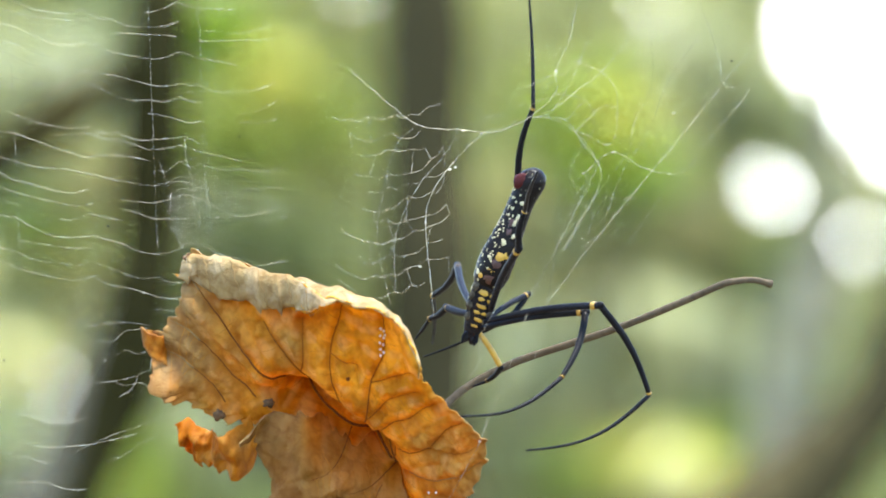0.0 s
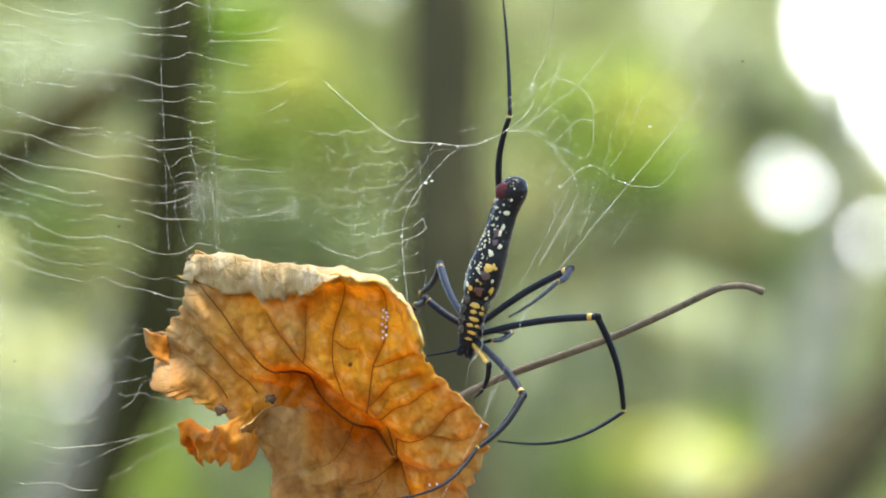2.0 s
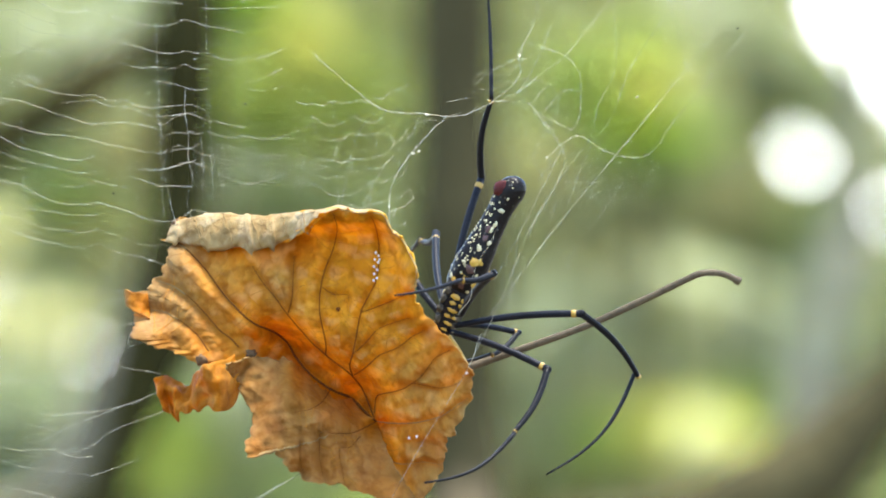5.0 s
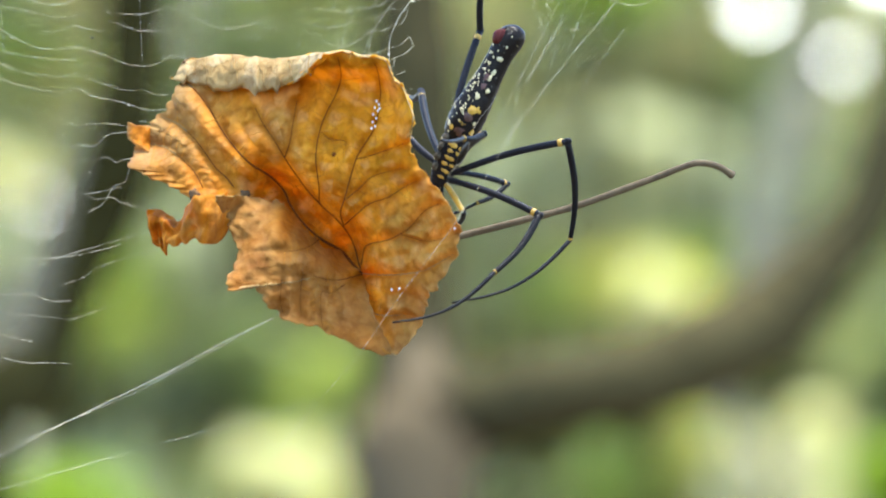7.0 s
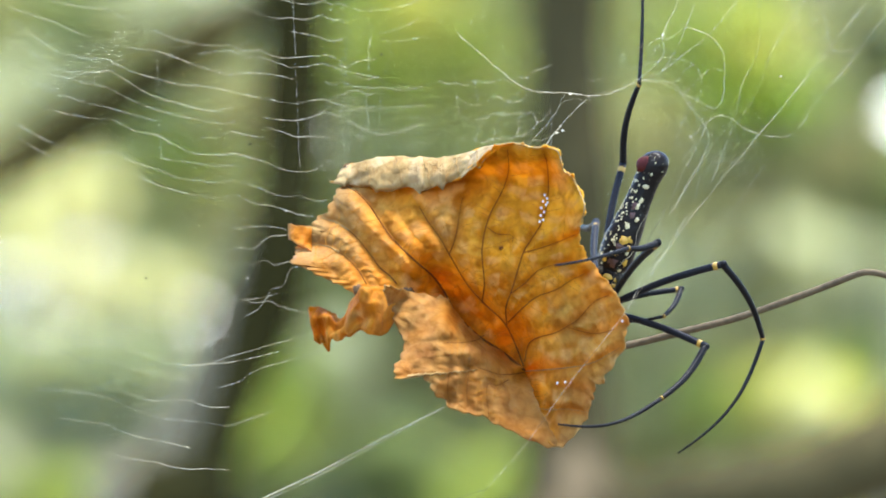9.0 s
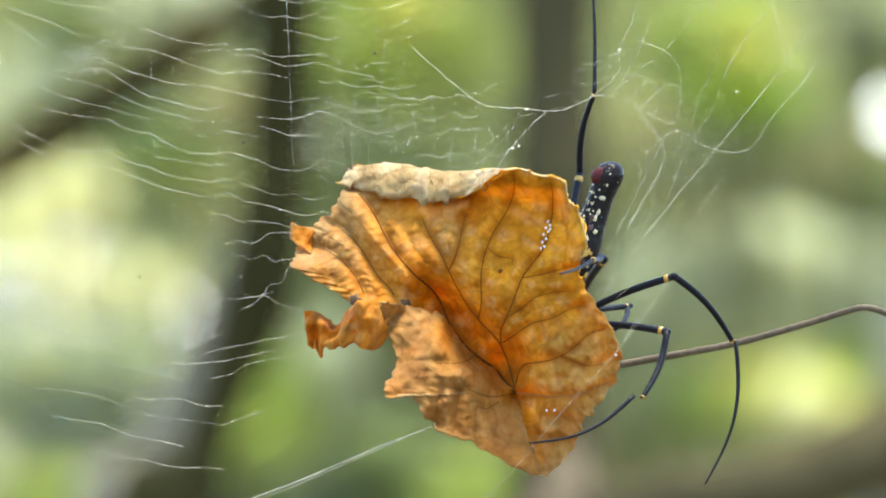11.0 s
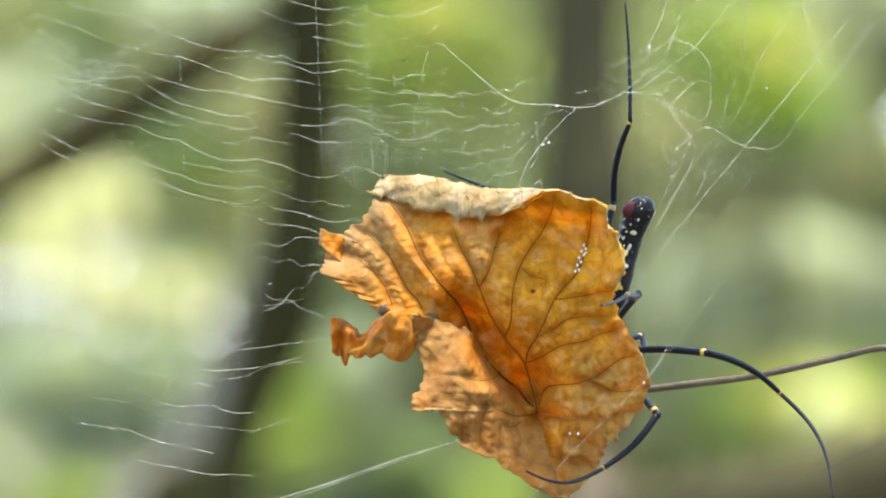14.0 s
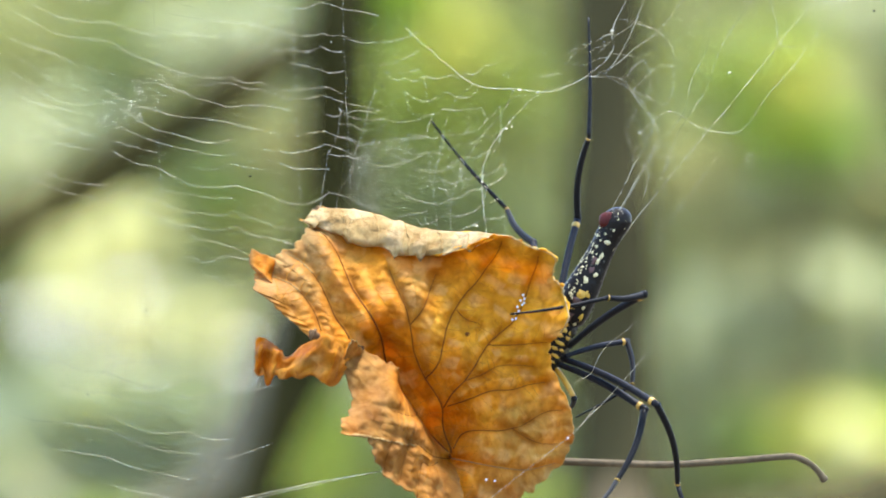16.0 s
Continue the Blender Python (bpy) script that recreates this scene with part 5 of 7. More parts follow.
    walk(guys, [
        (0, pose(0.01969, 0.00028, 1.47048, 31.09, -8.22, -8.53)),
        (0.5, pose(0.02118, 0.00030, 1.46790, 30.01, -6.91, -10.49)),
        (1, pose(0.01920, 0.00032, 1.46732, 30.06, -7.16, -10.13)),
        (1.5, pose(0.01669, 0.00031, 1.46918, 29.52, -8.53, -9.88)),
        (2, pose(0.01564, 0.00030, 1.46978, 22.61, -8.73, -7.17)),
        (2.5, pose(0.01556, 0.00029, 1.47245, 20.37, -10.47, -7.17)),
        (3, pose(0.01411, 0.00030, 1.47127, 22.73, -8.36, -5.31)),
        (5.5, pose(0.00417, 0.00023, 1.47182, 7.86, -5.40, 0.40)),
        (6, pose(0.00096, 0.00019, 1.47510, 8.17, -4.10, 1.77)),
        (6.5, pose(0.00713, -0.00002, 1.47163, 7.40, -3.63, -2.70)),
        (7, pose(0.01511, -0.00018, 1.47110, 5.06, -0.75, -3.20)),
        (7.5, pose(0.02004, -0.00023, 1.47084, 4.75, -1.14, -3.02)),
        (8, pose(0.01937, -0.00031, 1.46991, 3.40, -0.06, -0.97)),
        (8.5, pose(0.01996, -0.00009, 1.47490, 1.93, -3.19, -0.89)),
        (9, pose(0.01634, 0.00004, 1.47366, 0.05, -0.00, 0.07)),
        (11.5, pose(0.01727, 0.00002, 1.46855, 4.69, 4.37, -0.36)),
        (12, pose(0.01889, 0.00001, 1.46889, 3.65, 4.76, -1.13)),
        (12.5, pose(0.02029, 0.00000, 1.46718, 3.97, 5.18, -2.11)),
        (13, pose(0.01920, 0.00005, 1.46775, 5.24, 5.02, -0.47)),
        (13.5, pose(0.02045, 0.00006, 1.46673, 4.44, 5.92, 0.20)),
        (14, pose(0.01558, 0.00012, 1.46604, 4.42, 7.97, 3.15)),
        (14.5, pose(0.00794, 0.00018, 1.46481, 7.21, 9.55, 4.12)),
        (15, pose(0.00256, 0.00018, 1.46285, 5.96, 13.47, 7.28)),
        (15.5, pose(-0.00571, 0.00020, 1.46336, 3.77, 14.04, 10.19)),
        (16, pose(-0.01035, 0.00020, 1.46318, 1.84, 15.71, 10.93)),
    ])
    walk(legs['outer'][0], [
        (0, pose(0.00153, -0.00128, -0.00128, 15.04, -26.37, -31.16)),
        (0.5, pose(0.00153, -0.00128, -0.00128, 15.79, -30.68, -29.00)),
        (1, pose(0.00153, -0.00128, -0.00128, 9.16, -27.92, -19.00)),
        (1.5, pose(0.00153, -0.00128, -0.00128, 11.40, -24.76, -25.71)),
        (2, pose(0.00153, -0.00128, -0.00128, 11.04, -23.12, -26.41)),
        (2.5, pose(0.00153, -0.00128, -0.00128, 14.63, -29.25, -28.11)),
        (3, pose(0.00153, -0.00128, -0.00128, 5.97, -25.93, -13.45)),
        (5.5, pose(0.00153, -0.00128, -0.00128, 7.77, -31.38, -14.68)),
        (6, pose(0.00153, -0.00128, -0.00128, 3.62, -26.89, -7.96)),
        (6.5, pose(0.00153, -0.00128, -0.00128, 23.81, -46.10, -31.48)),
        (7, pose(0.00153, -0.00128, -0.00128, 19.81, -37.88, -30.39)),
        (7.5, pose(0.00153, -0.00128, -0.00128, 28.14, -27.28, -49.40)),
        (8, pose(0.00153, -0.00128, -0.00128, 20.59, -32.67, -34.84)),
        (8.5, pose(0.00153, -0.00128, -0.00128, 25.27, -43.16, -34.60)),
        (9, pose(0.00153, -0.00128, -0.00128, 19.37, -37.15, -30.20)),
        (11.5, pose(0.00153, -0.00128, -0.00128, 26.94, -30.72, -44.86)),
        (12, pose(0.00153, -0.00128, -0.00128, 23.02, -25.15, -45.00)),
        (12.5, pose(0.00153, -0.00128, -0.00128, 18.24, -18.84, -45.59)),
        (13, pose(0.00153, -0.00128, -0.00128, 21.67, -25.29, -42.93)),
        (13.5, pose(0.00153, -0.00128, -0.00128, 17.83, -21.13, -41.74)),
        (14, pose(0.00153, -0.00128, -0.00128, 11.19, -14.71, -37.92)),
        (14.5, pose(0.00153, -0.00128, -0.00128, 6.48, -7.51, -40.99)),
        (15, pose(0.00153, -0.00128, -0.00128, 1.04, -1.67, -31.88)),
        (15.5, pose(0.00153, -0.00128, -0.00128, 1.71, -2.02, -40.18)),
        (16, pose(0.00153, -0.00128, -0.00128, -0.53, 0.68, -37.67)),
    ])
    walk(legs['outer'][1], [
        (0, pose(0.02413, -0.01494, 0.01182, 9.87, 38.40, 15.65)),
        (0.5, pose(0.02370, -0.01356, 0.01376, 12.42, 31.93, 22.61)),
        (1, pose(0.02615, -0.00975, 0.01253, 23.90, 46.04, 31.61)),
        (1.5, pose(0.02565, -0.01289, 0.01107, 22.14, 45.20, 29.83)),
        (2, pose(0.02581, -0.01333, 0.01030, 26.77, 52.71, 32.38)),
        (2.5, pose(0.02421, -0.01339, 0.01313, 17.21, 35.61, 28.01)),
        (3, pose(0.02731, -0.00744, 0.01162, 32.94, 45.67, 42.17)),
        (5.5, pose(0.02587, -0.00765, 0.01407, 10.23, 15.02, 34.84)),
        (6, pose(0.02756, -0.00492, 0.01206, 14.39, 22.89, 33.42)),
        (6.5, pose(0.01896, -0.01195, 0.01996, 26.55, 59.15, 30.20)),
        (7, pose(0.02160, -0.01305, 0.01682, 32.84, 55.30, 38.14)),
        (7.5, pose(0.01858, -0.02117, 0.01223, 20.36, 37.03, 31.64)),
        (8, pose(0.02190, -0.01545, 0.01463, 30.92, 41.98, 41.84)),
        (8.5, pose(0.01923, -0.01349, 0.01889, 20.07, 24.45, 41.43)),
        (9, pose(0.02184, -0.01309, 0.01652, 25.16, 31.79, 41.72)),
        (11.5, pose(0.01949, -0.01915, 0.01378, 11.20, 19.05, 31.24)),
        (12, pose(0.02040, -0.02014, 0.01125, 5.68, 8.91, 32.71)),
        (12.5, pose(0.02105, -0.02120, 0.00824, 2.67, 3.86, 34.79)),
        (13, pose(0.02104, -0.01943, 0.01131, 6.21, 10.11, 31.78)),
        (13.5, pose(0.02204, -0.01958, 0.00935, 9.11, 11.85, 37.98)),
        (14, pose(0.02402, -0.01880, 0.00621, 6.97, 8.95, 38.17)),
        (14.5, pose(0.02359, -0.02044, 0.00258, 6.09, 9.23, 33.64)),
        (15, pose(0.02655, -0.01683, -0.00042, 21.48, 25.13, 42.82)),
        (15.5, pose(0.02403, -0.02028, -0.00024, 25.30, 29.53, 43.81)),
        (16, pose(0.02486, -0.01929, -0.00163, 34.87, 38.09, 48.48)),
    ])
    walk(legs['outer'][2], [
        (0, pose(0.04197, -0.00994, -0.00287, -157.68, 40.37, -147.62)),
        (0.5, pose(0.04223, -0.00585, 0.00125, -147.13, 57.21, -142.45)),
        (1, pose(0.04013, -0.00115, -0.00450, -162.46, 38.27, -152.96)),
        (1.5, pose(0.04010, -0.00460, -0.00571, -159.01, 30.71, -143.08)),
        (2, pose(0.03791, -0.00566, -0.00852, -164.97, 25.31, -147.87)),
        (2.5, pose(0.04119, -0.00436, -0.00064, -167.27, 45.48, -162.42)),
        (3, pose(0.03956, 0.00365, -0.00530, -171.76, 32.04, -164.74)),
        (5.5, pose(0.04462, 0.00540, 0.00794, -113.33, 60.65, -110.60)),
        (6, pose(0.04575, 0.00709, 0.00286, -127.65, 61.76, -124.20)),
        (6.5, pose(0.02944, -0.00585, -0.00034, -151.48, 59.48, -147.76)),
        (7, pose(0.03219, -0.00473, -0.00262, -149.18, 47.37, -140.96)),
        (7.5, pose(0.03465, -0.01126, -0.00201, -159.49, 45.57, -152.35)),
        (8, pose(0.03499, -0.00372, -0.00119, -166.68, 25.67, -151.33)),
        (8.5, pose(0.03537, 0.00076, 0.00910, -143.73, 47.83, -135.29)),
        (9, pose(0.03684, 0.00028, 0.00406, -138.04, 67.88, -135.86)),
        (11.5, pose(0.03860, -0.00755, 0.00606, -27.45, 74.77, -28.30)),
        (12, pose(0.04006, -0.00752, 0.00759, -19.99, 61.13, -22.56)),
        (12.5, pose(0.04043, -0.00774, 0.00665, -12.96, 47.25, -17.41)),
        (13, pose(0.04084, -0.00717, 0.00716, -18.86, 55.54, -22.50)),
        (13.5, pose(0.04029, -0.00534, 0.00449, -39.02, 50.18, -46.54)),
        (14, pose(0.04239, -0.00436, 0.00253, -33.76, 34.83, -49.49)),
        (14.5, pose(0.04302, -0.00751, -0.00122, -27.76, 24.77, -51.48)),
        (15, pose(0.04225, -0.00228, -0.01046, -28.75, 45.89, -37.38)),
        (15.5, pose(0.03889, -0.00604, -0.01189, -36.95, 52.64, -43.42)),
        (16, pose(0.03720, -0.00535, -0.01622, -40.90, 57.40, -45.80)),
    ])
    walk(legs['inner'][0], [
        (0, pose(0.00128, -0.00128, -0.00281, 11.95, -28.22, -24.11)),
        (0.5, pose(0.00128, -0.00128, -0.00281, 16.37, -36.50, -26.28)),
        (1, pose(0.00128, -0.00128, -0.00281, 7.20, -45.11, -10.11)),
        (1.5, pose(0.00128, -0.00128, -0.00281, -2.93, 3.96, -36.49)),
        (2, pose(0.00128, -0.00128, -0.00281, -25.58, 19.45, -55.18)),
        (2.5, pose(0.00128, -0.00128, -0.00281, -12.20, 13.05, -43.77)),
        (3, pose(0.00128, -0.00128, -0.00281, 1.17, -2.55, -24.76)),
        (5.5, pose(0.00128, -0.00128, -0.00281, 1.93, -4.65, -22.57)),
        (6, pose(0.00128, -0.00128, -0.00281, -0.49, 1.24, -21.51)),
        (6.5, pose(0.00128, -0.00128, -0.00281, 1.68, -3.05, -28.87)),
        (7, pose(0.00128, -0.00128, -0.00281, 2.60, -4.57, -29.65)),
        (7.5, pose(0.00128, -0.00128, -0.00281, 1.88, -2.16, -41.08)),
        (8, pose(0.00128, -0.00128, -0.00281, -0.66, 0.96, -34.45)),
        (8.5, pose(0.00128, -0.00128, -0.00281, 1.20, -2.43, -26.30)),
        (9, pose(0.00128, -0.00128, -0.00281, 0.70, -1.73, -21.89)),
        (11.5, pose(0.00128, -0.00128, -0.00281, 10.98, -12.77, -41.28)),
        (12, pose(0.00128, -0.00128, -0.00281, 13.51, -12.06, -48.98)),
        (12.5, pose(0.00128, -0.00128, -0.00281, 14.16, -12.62, -49.10)),
        (13, pose(0.00128, -0.00128, -0.00281, 14.06, -15.72, -42.74)),
        (13.5, pose(0.00128, -0.00128, -0.00281, -13.88, 11.88, -50.19)),
        (14, pose(0.00128, -0.00128, -0.00281, -19.28, 17.46, -49.38)),
        (14.5, pose(0.00128, -0.00128, -0.00281, -23.48, 17.42, -55.42)),
        (15, pose(0.00128, -0.00128, -0.00281, -10.97, 13.43, -39.84)),
        (15.5, pose(0.00128, -0.00128, -0.00281, 1.80, -3.14, -29.77)),
        (16, pose(0.00128, -0.00128, -0.00281, -1.23, 1.99, -31.84)),
    ])
    walk(legs['inner'][1], [
        (0, pose(0.02172, -0.01042, 0.00921, -88.76, 56.82, -88.96)),
        (0.5, pose(0.01960, -0.01032, 0.01231, -72.86, 50.48, -76.62)),
        (1, pose(0.01894, -0.00442, 0.01520, -31.84, 33.27, -48.55)),
        (1.5, pose(0.02166, -0.01635, -0.00456, -125.75, 62.23, -122.49)),
        (2, pose(0.01496, -0.02095, -0.01127, -130.89, 49.89, -123.52)),
        (2.5, pose(0.01916, -0.01841, -0.00854, -118.09, 49.34, -112.04)),
        (3, pose(0.02434, -0.01191, -0.00168, -100.53, 52.68, -98.41)),
        (5.5, pose(0.02467, -0.01100, -0.00075, -94.18, 59.22, -93.59)),
        (6, pose(0.02492, -0.01059, -0.00335, -114.36, 60.04, -111.42)),
        (6.5, pose(0.02351, -0.01353, -0.00145, -118.65, 62.46, -115.85)),
        (7, pose(0.02330, -0.01381, -0.00078, -112.74, 59.46, -109.84)),
        (7.5, pose(0.02042, -0.01797, -0.00185, -103.55, 60.60, -101.86)),
        (8, pose(0.02223, -0.01565, -0.00323, -123.46, 54.97, -118.42)),
        (8.5, pose(0.02404, -0.01253, -0.00173, -126.69, 53.79, -121.01)),
        (9, pose(0.02485, -0.01075, -0.00204, -123.76, 51.21, -117.52)),
        (11.5, pose(0.01991, -0.01763, 0.00281, -94.32, 56.52, -93.61)),
        (12, pose(0.01759, -0.02003, 0.00251, -94.78, 53.58, -93.85)),
        (12.5, pose(0.01752, -0.02002, 0.00275, -90.78, 55.39, -90.65)),
        (13, pose(0.01925, -0.01788, 0.00408, -75.04, 60.01, -76.97)),
        (13.5, pose(0.01720, -0.02038, -0.00804, -163.26, 62.29, -161.24)),
        (14, pose(0.01706, -0.01968, -0.01043, -145.30, 54.88, -139.75)),
        (14.5, pose(0.01504, -0.02124, -0.01042, -135.53, 56.91, -130.48)),
        (15, pose(0.02026, -0.01711, -0.00871, -110.67, 71.55, -109.69)),
        (15.5, pose(0.02331, -0.01388, -0.00141, -69.33, 71.83, -70.28)),
        (16, pose(0.02286, -0.01468, -0.00369, -81.95, 66.34, -82.62)),
    ])
    walk(legs['inner'][2], [
        (0, pose(0.02191, -0.02071, -0.00652, -155.74, 35.26, -142.03)),
        (0.5, pose(0.02237, -0.02196, -0.00219, -170.49, 43.57, -166.34)),
        (1, pose(0.02934, -0.01620, 0.00489, -155.65, 63.85, -153.25)),
        (1.5, pose(0.01696, -0.02374, -0.02120, -163.95, 45.89, -158.16)),
        (2, pose(0.00827, -0.03105, -0.02565, -144.39, 33.86, -127.89)),
        (2.5, pose(0.01456, -0.02976, -0.02280, -149.00, 34.73, -133.47)),
        (3, pose(0.02267, -0.02318, -0.01663, -144.33, 35.17, -128.74)),
        (5.5, pose(0.02407, -0.02060, -0.01689, -142.60, 42.11, -131.26)),
        (6, pose(0.02149, -0.01933, -0.01964, -146.79, 42.61, -135.96)),
        (6.5, pose(0.01972, -0.02135, -0.01812, -154.16, 45.34, -145.75)),
        (7, pose(0.02005, -0.02279, -0.01697, -150.58, 45.85, -141.83)),
        (7.5, pose(0.01853, -0.02700, -0.01822, -151.37, 39.03, -139.07)),
        (8, pose(0.01710, -0.02514, -0.01862, -145.98, 33.78, -129.47)),
        (8.5, pose(0.01832, -0.02204, -0.01689, -165.71, 25.79, -149.64)),
        (9, pose(0.01941, -0.02119, -0.01669, -160.68, 28.67, -143.84)),
        (11.5, pose(0.01925, -0.02798, -0.01287, -161.50, 37.53, -151.23)),
        (12, pose(0.01684, -0.03116, -0.01262, -152.56, 31.90, -135.50)),
        (12.5, pose(0.01740, -0.03070, -0.01272, -150.05, 34.92, -134.81)),
        (13, pose(0.02136, -0.02704, -0.01220, -141.16, 41.41, -129.40)),
        (13.5, pose(0.00892, -0.02320, -0.02468, -157.88, 10.52, -114.19)),
        (14, pose(0.00881, -0.02667, -0.02581, -165.73, 10.82, -126.44)),
        (14.5, pose(0.00838, -0.02905, -0.02617, -161.72, 14.39, -126.95)),
        (15, pose(0.01826, -0.02271, -0.02654, -127.33, 27.20, -109.22)),
        (15.5, pose(0.02529, -0.01939, -0.01927, -136.27, 27.08, -115.45)),
        (16, pose(0.02383, -0.02216, -0.02090, -134.70, 25.74, -113.25)),
    ])
    walk(legs['rear_far'][0], [
        (0, pose(-0.00102, 0.00102, 0.00153, -96.76, -61.65, 95.96)),
        (0.5, pose(-0.00102, 0.00102, 0.00153, -95.82, -66.43, 95.34)),
        (1, pose(-0.00102, 0.00102, 0.00153, -94.65, -68.66, 94.33)),
        (1.5, pose(-0.00102, 0.00102, 0.00153, -92.84, -64.65, 92.57)),
        (2, pose(-0.00102, 0.00102, 0.00153, -98.24, -62.52, 97.32)),
        (2.5, pose(-0.00102, 0.00102, 0.00153, -109.96, -67.95, 108.60)),
        (3, pose(-0.00102, 0.00102, 0.00153, -107.25, -71.49, 106.41)),
        (5.5, pose(-0.00102, 0.00102, 0.00153, -125.43, -65.54, 122.93)),
        (6, pose(-0.00102, 0.00102, 0.00153, -123.43, -62.81, 120.43)),
        (6.5, pose(-0.00102, 0.00102, 0.00153, -119.74, -61.57, 116.68)),
        (7, pose(-0.00102, 0.00102, 0.00153, -119.82, -64.84, 117.42)),
        (7.5, pose(-0.00102, 0.00102, 0.00153, -133.60, -63.61, 130.46)),
        (8, pose(-0.00102, 0.00102, 0.00153, -120.35, -61.37, 117.20)),
        (8.5, pose(-0.00102, 0.00102, 0.00153, -113.34, -63.22, 111.06)),
        (9, pose(-0.00102, 0.00102, 0.00153, -114.80, -61.99, 112.20)),
        (11.5, pose(-0.00102, 0.00102, 0.00153, -120.99, -68.99, 119.28)),
        (12, pose(-0.00102, 0.00102, 0.00153, -148.05, -76.57, 147.33)),
        (12.5, pose(-0.00102, 0.00102, 0.00153, -128.23, -70.53, 126.61)),
        (13, pose(-0.00102, 0.00102, 0.00153, -127.66, -69.52, 125.87)),
        (13.5, pose(-0.00102, 0.00102, 0.00153, -124.59, -69.65, 122.88)),
        (14, pose(-0.00102, 0.00102, 0.00153, -125.31, -72.00, 123.96)),
        (14.5, pose(-0.00102, 0.00102, 0.00153, -106.26, -69.31, 105.27)),
        (15, pose(-0.00102, 0.00102, 0.00153, -108.82, -68.48, 107.60)),
        (15.5, pose(-0.00102, 0.00102, 0.00153, -117.84, -58.04, 114.14)),
        (16, pose(-0.00102, 0.00102, 0.00153, -119.14, -57.70, 115.24)),
    ])
    walk(legs['rear_far'][1], [
        (0, pose(-0.00262, 0.01636, 0.03012, 116.62, -64.83, -114.40)),
        (0.5, pose(-0.00223, 0.01395, 0.03130, 180.00, -79.54, 180.00)),
        (1, pose(-0.00191, 0.01280, 0.03179, 116.41, -60.74, -113.43)),
        (1.5, pose(-0.00164, 0.01491, 0.03089, 112.94, -61.63, -110.42)),
        (2, pose(-0.00293, 0.01589, 0.03035, 114.08, -65.84, -112.18)),
        (2.5, pose(-0.00491, 0.01258, 0.03164, 102.48, -64.31, -101.28)),
        (3, pose(-0.00393, 0.01091, 0.03233, 107.40, -62.08, -105.48)),
        (5.5, pose(-0.00833, 0.01231, 0.03110, 127.78, -57.33, -123.12)),
        (6, pose(-0.00854, 0.01382, 0.03042, 120.78, -57.53, -116.68)),
        (6.5, pose(-0.00796, 0.01484, 0.03010, 121.17, -61.54, -118.01)),
        (7, pose(-0.00738, 0.01328, 0.03093, 128.91, -61.28, -125.29)),
        (7.5, pose(-0.01039, 0.01201, 0.03063, 110.91, -65.04, -109.11)),
        (8, pose(-0.00814, 0.01486, 0.03004, 119.14, -67.48, -117.25)),
        (8.5, pose(-0.00628, 0.01468, 0.03053, 110.72, -67.34, -109.25)),
        (9, pose(-0.00678, 0.01514, 0.03021, 114.62, -65.58, -112.65)),
        (11.5, pose(-0.00672, 0.01118, 0.03185, 105.26, -62.93, -103.65)),
        (12, pose(-0.00737, 0.00509, 0.03312, 104.09, -61.62, -102.46)),
        (12.5, pose(-0.00748, 0.00971, 0.03216, 100.28, -67.36, -99.50)),
        (13, pose(-0.00768, 0.01023, 0.03196, 107.14, -64.17, -105.51)),
        (13.5, pose(-0.00715, 0.01051, 0.03199, 104.36, -66.09, -103.17)),
        (14, pose(-0.00663, 0.00935, 0.03242, 105.97, -65.87, -104.64)),
        (14.5, pose(-0.00404, 0.01209, 0.03192, 117.69, -64.31, -115.31)),
        (15, pose(-0.00462, 0.01238, 0.03175, 131.02, -56.96, -126.11)),
        (15.5, pose(-0.00805, 0.01671, 0.02909, 133.51, -64.15, -130.51)),
        (16, pose(-0.00842, 0.01672, 0.02899, 132.17, -63.46, -129.02)),
    ])
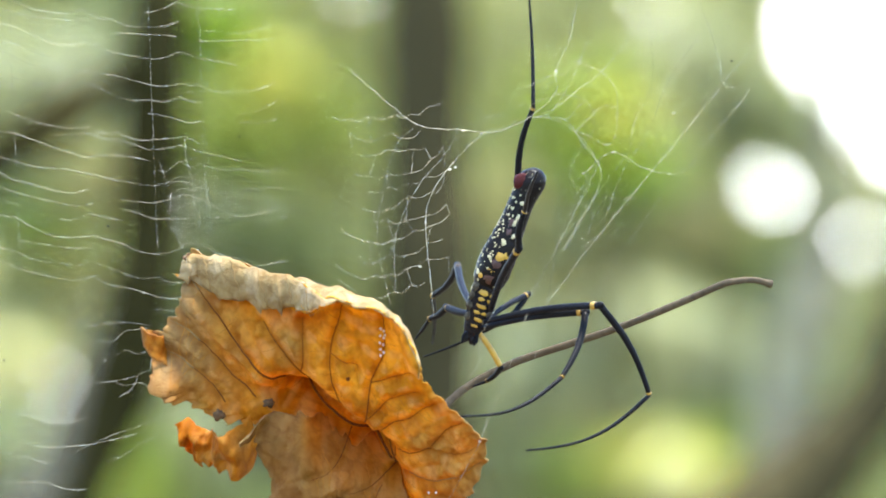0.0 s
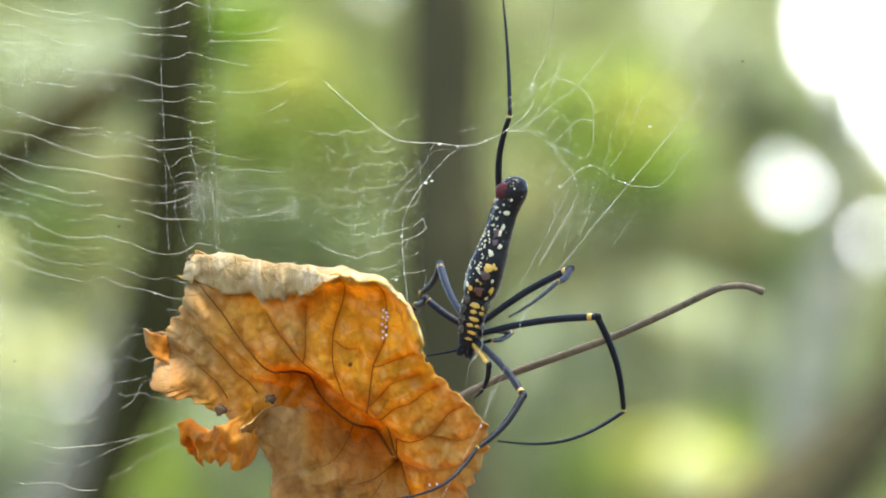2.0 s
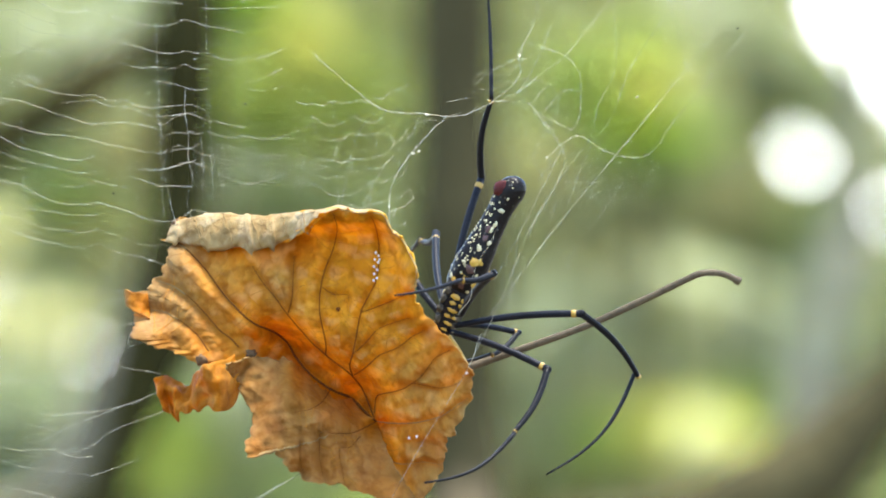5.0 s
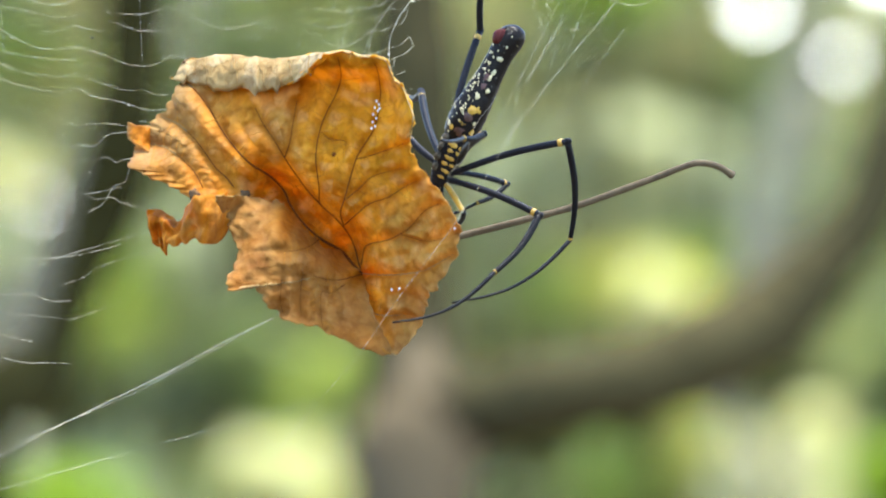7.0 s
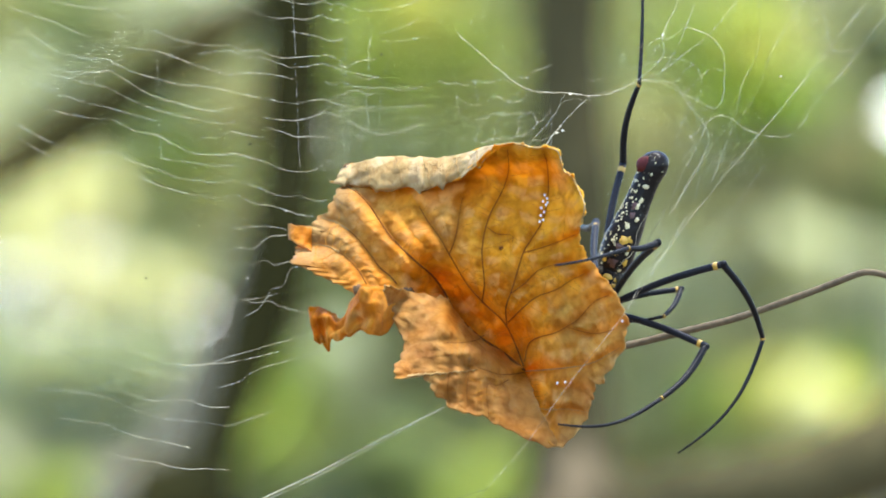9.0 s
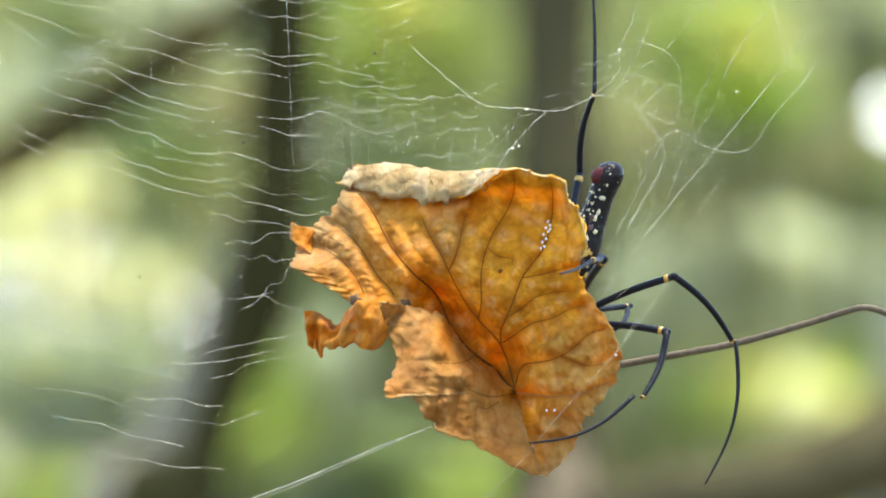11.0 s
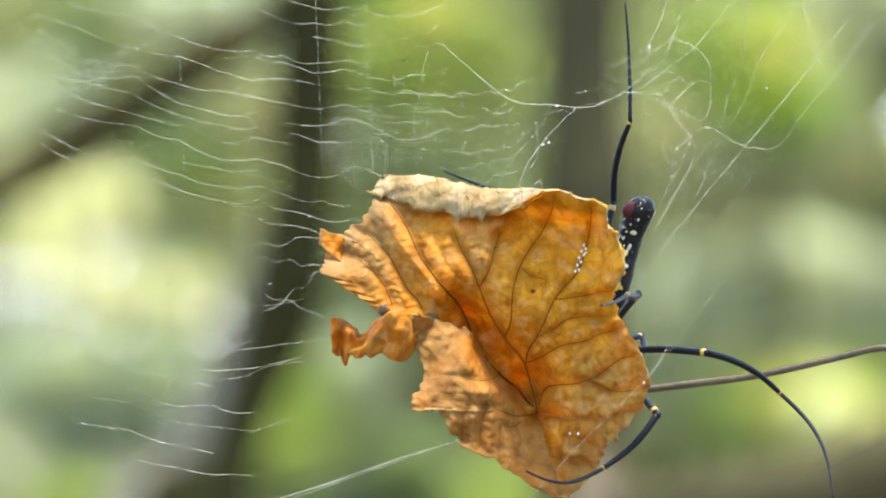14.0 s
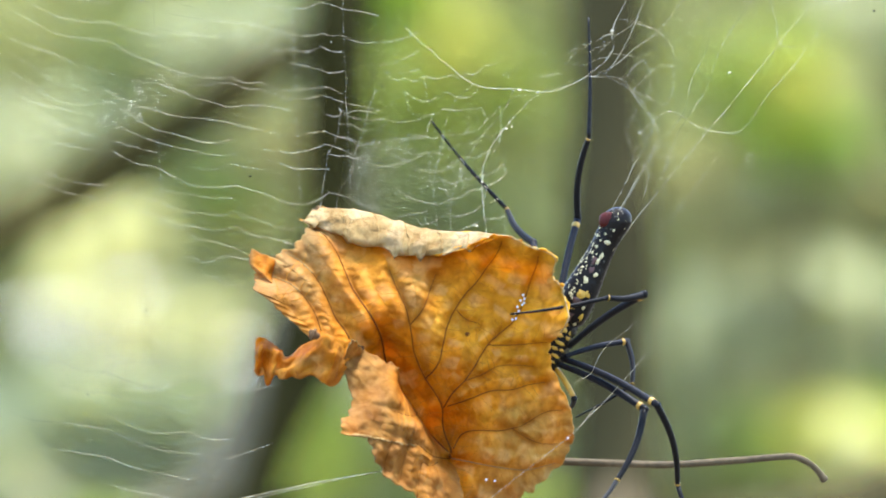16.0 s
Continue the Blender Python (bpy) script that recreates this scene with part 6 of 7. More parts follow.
    walk(legs['rear_far'][2], [
        (0, pose(-0.00609, 0.00871, 0.04800, -155.74, -63.64, 153.30)),
        (0.5, pose(-0.00582, 0.01395, 0.05073, -159.63, -61.32, 157.06)),
        (1, pose(-0.00575, 0.00394, 0.04902, -150.99, -62.08, 147.89)),
        (1.5, pose(-0.00492, 0.00611, 0.04827, -151.28, -62.87, 148.37)),
        (2, pose(-0.00598, 0.00840, 0.04838, -147.26, -65.85, 144.83)),
        (2.5, pose(-0.00659, 0.00418, 0.04944, -148.25, -64.37, 145.53)),
        (3, pose(-0.00640, 0.00199, 0.04979, -137.12, -62.96, 133.81)),
        (5.5, pose(-0.01416, 0.00337, 0.04773, -155.31, -57.79, 151.48)),
        (6, pose(-0.01330, 0.00434, 0.04709, -152.12, -60.25, 148.65)),
        (6.5, pose(-0.01238, 0.00652, 0.04747, -147.32, -60.66, 143.65)),
        (7, pose(-0.01287, 0.00553, 0.04826, -152.67, -58.88, 148.89)),
        (7.5, pose(-0.01312, 0.00413, 0.04854, -144.43, -63.80, 141.44)),
        (8, pose(-0.01160, 0.00814, 0.04829, -136.25, -63.05, 132.96)),
        (8.5, pose(-0.00879, 0.00749, 0.04876, -141.79, -68.86, 139.83)),
        (9, pose(-0.00993, 0.00760, 0.04820, -144.80, -66.26, 142.38)),
        (11.5, pose(-0.00884, 0.00244, 0.04945, -141.82, -66.70, 139.43)),
        (12, pose(-0.00940, -0.00408, 0.05051, -140.09, -66.40, 137.61)),
        (12.5, pose(-0.00873, 0.00221, 0.05039, -137.34, -68.80, 135.33)),
        (13, pose(-0.00998, 0.00194, 0.04974, -141.96, -66.71, 139.58)),
        (13.5, pose(-0.00898, 0.00271, 0.05005, -142.33, -66.81, 139.97)),
        (14, pose(-0.00867, 0.00153, 0.05045, -143.41, -64.84, 140.64)),
        (14.5, pose(-0.00770, 0.00435, 0.04972, -146.94, -58.08, 142.52)),
        (15, pose(-0.01097, 0.00367, 0.04831, -154.67, -50.24, 148.38)),
        (15.5, pose(-0.01365, 0.01016, 0.04687, -168.70, -63.31, 167.39)),
        (16, pose(-0.01398, 0.00986, 0.04666, -153.17, -61.77, 150.14)),
    ])
    walk(legs['rear_near'][0], [
        (0, pose(0.00179, -0.00230, 0.00179, 87.01, -37.15, -88.20)),
        (0.5, pose(0.00179, -0.00230, 0.00179, 89.87, -38.15, -89.92)),
        (1, pose(0.00179, -0.00230, 0.00179, 74.54, -42.46, -79.43)),
        (1.5, pose(0.00179, -0.00230, 0.00179, 10.13, -53.61, -12.52)),
        (2, pose(0.00179, -0.00230, 0.00179, 25.33, -42.71, -34.91)),
        (2.5, pose(0.00179, -0.00230, 0.00179, 48.10, -22.44, -71.10)),
        (3, pose(0.00179, -0.00230, 0.00179, 54.33, -18.77, -76.99)),
        (5.5, pose(0.00179, -0.00230, 0.00179, 78.72, -28.07, -84.64)),
        (6, pose(0.00179, -0.00230, 0.00179, 71.90, -27.65, -81.37)),
        (6.5, pose(0.00179, -0.00230, 0.00179, 70.10, -25.61, -81.11)),
        (7, pose(0.00179, -0.00230, 0.00179, 73.41, -18.29, -84.66)),
        (7.5, pose(0.00179, -0.00230, 0.00179, 80.44, -22.50, -86.31)),
        (8, pose(0.00179, -0.00230, 0.00179, 78.93, -26.75, -84.97)),
        (8.5, pose(0.00179, -0.00230, 0.00179, 74.27, -30.68, -81.82)),
        (9, pose(0.00179, -0.00230, 0.00179, 68.61, -33.69, -77.74)),
        (11.5, pose(0.00179, -0.00230, 0.00179, 84.63, -28.41, -87.44)),
        (12, pose(0.00179, -0.00230, 0.00179, 85.15, -36.38, -87.12)),
        (12.5, pose(0.00179, -0.00230, 0.00179, 76.55, -33.01, -82.57)),
        (13, pose(0.00179, -0.00230, 0.00179, 91.74, -30.51, -90.88)),
        (13.5, pose(0.00179, -0.00230, 0.00179, 90.76, -26.51, -90.34)),
        (14, pose(0.00179, -0.00230, 0.00179, 75.77, -28.63, -83.07)),
        (14.5, pose(0.00179, -0.00230, 0.00179, 84.62, -23.75, -87.83)),
        (15, pose(0.00179, -0.00230, 0.00179, 59.47, -34.19, -71.66)),
        (15.5, pose(0.00179, -0.00230, 0.00179, 43.53, -45.13, -53.28)),
        (16, pose(0.00179, -0.00230, 0.00179, 45.82, -44.92, -55.54)),
    ])
    walk(legs['rear_near'][1], [
        (0, pose(0.00242, -0.02233, 0.01697, 116.53, -59.38, -113.25)),
        (0.5, pose(0.00181, -0.02207, 0.01732, 120.06, -66.64, -117.98)),
        (1, pose(0.00519, -0.02053, 0.01876, 101.57, -49.25, -98.81)),
        (1.5, pose(0.01635, -0.00553, 0.02203, 22.17, -66.71, -23.92)),
        (2, pose(0.01694, -0.01287, 0.01884, -121.58, 23.74, -103.90)),
        (2.5, pose(0.00931, -0.02428, 0.01138, -106.58, 31.60, -98.87)),
        (3, pose(0.00714, -0.02549, 0.00988, -133.01, 38.54, -120.16)),
        (5.5, pose(0.00386, -0.02439, 0.01362, -154.23, 27.10, -133.34)),
        (6, pose(0.00513, -0.02432, 0.01345, -155.82, 25.81, -134.13)),
        (6.5, pose(0.00529, -0.02470, 0.01265, -147.77, 28.90, -127.48)),
        (7, pose(0.00401, -0.02607, 0.00968, -143.98, 18.49, -113.57)),
        (7.5, pose(0.00328, -0.02548, 0.01141, -140.62, 32.94, -123.52)),
        (8, pose(0.00376, -0.02466, 0.01310, -149.57, 20.06, -120.28)),
        (8.5, pose(0.00486, -0.02370, 0.01462, -166.94, 16.45, -140.68)),
        (9, pose(0.00623, -0.02274, 0.01573, -157.40, 22.74, -132.89)),
        (11.5, pose(0.00277, -0.02439, 0.01375, -151.87, 4.89, -99.06)),
        (12, pose(0.00280, -0.02251, 0.01670, -132.38, 16.33, -104.39)),
        (12.5, pose(0.00451, -0.02321, 0.01548, -146.29, 10.99, -105.95)),
        (13, pose(0.00145, -0.02396, 0.01455, -150.50, 6.14, -100.71)),
        (13.5, pose(0.00165, -0.02480, 0.01301, -135.05, 10.73, -100.56)),
        (14, pose(0.00445, -0.02420, 0.01384, -159.67, 5.78, -105.19)),
        (14.5, pose(0.00266, -0.02530, 0.01191, -150.97, 7.31, -102.90)),
        (15, pose(0.00833, -0.02204, 0.01592, -144.67, 21.57, -117.41)),
        (15.5, pose(0.01239, -0.01651, 0.01961, -162.23, 26.27, -144.10)),
        (16, pose(0.01186, -0.01698, 0.01954, -164.48, 25.74, -147.40)),
    ])
    walk(legs['rear_near'][2], [
        (0, pose(0.00053, -0.02673, 0.02506, 94.78, -24.18, -91.96)),
        (0.5, pose(0.00006, -0.02536, 0.02595, 101.10, -28.89, -95.41)),
        (1, pose(0.00425, -0.02660, 0.02589, 89.98, -17.50, -90.00)),
        (1.5, pose(0.01975, -0.00704, 0.03067, 174.78, -4.49, -130.56)),
        (2, pose(0.01487, -0.02123, 0.01505, -134.41, 27.51, -114.34)),
        (2.5, pose(0.00808, -0.03220, 0.00645, -131.23, 36.07, -117.29)),
        (3, pose(0.00345, -0.03185, 0.00402, -127.84, 38.73, -115.92)),
        (5.5, pose(-0.00189, -0.03048, 0.00933, -151.34, 22.46, -124.95)),
        (6, pose(-0.00077, -0.03040, 0.00936, -150.26, 24.72, -126.21)),
        (6.5, pose(0.00028, -0.03123, 0.00811, -126.07, 12.28, -98.81)),
        (7, pose(0.00044, -0.03424, 0.00670, -147.16, 7.18, -100.96)),
        (7.5, pose(-0.00108, -0.03206, 0.00629, -144.71, 21.60, -117.48)),
        (8, pose(-0.00070, -0.03229, 0.00988, -146.71, 19.17, -116.57)),
        (8.5, pose(-0.00211, -0.02942, 0.01195, -157.46, 19.60, -128.96)),
        (9, pose(0.00033, -0.02910, 0.01210, -156.19, 24.87, -133.63)),
        (11.5, pose(0.00130, -0.03364, 0.01295, -146.22, 8.92, -103.05)),
        (12, pose(0.00056, -0.03126, 0.01406, -136.04, 12.06, -102.23)),
        (12.5, pose(0.00197, -0.03208, 0.01369, -141.40, 11.60, -104.13)),
        (13, pose(-0.00029, -0.03315, 0.01354, -140.66, 9.39, -101.26)),
        (13.5, pose(-0.00004, -0.03388, 0.01126, -122.45, 20.70, -102.66)),
        (14, pose(0.00200, -0.03323, 0.01289, -143.64, 10.34, -103.70)),
        (14.5, pose(0.00057, -0.03439, 0.01072, -142.55, 11.12, -104.13)),
        (15, pose(0.00430, -0.02980, 0.01246, -121.50, 20.93, -102.35)),
        (15.5, pose(0.00556, -0.02146, 0.01544, -161.07, 34.67, -148.91)),
        (16, pose(0.00472, -0.02154, 0.01546, -173.43, 33.91, -168.33)),
    ])
    walk(legs['third_near'][0], [
        (0, pose(0.00179, -0.00204, -0.00077, -44.33, -33.00, 60.86)),
        (0.5, pose(0.00179, -0.00204, -0.00077, -42.22, -43.09, 53.02)),
        (1, pose(0.00179, -0.00204, -0.00077, -53.48, -36.02, 66.47)),
        (1.5, pose(0.00179, -0.00204, -0.00077, -53.80, -30.02, 69.89)),
        (2, pose(0.00179, -0.00204, -0.00077, -13.90, -6.57, 65.19)),
        (2.5, pose(0.00179, -0.00204, -0.00077, -13.55, -13.96, 44.96)),
        (3, pose(0.00179, -0.00204, -0.00077, -15.45, -10.82, 55.81)),
        (5.5, pose(0.00179, -0.00204, -0.00077, -8.38, -16.41, 27.52)),
        (6, pose(0.00179, -0.00204, -0.00077, -7.54, -13.53, 29.50)),
        (6.5, pose(0.00179, -0.00204, -0.00077, -8.42, -12.33, 34.72)),
        (7, pose(0.00179, -0.00204, -0.00077, -9.75, -11.41, 40.98)),
        (7.5, pose(0.00179, -0.00204, -0.00077, -12.44, -9.79, 52.38)),
        (8, pose(0.00179, -0.00204, -0.00077, -15.72, -36.11, 25.53)),
        (8.5, pose(0.00179, -0.00204, -0.00077, -20.67, -34.80, 33.48)),
        (9, pose(0.00179, -0.00204, -0.00077, -3.36, -32.75, 6.20)),
        (11.5, pose(0.00179, -0.00204, -0.00077, -21.13, -19.43, 49.27)),
        (12, pose(0.00179, -0.00204, -0.00077, -22.45, -17.74, 53.60)),
        (12.5, pose(0.00179, -0.00204, -0.00077, -23.56, -16.06, 57.61)),
        (13, pose(0.00179, -0.00204, -0.00077, -24.45, -14.40, 61.33)),
        (13.5, pose(0.00179, -0.00204, -0.00077, -25.15, -12.74, 64.84)),
        (14, pose(0.00179, -0.00204, -0.00077, -34.08, -21.51, 61.54)),
        (14.5, pose(0.00179, -0.00204, -0.00077, -37.41, -30.26, 56.62)),
        (15, pose(0.00179, -0.00204, -0.00077, -20.53, -22.54, 44.34)),
        (15.5, pose(0.00179, -0.00204, -0.00077, -20.14, -29.75, 36.46)),
        (16, pose(0.00179, -0.00204, -0.00077, -18.77, -34.19, 31.16)),
    ])
    walk(legs['third_near'][1], [
        (0, pose(0.00841, 0.00985, 0.00807, -132.33, 53.29, -126.13)),
        (0.5, pose(0.00892, 0.00743, 0.01032, -138.49, 53.02, -132.07)),
        (1, pose(0.00703, 0.01000, 0.00878, -165.03, 71.96, -164.29)),
        (1.5, pose(0.00662, 0.01116, 0.00736, -114.47, 48.96, -108.95)),
        (2, pose(0.00855, 0.01260, 0.00109, -146.24, 15.35, -111.60)),
        (2.5, pose(0.01293, 0.00909, 0.00315, -144.49, 22.45, -118.15)),
        (3, pose(0.01074, 0.01115, 0.00228, -121.97, 19.44, -101.73)),
        (5.5, pose(0.01559, 0.00515, 0.00382, -122.94, 42.30, -113.56)),
        (6, pose(0.01552, 0.00573, 0.00303, -125.93, 41.21, -115.53)),
        (6.5, pose(0.01482, 0.00699, 0.00270, -135.06, 40.40, -123.01)),
        (7, pose(0.01380, 0.00839, 0.00245, -131.79, 39.40, -119.57)),
        (7.5, pose(0.01155, 0.01063, 0.00199, -111.94, 37.75, -103.85)),
        (8, pose(0.01362, 0.00361, 0.00880, -67.63, 46.65, -73.34)),
        (8.5, pose(0.01290, 0.00531, 0.00850, -102.48, 54.80, -100.25)),
        (9, pose(0.01536, -0.00057, 0.00802, -107.48, 40.38, -101.53)),
        (11.5, pose(0.01177, 0.00956, 0.00463, -95.26, 26.76, -92.37)),
        (12, pose(0.01096, 0.01040, 0.00418, -90.84, 24.38, -90.35)),
        (12.5, pose(0.01014, 0.01113, 0.00373, -86.01, 22.02, -88.50)),
        (13, pose(0.00933, 0.01175, 0.00327, -80.03, 19.70, -86.61)),
        (13.5, pose(0.00852, 0.01229, 0.00281, -73.00, 17.44, -84.77)),
        (14, pose(0.00898, 0.01124, 0.00519, -76.08, 28.01, -83.36)),
        (14.5, pose(0.00950, 0.00967, 0.00741, -77.10, 39.76, -81.66)),
        (15, pose(0.01251, 0.00844, 0.00546, -103.89, 52.07, -101.04)),
        (15.5, pose(0.01312, 0.00633, 0.00729, -117.75, 41.71, -109.30)),
        (16, pose(0.01328, 0.00491, 0.00836, -37.99, 47.91, -46.46)),
    ])
    walk(legs['third_near'][2], [
        (0, pose(0.00448, 0.00446, -0.00088, 174.75, 44.86, 172.57)),
        (0.5, pose(0.00441, 0.00244, 0.00140, 158.06, 44.30, 150.03)),
        (1, pose(0.00370, 0.00906, -0.00184, 158.75, 32.00, 143.72)),
        (1.5, pose(0.00424, 0.00422, -0.00107, 162.02, 28.36, 145.66)),
        (2, pose(0.00459, 0.00258, -0.00186, 162.88, 25.82, 144.73)),
        (2.5, pose(0.00806, -0.00001, -0.00111, 152.93, 24.03, 128.55)),
        (3, pose(0.00860, 0.00084, -0.00143, 162.30, 30.23, 147.64)),
        (5.5, pose(0.01229, -0.00242, -0.00370, 142.37, 18.73, 112.61)),
        (6, pose(0.01190, -0.00185, -0.00432, 146.24, 16.36, 112.86)),
        (6.5, pose(0.01019, -0.00014, -0.00454, 145.55, 23.30, 119.97)),
        (7, pose(0.00954, 0.00089, -0.00464, 137.31, 24.03, 113.81)),
        (7.5, pose(0.00943, 0.00206, -0.00484, 140.05, 20.16, 112.37)),
        (8, pose(0.01582, -0.00373, 0.00068, 139.64, 33.97, 123.32)),
        (8.5, pose(0.01176, -0.00102, -0.00063, 149.91, 19.67, 120.15)),
        (9, pose(0.01366, -0.00890, 0.00078, 158.15, 17.97, 127.57)),
        (11.5, pose(0.01136, -0.00040, -0.00039, 149.35, 17.03, 116.30)),
        (12, pose(0.01090, 0.00023, -0.00043, 146.25, 17.35, 114.05)),
        (12.5, pose(0.01041, 0.00078, -0.00046, 142.76, 17.68, 111.78)),
        (13, pose(0.00995, 0.00126, -0.00050, 139.03, 18.00, 109.59)),
        (13.5, pose(0.00949, 0.00168, -0.00053, 134.94, 18.32, 107.41)),
        (14, pose(0.01012, 0.00144, -0.00006, 131.55, 17.52, 104.94)),
        (14.5, pose(0.01074, 0.00117, 0.00027, 128.74, 16.48, 102.82)),
        (15, pose(0.01119, 0.00170, -0.00335, 134.77, 12.98, 102.56)),
        (15.5, pose(0.01036, -0.00154, -0.00014, 129.29, 29.18, 111.75)),
        (16, pose(0.01843, -0.00052, 0.00007, 138.81, 41.95, 127.37)),
    ])
    walk(legs['front_far'][0], [
        (0, pose(-0.00153, 0.00179, 0.00051, -135.47, -16.69, 106.27)),
        (0.5, pose(-0.00153, 0.00179, 0.00051, -121.54, -25.48, 104.79)),
        (1, pose(-0.00153, 0.00179, 0.00051, -147.76, -11.71, 107.84)),
        (1.5, pose(-0.00153, 0.00179, 0.00051, -132.67, -19.29, 106.94)),
        (2, pose(-0.00153, 0.00179, 0.00051, -137.53, -23.27, 113.34)),
        (2.5, pose(-0.00153, 0.00179, 0.00051, -129.29, -26.63, 110.13)),
        (3, pose(-0.00153, 0.00179, 0.00051, -160.64, -15.13, 126.60)),
        (5.5, pose(-0.00153, 0.00179, 0.00051, -126.99, -35.43, 113.59)),
        (6, pose(-0.00153, 0.00179, 0.00051, -137.08, -28.74, 117.34)),
        (6.5, pose(-0.00153, 0.00179, 0.00051, -115.45, -33.46, 104.70)),
        (7, pose(-0.00153, 0.00179, 0.00051, -140.75, -26.12, 118.31)),
        (7.5, pose(-0.00153, 0.00179, 0.00051, -136.64, -31.72, 119.11)),
        (8, pose(-0.00153, 0.00179, 0.00051, -125.54, -16.35, 101.37)),
        (8.5, pose(-0.00153, 0.00179, 0.00051, -131.27, -29.98, 113.68)),
        (9, pose(-0.00153, 0.00179, 0.00051, -116.52, -33.25, 105.31)),
        (11.5, pose(-0.00153, 0.00179, 0.00051, -127.23, -42.84, 117.32)),
        (12, pose(-0.00153, 0.00179, 0.00051, -130.61, -44.65, 121.08)),
        (12.5, pose(-0.00153, 0.00179, 0.00051, -134.36, -46.53, 125.37)),
        (13, pose(-0.00153, 0.00179, 0.00051, -138.56, -48.48, 130.30)),
        (13.5, pose(-0.00153, 0.00179, 0.00051, -143.52, -50.50, 136.22)),
        (14, pose(-0.00153, 0.00179, 0.00051, -150.74, -51.67, 144.47)),
        (14.5, pose(-0.00153, 0.00179, 0.00051, -159.53, -53.77, 155.17)),
        (15, pose(-0.00153, 0.00179, 0.00051, -114.26, -52.06, 109.57)),
        (15.5, pose(-0.00153, 0.00179, 0.00051, -172.93, -40.22, 169.13)),
        (16, pose(-0.00153, 0.00179, 0.00051, -144.71, -44.62, 134.79)),
    ])
    walk(legs['front_far'][1], [
        (0, pose(-0.00887, 0.02695, 0.00837, 110.81, 33.15, 101.74)),
        (0.5, pose(-0.00784, 0.02567, 0.01228, 119.50, 32.93, 107.10)),
        (1, pose(-0.00974, 0.02729, 0.00607, 118.86, 35.37, 107.70)),
        (1.5, pose(-0.00905, 0.02649, 0.00955, 121.16, 32.65, 108.07)),
        (2, pose(-0.01149, 0.02487, 0.01132, 107.73, 28.66, 98.72)),
        (2.5, pose(-0.00995, 0.02475, 0.01277, 121.86, 22.66, 103.46)),
        (3, pose(-0.01728, 0.02299, 0.00765, 115.03, 11.42, 95.28)),
        (5.5, pose(-0.01045, 0.02222, 0.01637, 144.98, 8.24, 101.55)),
        (6, pose(-0.01255, 0.02310, 0.01367, 157.28, 5.57, 103.05)),
        (6.5, pose(-0.00732, 0.02387, 0.01560, 146.59, 12.24, 107.81)),
        (7, pose(-0.01318, 0.02342, 0.01256, 138.55, 8.17, 99.14)),
        (7.5, pose(-0.01285, 0.02212, 0.01490, 170.27, 1.48, 98.57)),
        (8, pose(-0.00671, 0.02753, 0.00821, 141.08, 6.02, 97.40)),
        (8.5, pose(-0.01105, 0.02349, 0.01418, 141.34, 6.98, 98.64)),
        (9, pose(-0.00757, 0.02386, 0.01551, 146.20, 7.26, 100.70)),
        (11.5, pose(-0.01074, 0.01961, 0.01911, -166.35, -5.82, 112.68)),
        (12, pose(-0.01158, 0.01846, 0.01974, -162.78, -8.33, 115.06)),
        (12.5, pose(-0.01243, 0.01714, 0.02037, -160.22, -10.87, 117.68)),
        (13, pose(-0.01326, 0.01562, 0.02100, -158.42, -13.41, 120.38)),
        (13.5, pose(-0.01410, 0.01383, 0.02162, -157.31, -15.95, 123.32)),
        (14, pose(-0.01534, 0.01165, 0.02198, -157.82, -17.84, 126.93)),
        (14.5, pose(-0.01621, 0.00858, 0.02258, -157.95, -20.34, 130.64)),
        (15, pose(-0.00717, 0.01764, 0.02209, -176.43, -28.71, 172.61)),
        (15.5, pose(-0.02205, 0.00573, 0.01818, -170.78, -7.65, 129.35)),
        (16, pose(-0.01525, 0.01561, 0.01973, -157.39, -16.29, 123.97)),
    ])
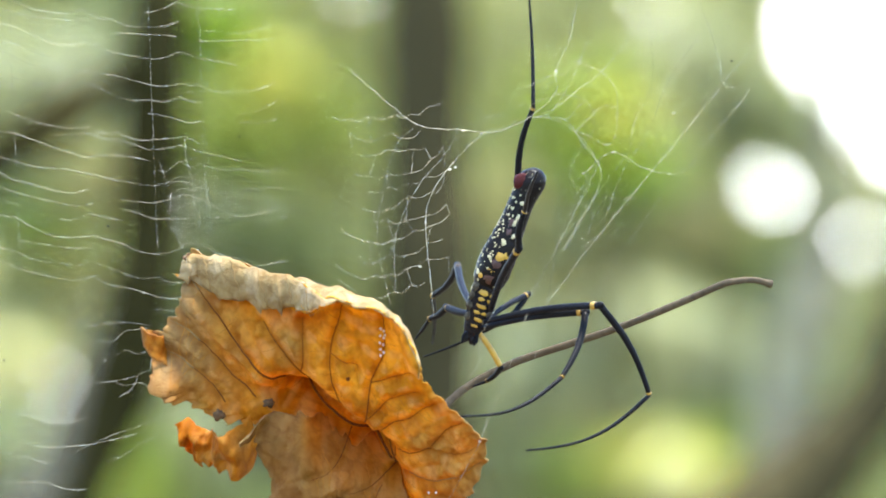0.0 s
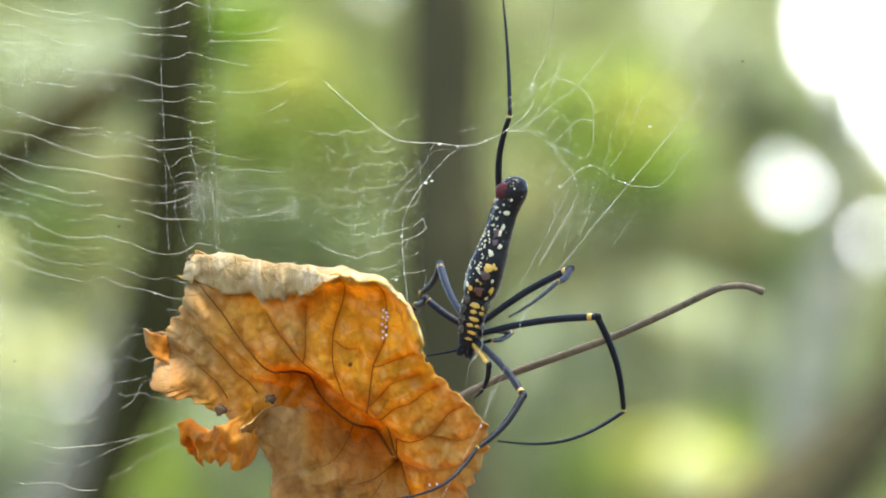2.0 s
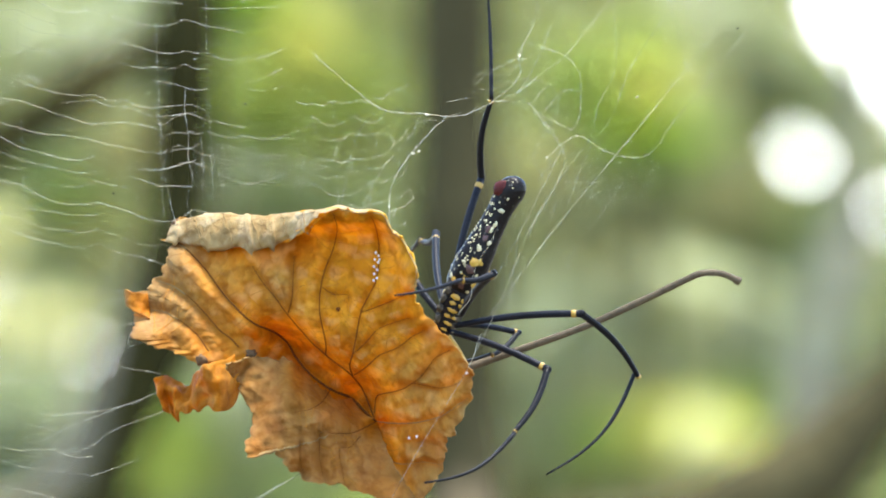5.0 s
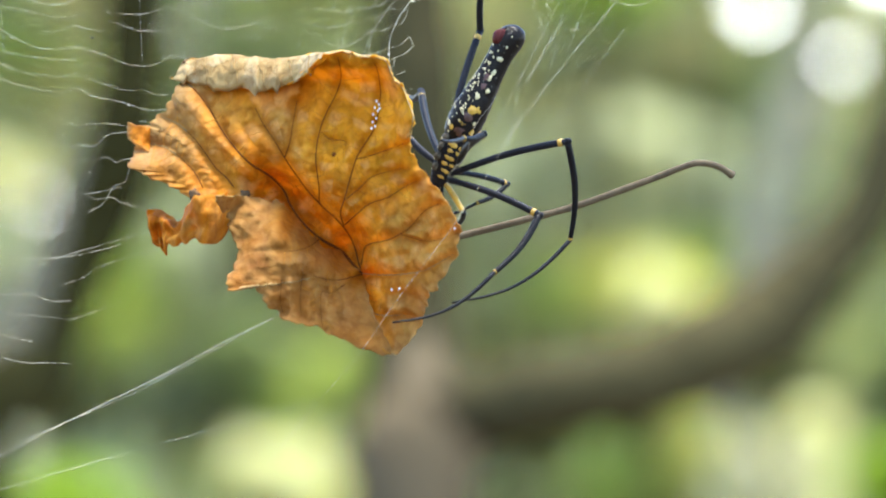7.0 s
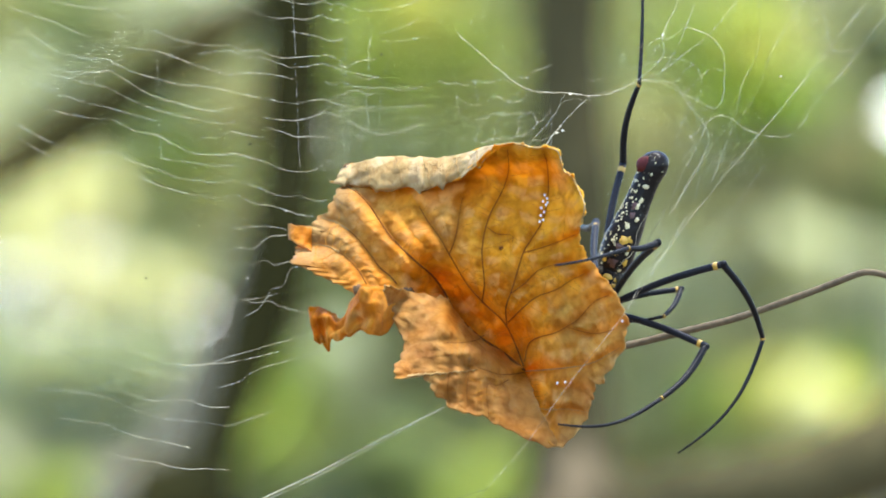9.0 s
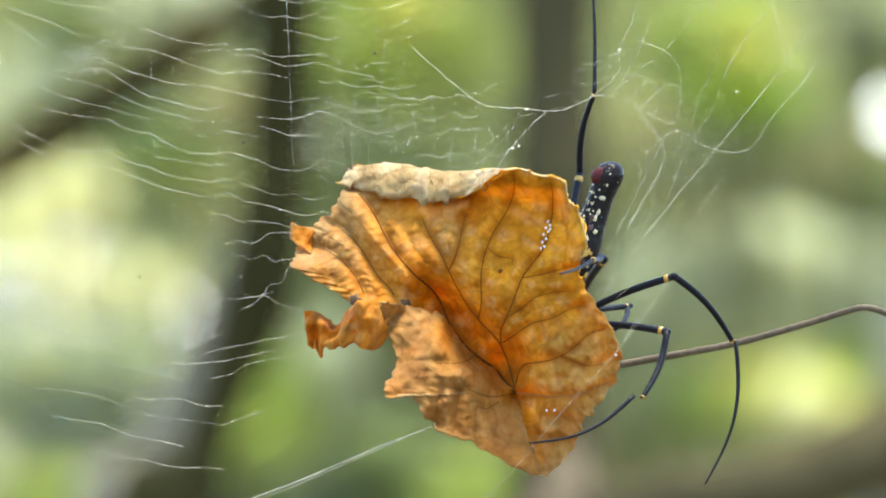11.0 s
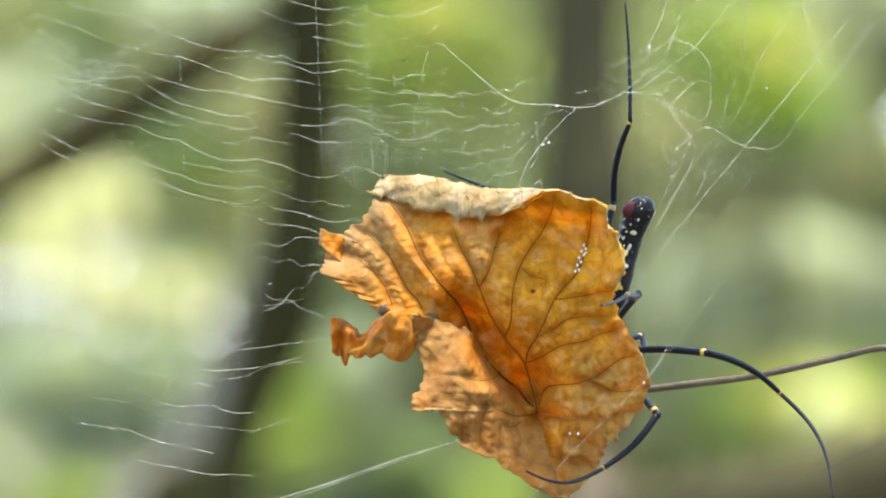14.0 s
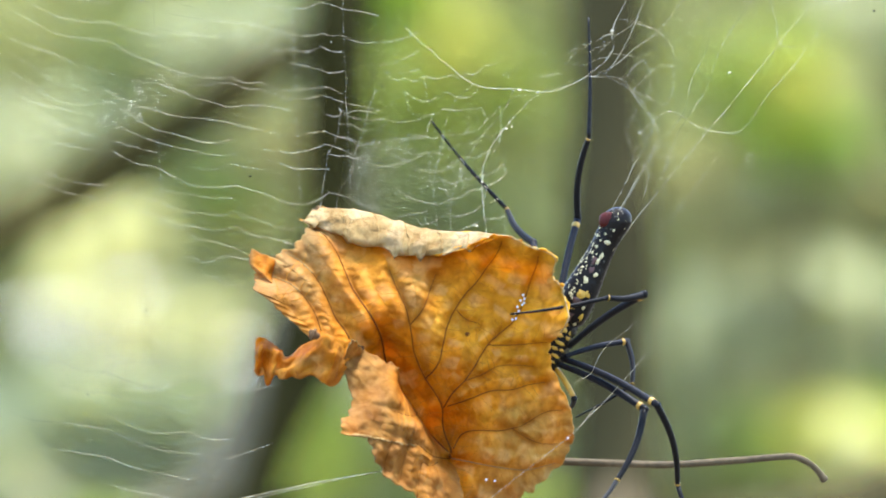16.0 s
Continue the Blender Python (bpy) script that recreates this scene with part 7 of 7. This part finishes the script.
    walk(legs['front_far'][2], [
        (0, pose(-0.01162, 0.04015, -0.00044, 66.55, 22.83, 80.44)),
        (0.5, pose(-0.01181, 0.03859, 0.00353, 70.59, 12.14, 85.76)),
        (1, pose(-0.01373, 0.03980, -0.00326, 95.25, 12.76, 91.16)),
        (1.5, pose(-0.01326, 0.03938, 0.00086, 75.63, 19.64, 85.08)),
        (2, pose(-0.01363, 0.03883, 0.00360, 82.07, 12.87, 88.22)),
        (2.5, pose(-0.01341, 0.03920, 0.00657, 105.34, 18.08, 94.87)),
        (3, pose(-0.01873, 0.03871, 0.00446, 92.44, 18.13, 90.76)),
        (5.5, pose(-0.01365, 0.03783, 0.01407, 112.89, 13.89, 95.79)),
        (6, pose(-0.01617, 0.03871, 0.01211, 109.29, 7.88, 92.75)),
        (6.5, pose(-0.01214, 0.03885, 0.01218, 126.25, 11.96, 98.64)),
        (7, pose(-0.01571, 0.03915, 0.01027, 123.26, 8.32, 95.42)),
        (7.5, pose(-0.01525, 0.03804, 0.01448, 115.75, 10.71, 95.12)),
        (8, pose(-0.00877, 0.04341, 0.00652, 129.76, 7.58, 96.26)),
        (8.5, pose(-0.01345, 0.03930, 0.01223, 121.96, 8.88, 95.50)),
        (9, pose(-0.01054, 0.03955, 0.01348, 110.71, 10.41, 93.91)),
        (11.5, pose(-0.01692, 0.03439, 0.02075, 171.23, 4.24, 115.62)),
        (12, pose(-0.01833, 0.03289, 0.02207, 174.73, 3.06, 120.05)),
        (12.5, pose(-0.01977, 0.03114, 0.02341, 177.30, 1.87, 124.73)),
        (13, pose(-0.02118, 0.02913, 0.02473, 179.16, 0.70, 129.63)),
        (13.5, pose(-0.02260, 0.02677, 0.02605, -179.53, -0.47, 134.92)),
        (14, pose(-0.02455, 0.02390, 0.02691, -179.34, -0.81, 140.88)),
        (14.5, pose(-0.02604, 0.02003, 0.02818, -178.80, -1.89, 147.66)),
        (15, pose(-0.02117, 0.01945, 0.02983, -173.37, -22.81, 163.31)),
        (15.5, pose(-0.03217, 0.01807, 0.02032, -173.15, -5.59, 129.01)),
        (16, pose(-0.02389, 0.02843, 0.02425, 180.00, -24.33, 180.00)),
    ])
    walk(legs['second_far'][0], [
        (0, pose(-0.00153, 0.00204, -0.00051, 172.25, 4.83, 121.74)),
        (0.5, pose(-0.00153, 0.00204, -0.00051, -145.88, -16.90, 113.21)),
        (1, pose(-0.00153, 0.00204, -0.00051, -157.32, -15.87, 123.19)),
        (1.5, pose(-0.00153, 0.00204, -0.00051, -155.40, -21.45, 128.62)),
        (2, pose(-0.00153, 0.00204, -0.00051, -173.37, -16.62, 157.89)),
        (2.5, pose(-0.00153, 0.00204, -0.00051, -158.44, -22.56, 134.15)),
        (3, pose(-0.00153, 0.00204, -0.00051, -172.12, -17.38, 155.16)),
        (5.5, pose(-0.00153, 0.00204, -0.00051, -165.81, -22.77, 146.84)),
        (6, pose(-0.00153, 0.00204, -0.00051, -170.00, -19.20, 151.79)),
        (6.5, pose(-0.00153, 0.00204, -0.00051, -178.14, -16.95, 173.64)),
        (7, pose(-0.00153, 0.00204, -0.00051, -171.52, -10.72, 141.28)),
        (7.5, pose(-0.00153, 0.00204, -0.00051, -167.46, -16.08, 141.23)),
        (8, pose(-0.00153, 0.00204, -0.00051, -165.93, -17.81, 140.66)),
        (8.5, pose(-0.00153, 0.00204, -0.00051, -164.83, -18.51, 139.50)),
        (9, pose(-0.00153, 0.00204, -0.00051, -167.10, -15.62, 139.61)),
        (11.5, pose(-0.00153, 0.00204, -0.00051, -164.38, -19.05, 139.42)),
        (12, pose(-0.00153, 0.00204, -0.00051, -164.33, -19.04, 139.32)),
        (12.5, pose(-0.00153, 0.00204, -0.00051, -164.32, -19.05, 139.31)),
        (13, pose(-0.00153, 0.00204, -0.00051, -164.26, -19.05, 139.20)),
        (13.5, pose(-0.00153, 0.00204, -0.00051, -164.21, -19.05, 139.09)),
        (14, pose(-0.00153, 0.00204, -0.00051, -165.01, -18.09, 139.23)),
        (14.5, pose(-0.00153, 0.00204, -0.00051, -165.04, -18.07, 139.26)),
        (15, pose(-0.00153, 0.00204, -0.00051, -170.20, -11.82, 139.85)),
        (15.5, pose(-0.00153, 0.00204, -0.00051, -169.96, -12.11, 139.83)),
        (16, pose(-0.00153, 0.00204, -0.00051, -170.27, -11.74, 139.88)),
    ])
    walk(legs['second_far'][1], [
        (0, pose(-0.00772, 0.01205, -0.00150, 131.24, 31.96, 114.89)),
        (0.5, pose(-0.00598, 0.01242, 0.00292, 180.00, 51.73, 180.00)),
        (1, pose(-0.00775, 0.01155, 0.00272, 152.66, 44.69, 143.67)),
        (1.5, pose(-0.00839, 0.01063, 0.00381, 123.05, 54.13, 117.80)),
        (2, pose(-0.01201, 0.00630, 0.00287, 138.69, 15.82, 107.23)),
        (2.5, pose(-0.00913, 0.00987, 0.00402, 104.90, 30.38, 97.67)),
        (3, pose(-0.01176, 0.00678, 0.00302, 119.56, 16.71, 99.26)),
        (5.5, pose(-0.01065, 0.00800, 0.00406, 132.37, 28.50, 113.52)),
        (6, pose(-0.01136, 0.00731, 0.00337, 128.77, 25.06, 108.79)),
        (6.5, pose(-0.01276, 0.00329, 0.00293, 121.10, 22.62, 103.06)),
        (7, pose(-0.01058, 0.00930, 0.00169, 146.66, 15.44, 112.03)),
        (7.5, pose(-0.01038, 0.00915, 0.00276, 152.57, 13.01, 113.45)),
        (8, pose(-0.01023, 0.00917, 0.00310, 153.79, 12.35, 113.49)),
        (8.5, pose(-0.01005, 0.00931, 0.00324, 153.12, 12.24, 112.70)),
        (9, pose(-0.01019, 0.00941, 0.00267, 149.68, 13.68, 112.02)),
        (11.5, pose(-0.01001, 0.00930, 0.00334, 153.34, 12.37, 113.11)),
        (12, pose(-0.01000, 0.00932, 0.00334, 153.21, 12.38, 113.01)),
        (12.5, pose(-0.00999, 0.00932, 0.00334, 153.22, 12.37, 112.99)),
        (13, pose(-0.00998, 0.00933, 0.00334, 153.09, 12.37, 112.88)),
        (13.5, pose(-0.00997, 0.00935, 0.00334, 152.95, 12.38, 112.77)),
        (14, pose(-0.01003, 0.00937, 0.00316, 151.92, 12.86, 112.64)),
        (14.5, pose(-0.01004, 0.00937, 0.00315, 151.91, 12.89, 112.68)),
        (15, pose(-0.01037, 0.00949, 0.00191, 145.45, 15.48, 111.18)),
        (15.5, pose(-0.01035, 0.00949, 0.00197, 145.68, 15.45, 111.31)),
        (16, pose(-0.01037, 0.00949, 0.00189, 145.32, 15.61, 111.25)),
    ])
    walk(legs['second_far'][2], [
        (0, pose(-0.01033, 0.01768, -0.00538, 109.18, 43.69, 103.51)),
        (0.5, pose(-0.01052, 0.01242, -0.00283, 119.63, 40.09, 110.12)),
        (1, pose(-0.01194, 0.01463, -0.00243, 106.56, 49.69, 102.78)),
        (1.5, pose(-0.01039, 0.01442, -0.00212, 107.63, 56.65, 104.87)),
        (2, pose(-0.01410, 0.01303, 0.00087, 113.35, 48.70, 107.97)),
        (2.5, pose(-0.00997, 0.01612, 0.00032, 111.34, 65.93, 109.63)),
        (3, pose(-0.01289, 0.01370, 0.00091, 180.00, 71.63, 180.00)),
        (5.5, pose(-0.01321, 0.01389, 0.00057, 130.89, 47.74, 122.65)),
        (6, pose(-0.01349, 0.01359, 0.00027, 133.93, 46.29, 124.85)),
        (6.5, pose(-0.01428, 0.00987, 0.00012, 136.32, 40.09, 124.00)),
        (7, pose(-0.01323, 0.01584, -0.00026, 131.72, 46.65, 122.96)),
        (7.5, pose(-0.01322, 0.01569, 0.00111, 138.39, 43.07, 127.56)),
        (8, pose(-0.01308, 0.01573, 0.00153, 140.04, 42.00, 128.61)),
        (8.5, pose(-0.01281, 0.01591, 0.00169, 139.81, 41.70, 128.21)),
        (9, pose(-0.01286, 0.01600, 0.00094, 136.54, 43.85, 126.17)),
        (11.5, pose(-0.01281, 0.01588, 0.00178, 141.16, 41.65, 129.54)),
        (12, pose(-0.01279, 0.01590, 0.00177, 141.03, 41.66, 129.41)),
        (12.5, pose(-0.01279, 0.01590, 0.00178, 141.01, 41.64, 129.38)),
        (13, pose(-0.01276, 0.01592, 0.00178, 140.86, 41.64, 129.23)),
        (13.5, pose(-0.01273, 0.01594, 0.00177, 140.72, 41.65, 129.09)),
        (14, pose(-0.01278, 0.01596, 0.00153, 139.78, 42.38, 128.56)),
        (14.5, pose(-0.01279, 0.01595, 0.00152, 139.84, 42.42, 128.64)),
        (15, pose(-0.01291, 0.01607, -0.00004, 132.12, 46.50, 123.26)),
        (15.5, pose(-0.01292, 0.01606, 0.00002, 132.66, 46.41, 123.72)),
        (16, pose(-0.01293, 0.01606, -0.00008, 132.23, 46.65, 123.43)),
    ])
    walk(legs['third_far'][0], [
        (0, pose(0.00000, 0.00051, -0.00332, -2.03, 35.38, -3.50)),
        (0.5, pose(0.00000, 0.00051, -0.00332, -11.34, 21.17, -29.05)),
        (1, pose(0.00000, 0.00051, -0.00332, -21.20, 34.20, -34.60)),
        (1.5, pose(-0.00000, 0.00051, -0.00332, -15.06, 33.26, -26.13)),
        (2, pose(-0.00000, 0.00051, -0.00332, -27.04, 21.12, -54.78)),
        (2.5, pose(0.00000, 0.00051, -0.00332, -7.66, 12.50, -31.85)),
        (3, pose(-0.00000, 0.00051, -0.00332, -28.25, 34.51, -43.48)),
        (5.5, pose(-0.00000, 0.00051, -0.00332, -16.49, 26.37, -33.68)),
        (6, pose(-0.00000, 0.00051, -0.00332, -19.00, 28.25, -36.04)),
        (6.5, pose(-0.00000, 0.00051, -0.00332, -18.83, 27.86, -36.12)),
        (7, pose(-0.00000, 0.00051, -0.00332, -17.01, 26.04, -34.87)),
        (7.5, pose(-0.00000, 0.00051, -0.00332, -23.23, 30.40, -40.30)),
        (8, pose(0.00000, 0.00051, -0.00332, -25.33, 32.01, -41.76)),
        (8.5, pose(-0.00000, 0.00051, -0.00332, -25.80, 32.96, -41.63)),
        (9, pose(0.00000, 0.00051, -0.00332, -22.20, 30.87, -38.50)),
        (11.5, pose(0.00000, 0.00051, -0.00332, -27.19, 34.06, -42.52)),
        (12, pose(0.00000, 0.00051, -0.00332, -27.11, 34.07, -42.42)),
        (12.5, pose(0.00000, 0.00051, -0.00332, -27.10, 34.06, -42.41)),
        (13, pose(-0.00000, 0.00051, -0.00332, -27.01, 34.06, -42.31)),
        (13.5, pose(-0.00000, 0.00051, -0.00332, -26.92, 34.06, -42.20)),
        (14, pose(0.00000, 0.00051, -0.00332, -25.73, 33.38, -41.21)),
        (14.5, pose(0.00000, 0.00051, -0.00332, -25.76, 33.40, -41.23)),
        (15, pose(0.00000, 0.00051, -0.00332, -17.93, 27.87, -34.70)),
        (15.5, pose(0.00000, 0.00051, -0.00332, -18.36, 28.27, -35.03)),
        (16, pose(0.00000, 0.00051, -0.00332, -17.97, 27.95, -34.69)),
    ])
    walk(legs['third_far'][1], [
        (0, pose(0.00864, -0.00002, -0.00946, 121.66, 43.64, 113.05)),
        (0.5, pose(0.00866, -0.00430, -0.00715, 122.31, 34.82, 109.86)),
        (1, pose(0.00723, -0.00448, -0.00929, 110.08, 39.18, 103.00)),
        (1.5, pose(0.00797, -0.00340, -0.00914, 103.26, 36.84, 98.04)),
        (2, pose(0.00571, -0.00758, -0.00714, 74.46, 76.29, 74.88)),
        (2.5, pose(0.00881, -0.00496, -0.00562, 100.52, 35.47, 96.15)),
        (3, pose(0.00635, -0.00551, -0.00933, 97.10, 26.64, 93.20)),
        (5.5, pose(0.00792, -0.00477, -0.00803, 85.02, 26.84, 87.75)),
        (6, pose(0.00756, -0.00499, -0.00834, 87.56, 27.03, 88.89)),
        (6.5, pose(0.00758, -0.00502, -0.00828, 87.16, 27.37, 88.69)),
        (7, pose(0.00783, -0.00494, -0.00798, 84.54, 27.74, 87.45)),
        (7.5, pose(0.00699, -0.00541, -0.00869, 90.73, 28.13, 90.35)),
        (8, pose(0.00672, -0.00549, -0.00895, 93.88, 27.94, 91.82)),
        (8.5, pose(0.00666, -0.00541, -0.00909, 97.26, 27.56, 93.37)),
        (9, pose(0.00713, -0.00516, -0.00876, 93.93, 27.38, 91.81)),
        (11.5, pose(0.00648, -0.00544, -0.00926, 98.15, 26.92, 93.71)),
        (12, pose(0.00649, -0.00542, -0.00927, 98.37, 26.91, 93.81)),
        (12.5, pose(0.00649, -0.00542, -0.00926, 98.40, 26.93, 93.83)),
        (13, pose(0.00651, -0.00541, -0.00926, 98.64, 26.93, 93.94)),
        (13.5, pose(0.00652, -0.00540, -0.00926, 98.88, 26.92, 94.05)),
        (14, pose(0.00667, -0.00533, -0.00916, 97.58, 26.89, 93.45)),
        (14.5, pose(0.00667, -0.00533, -0.00916, 97.50, 26.86, 93.41)),
        (15, pose(0.00772, -0.00483, -0.00828, 89.05, 27.13, 89.57)),
        (15.5, pose(0.00766, -0.00486, -0.00835, 89.49, 27.02, 89.77)),
        (16, pose(0.00771, -0.00483, -0.00829, 88.95, 27.00, 89.52)),
    ])
    walk(legs['third_far'][2], [
        (0, pose(0.00696, 0.00394, -0.01356, 175.04, 41.46, 172.53)),
        (0.5, pose(0.00700, 0.00029, -0.01054, 143.65, 30.04, 124.22)),
        (1, pose(0.00619, 0.00001, -0.01304, 117.28, 35.26, 106.58)),
        (1.5, pose(0.00731, 0.00131, -0.01270, 118.52, 20.60, 100.82)),
        (2, pose(0.00608, -0.00622, -0.01291, 129.36, 42.68, 119.07)),
        (2.5, pose(0.00829, -0.00015, -0.00906, 120.10, 20.30, 101.38)),
        (3, pose(0.00605, -0.00021, -0.01200, 88.30, 23.40, 89.33)),
        (5.5, pose(0.00812, 0.00053, -0.01071, 77.49, 22.88, 85.07)),
        (6, pose(0.00767, 0.00030, -0.01104, 80.37, 22.83, 86.23)),
        (6.5, pose(0.00770, 0.00025, -0.01101, 80.34, 22.27, 86.31)),
        (7, pose(0.00806, 0.00031, -0.01074, 79.03, 21.48, 85.94)),
        (7.5, pose(0.00695, -0.00018, -0.01149, 85.53, 21.39, 88.37)),
        (8, pose(0.00655, -0.00024, -0.01173, 86.17, 21.67, 88.58)),
        (8.5, pose(0.00635, -0.00015, -0.01184, 83.40, 22.16, 87.50)),
        (9, pose(0.00697, 0.00011, -0.01150, 80.06, 22.47, 86.17)),
        (11.5, pose(0.00614, -0.00015, -0.01195, 85.23, 23.03, 88.13)),
        (12, pose(0.00614, -0.00014, -0.01195, 84.86, 23.04, 87.98)),
        (12.5, pose(0.00614, -0.00014, -0.01195, 84.79, 23.02, 87.96)),
        (13, pose(0.00614, -0.00013, -0.01195, 84.37, 23.02, 87.79)),
        (13.5, pose(0.00614, -0.00012, -0.01195, 83.97, 23.03, 87.63)),
        (14, pose(0.00635, -0.00004, -0.01185, 83.18, 23.14, 87.31)),
        (14.5, pose(0.00635, -0.00004, -0.01185, 83.33, 23.19, 87.36)),
        (15, pose(0.00776, 0.00045, -0.01099, 76.31, 22.66, 84.64)),
        (15.5, pose(0.00768, 0.00043, -0.01104, 76.87, 22.87, 84.82)),
        (16, pose(0.00776, 0.00046, -0.01099, 76.57, 22.85, 84.70)),
    ])


motions()
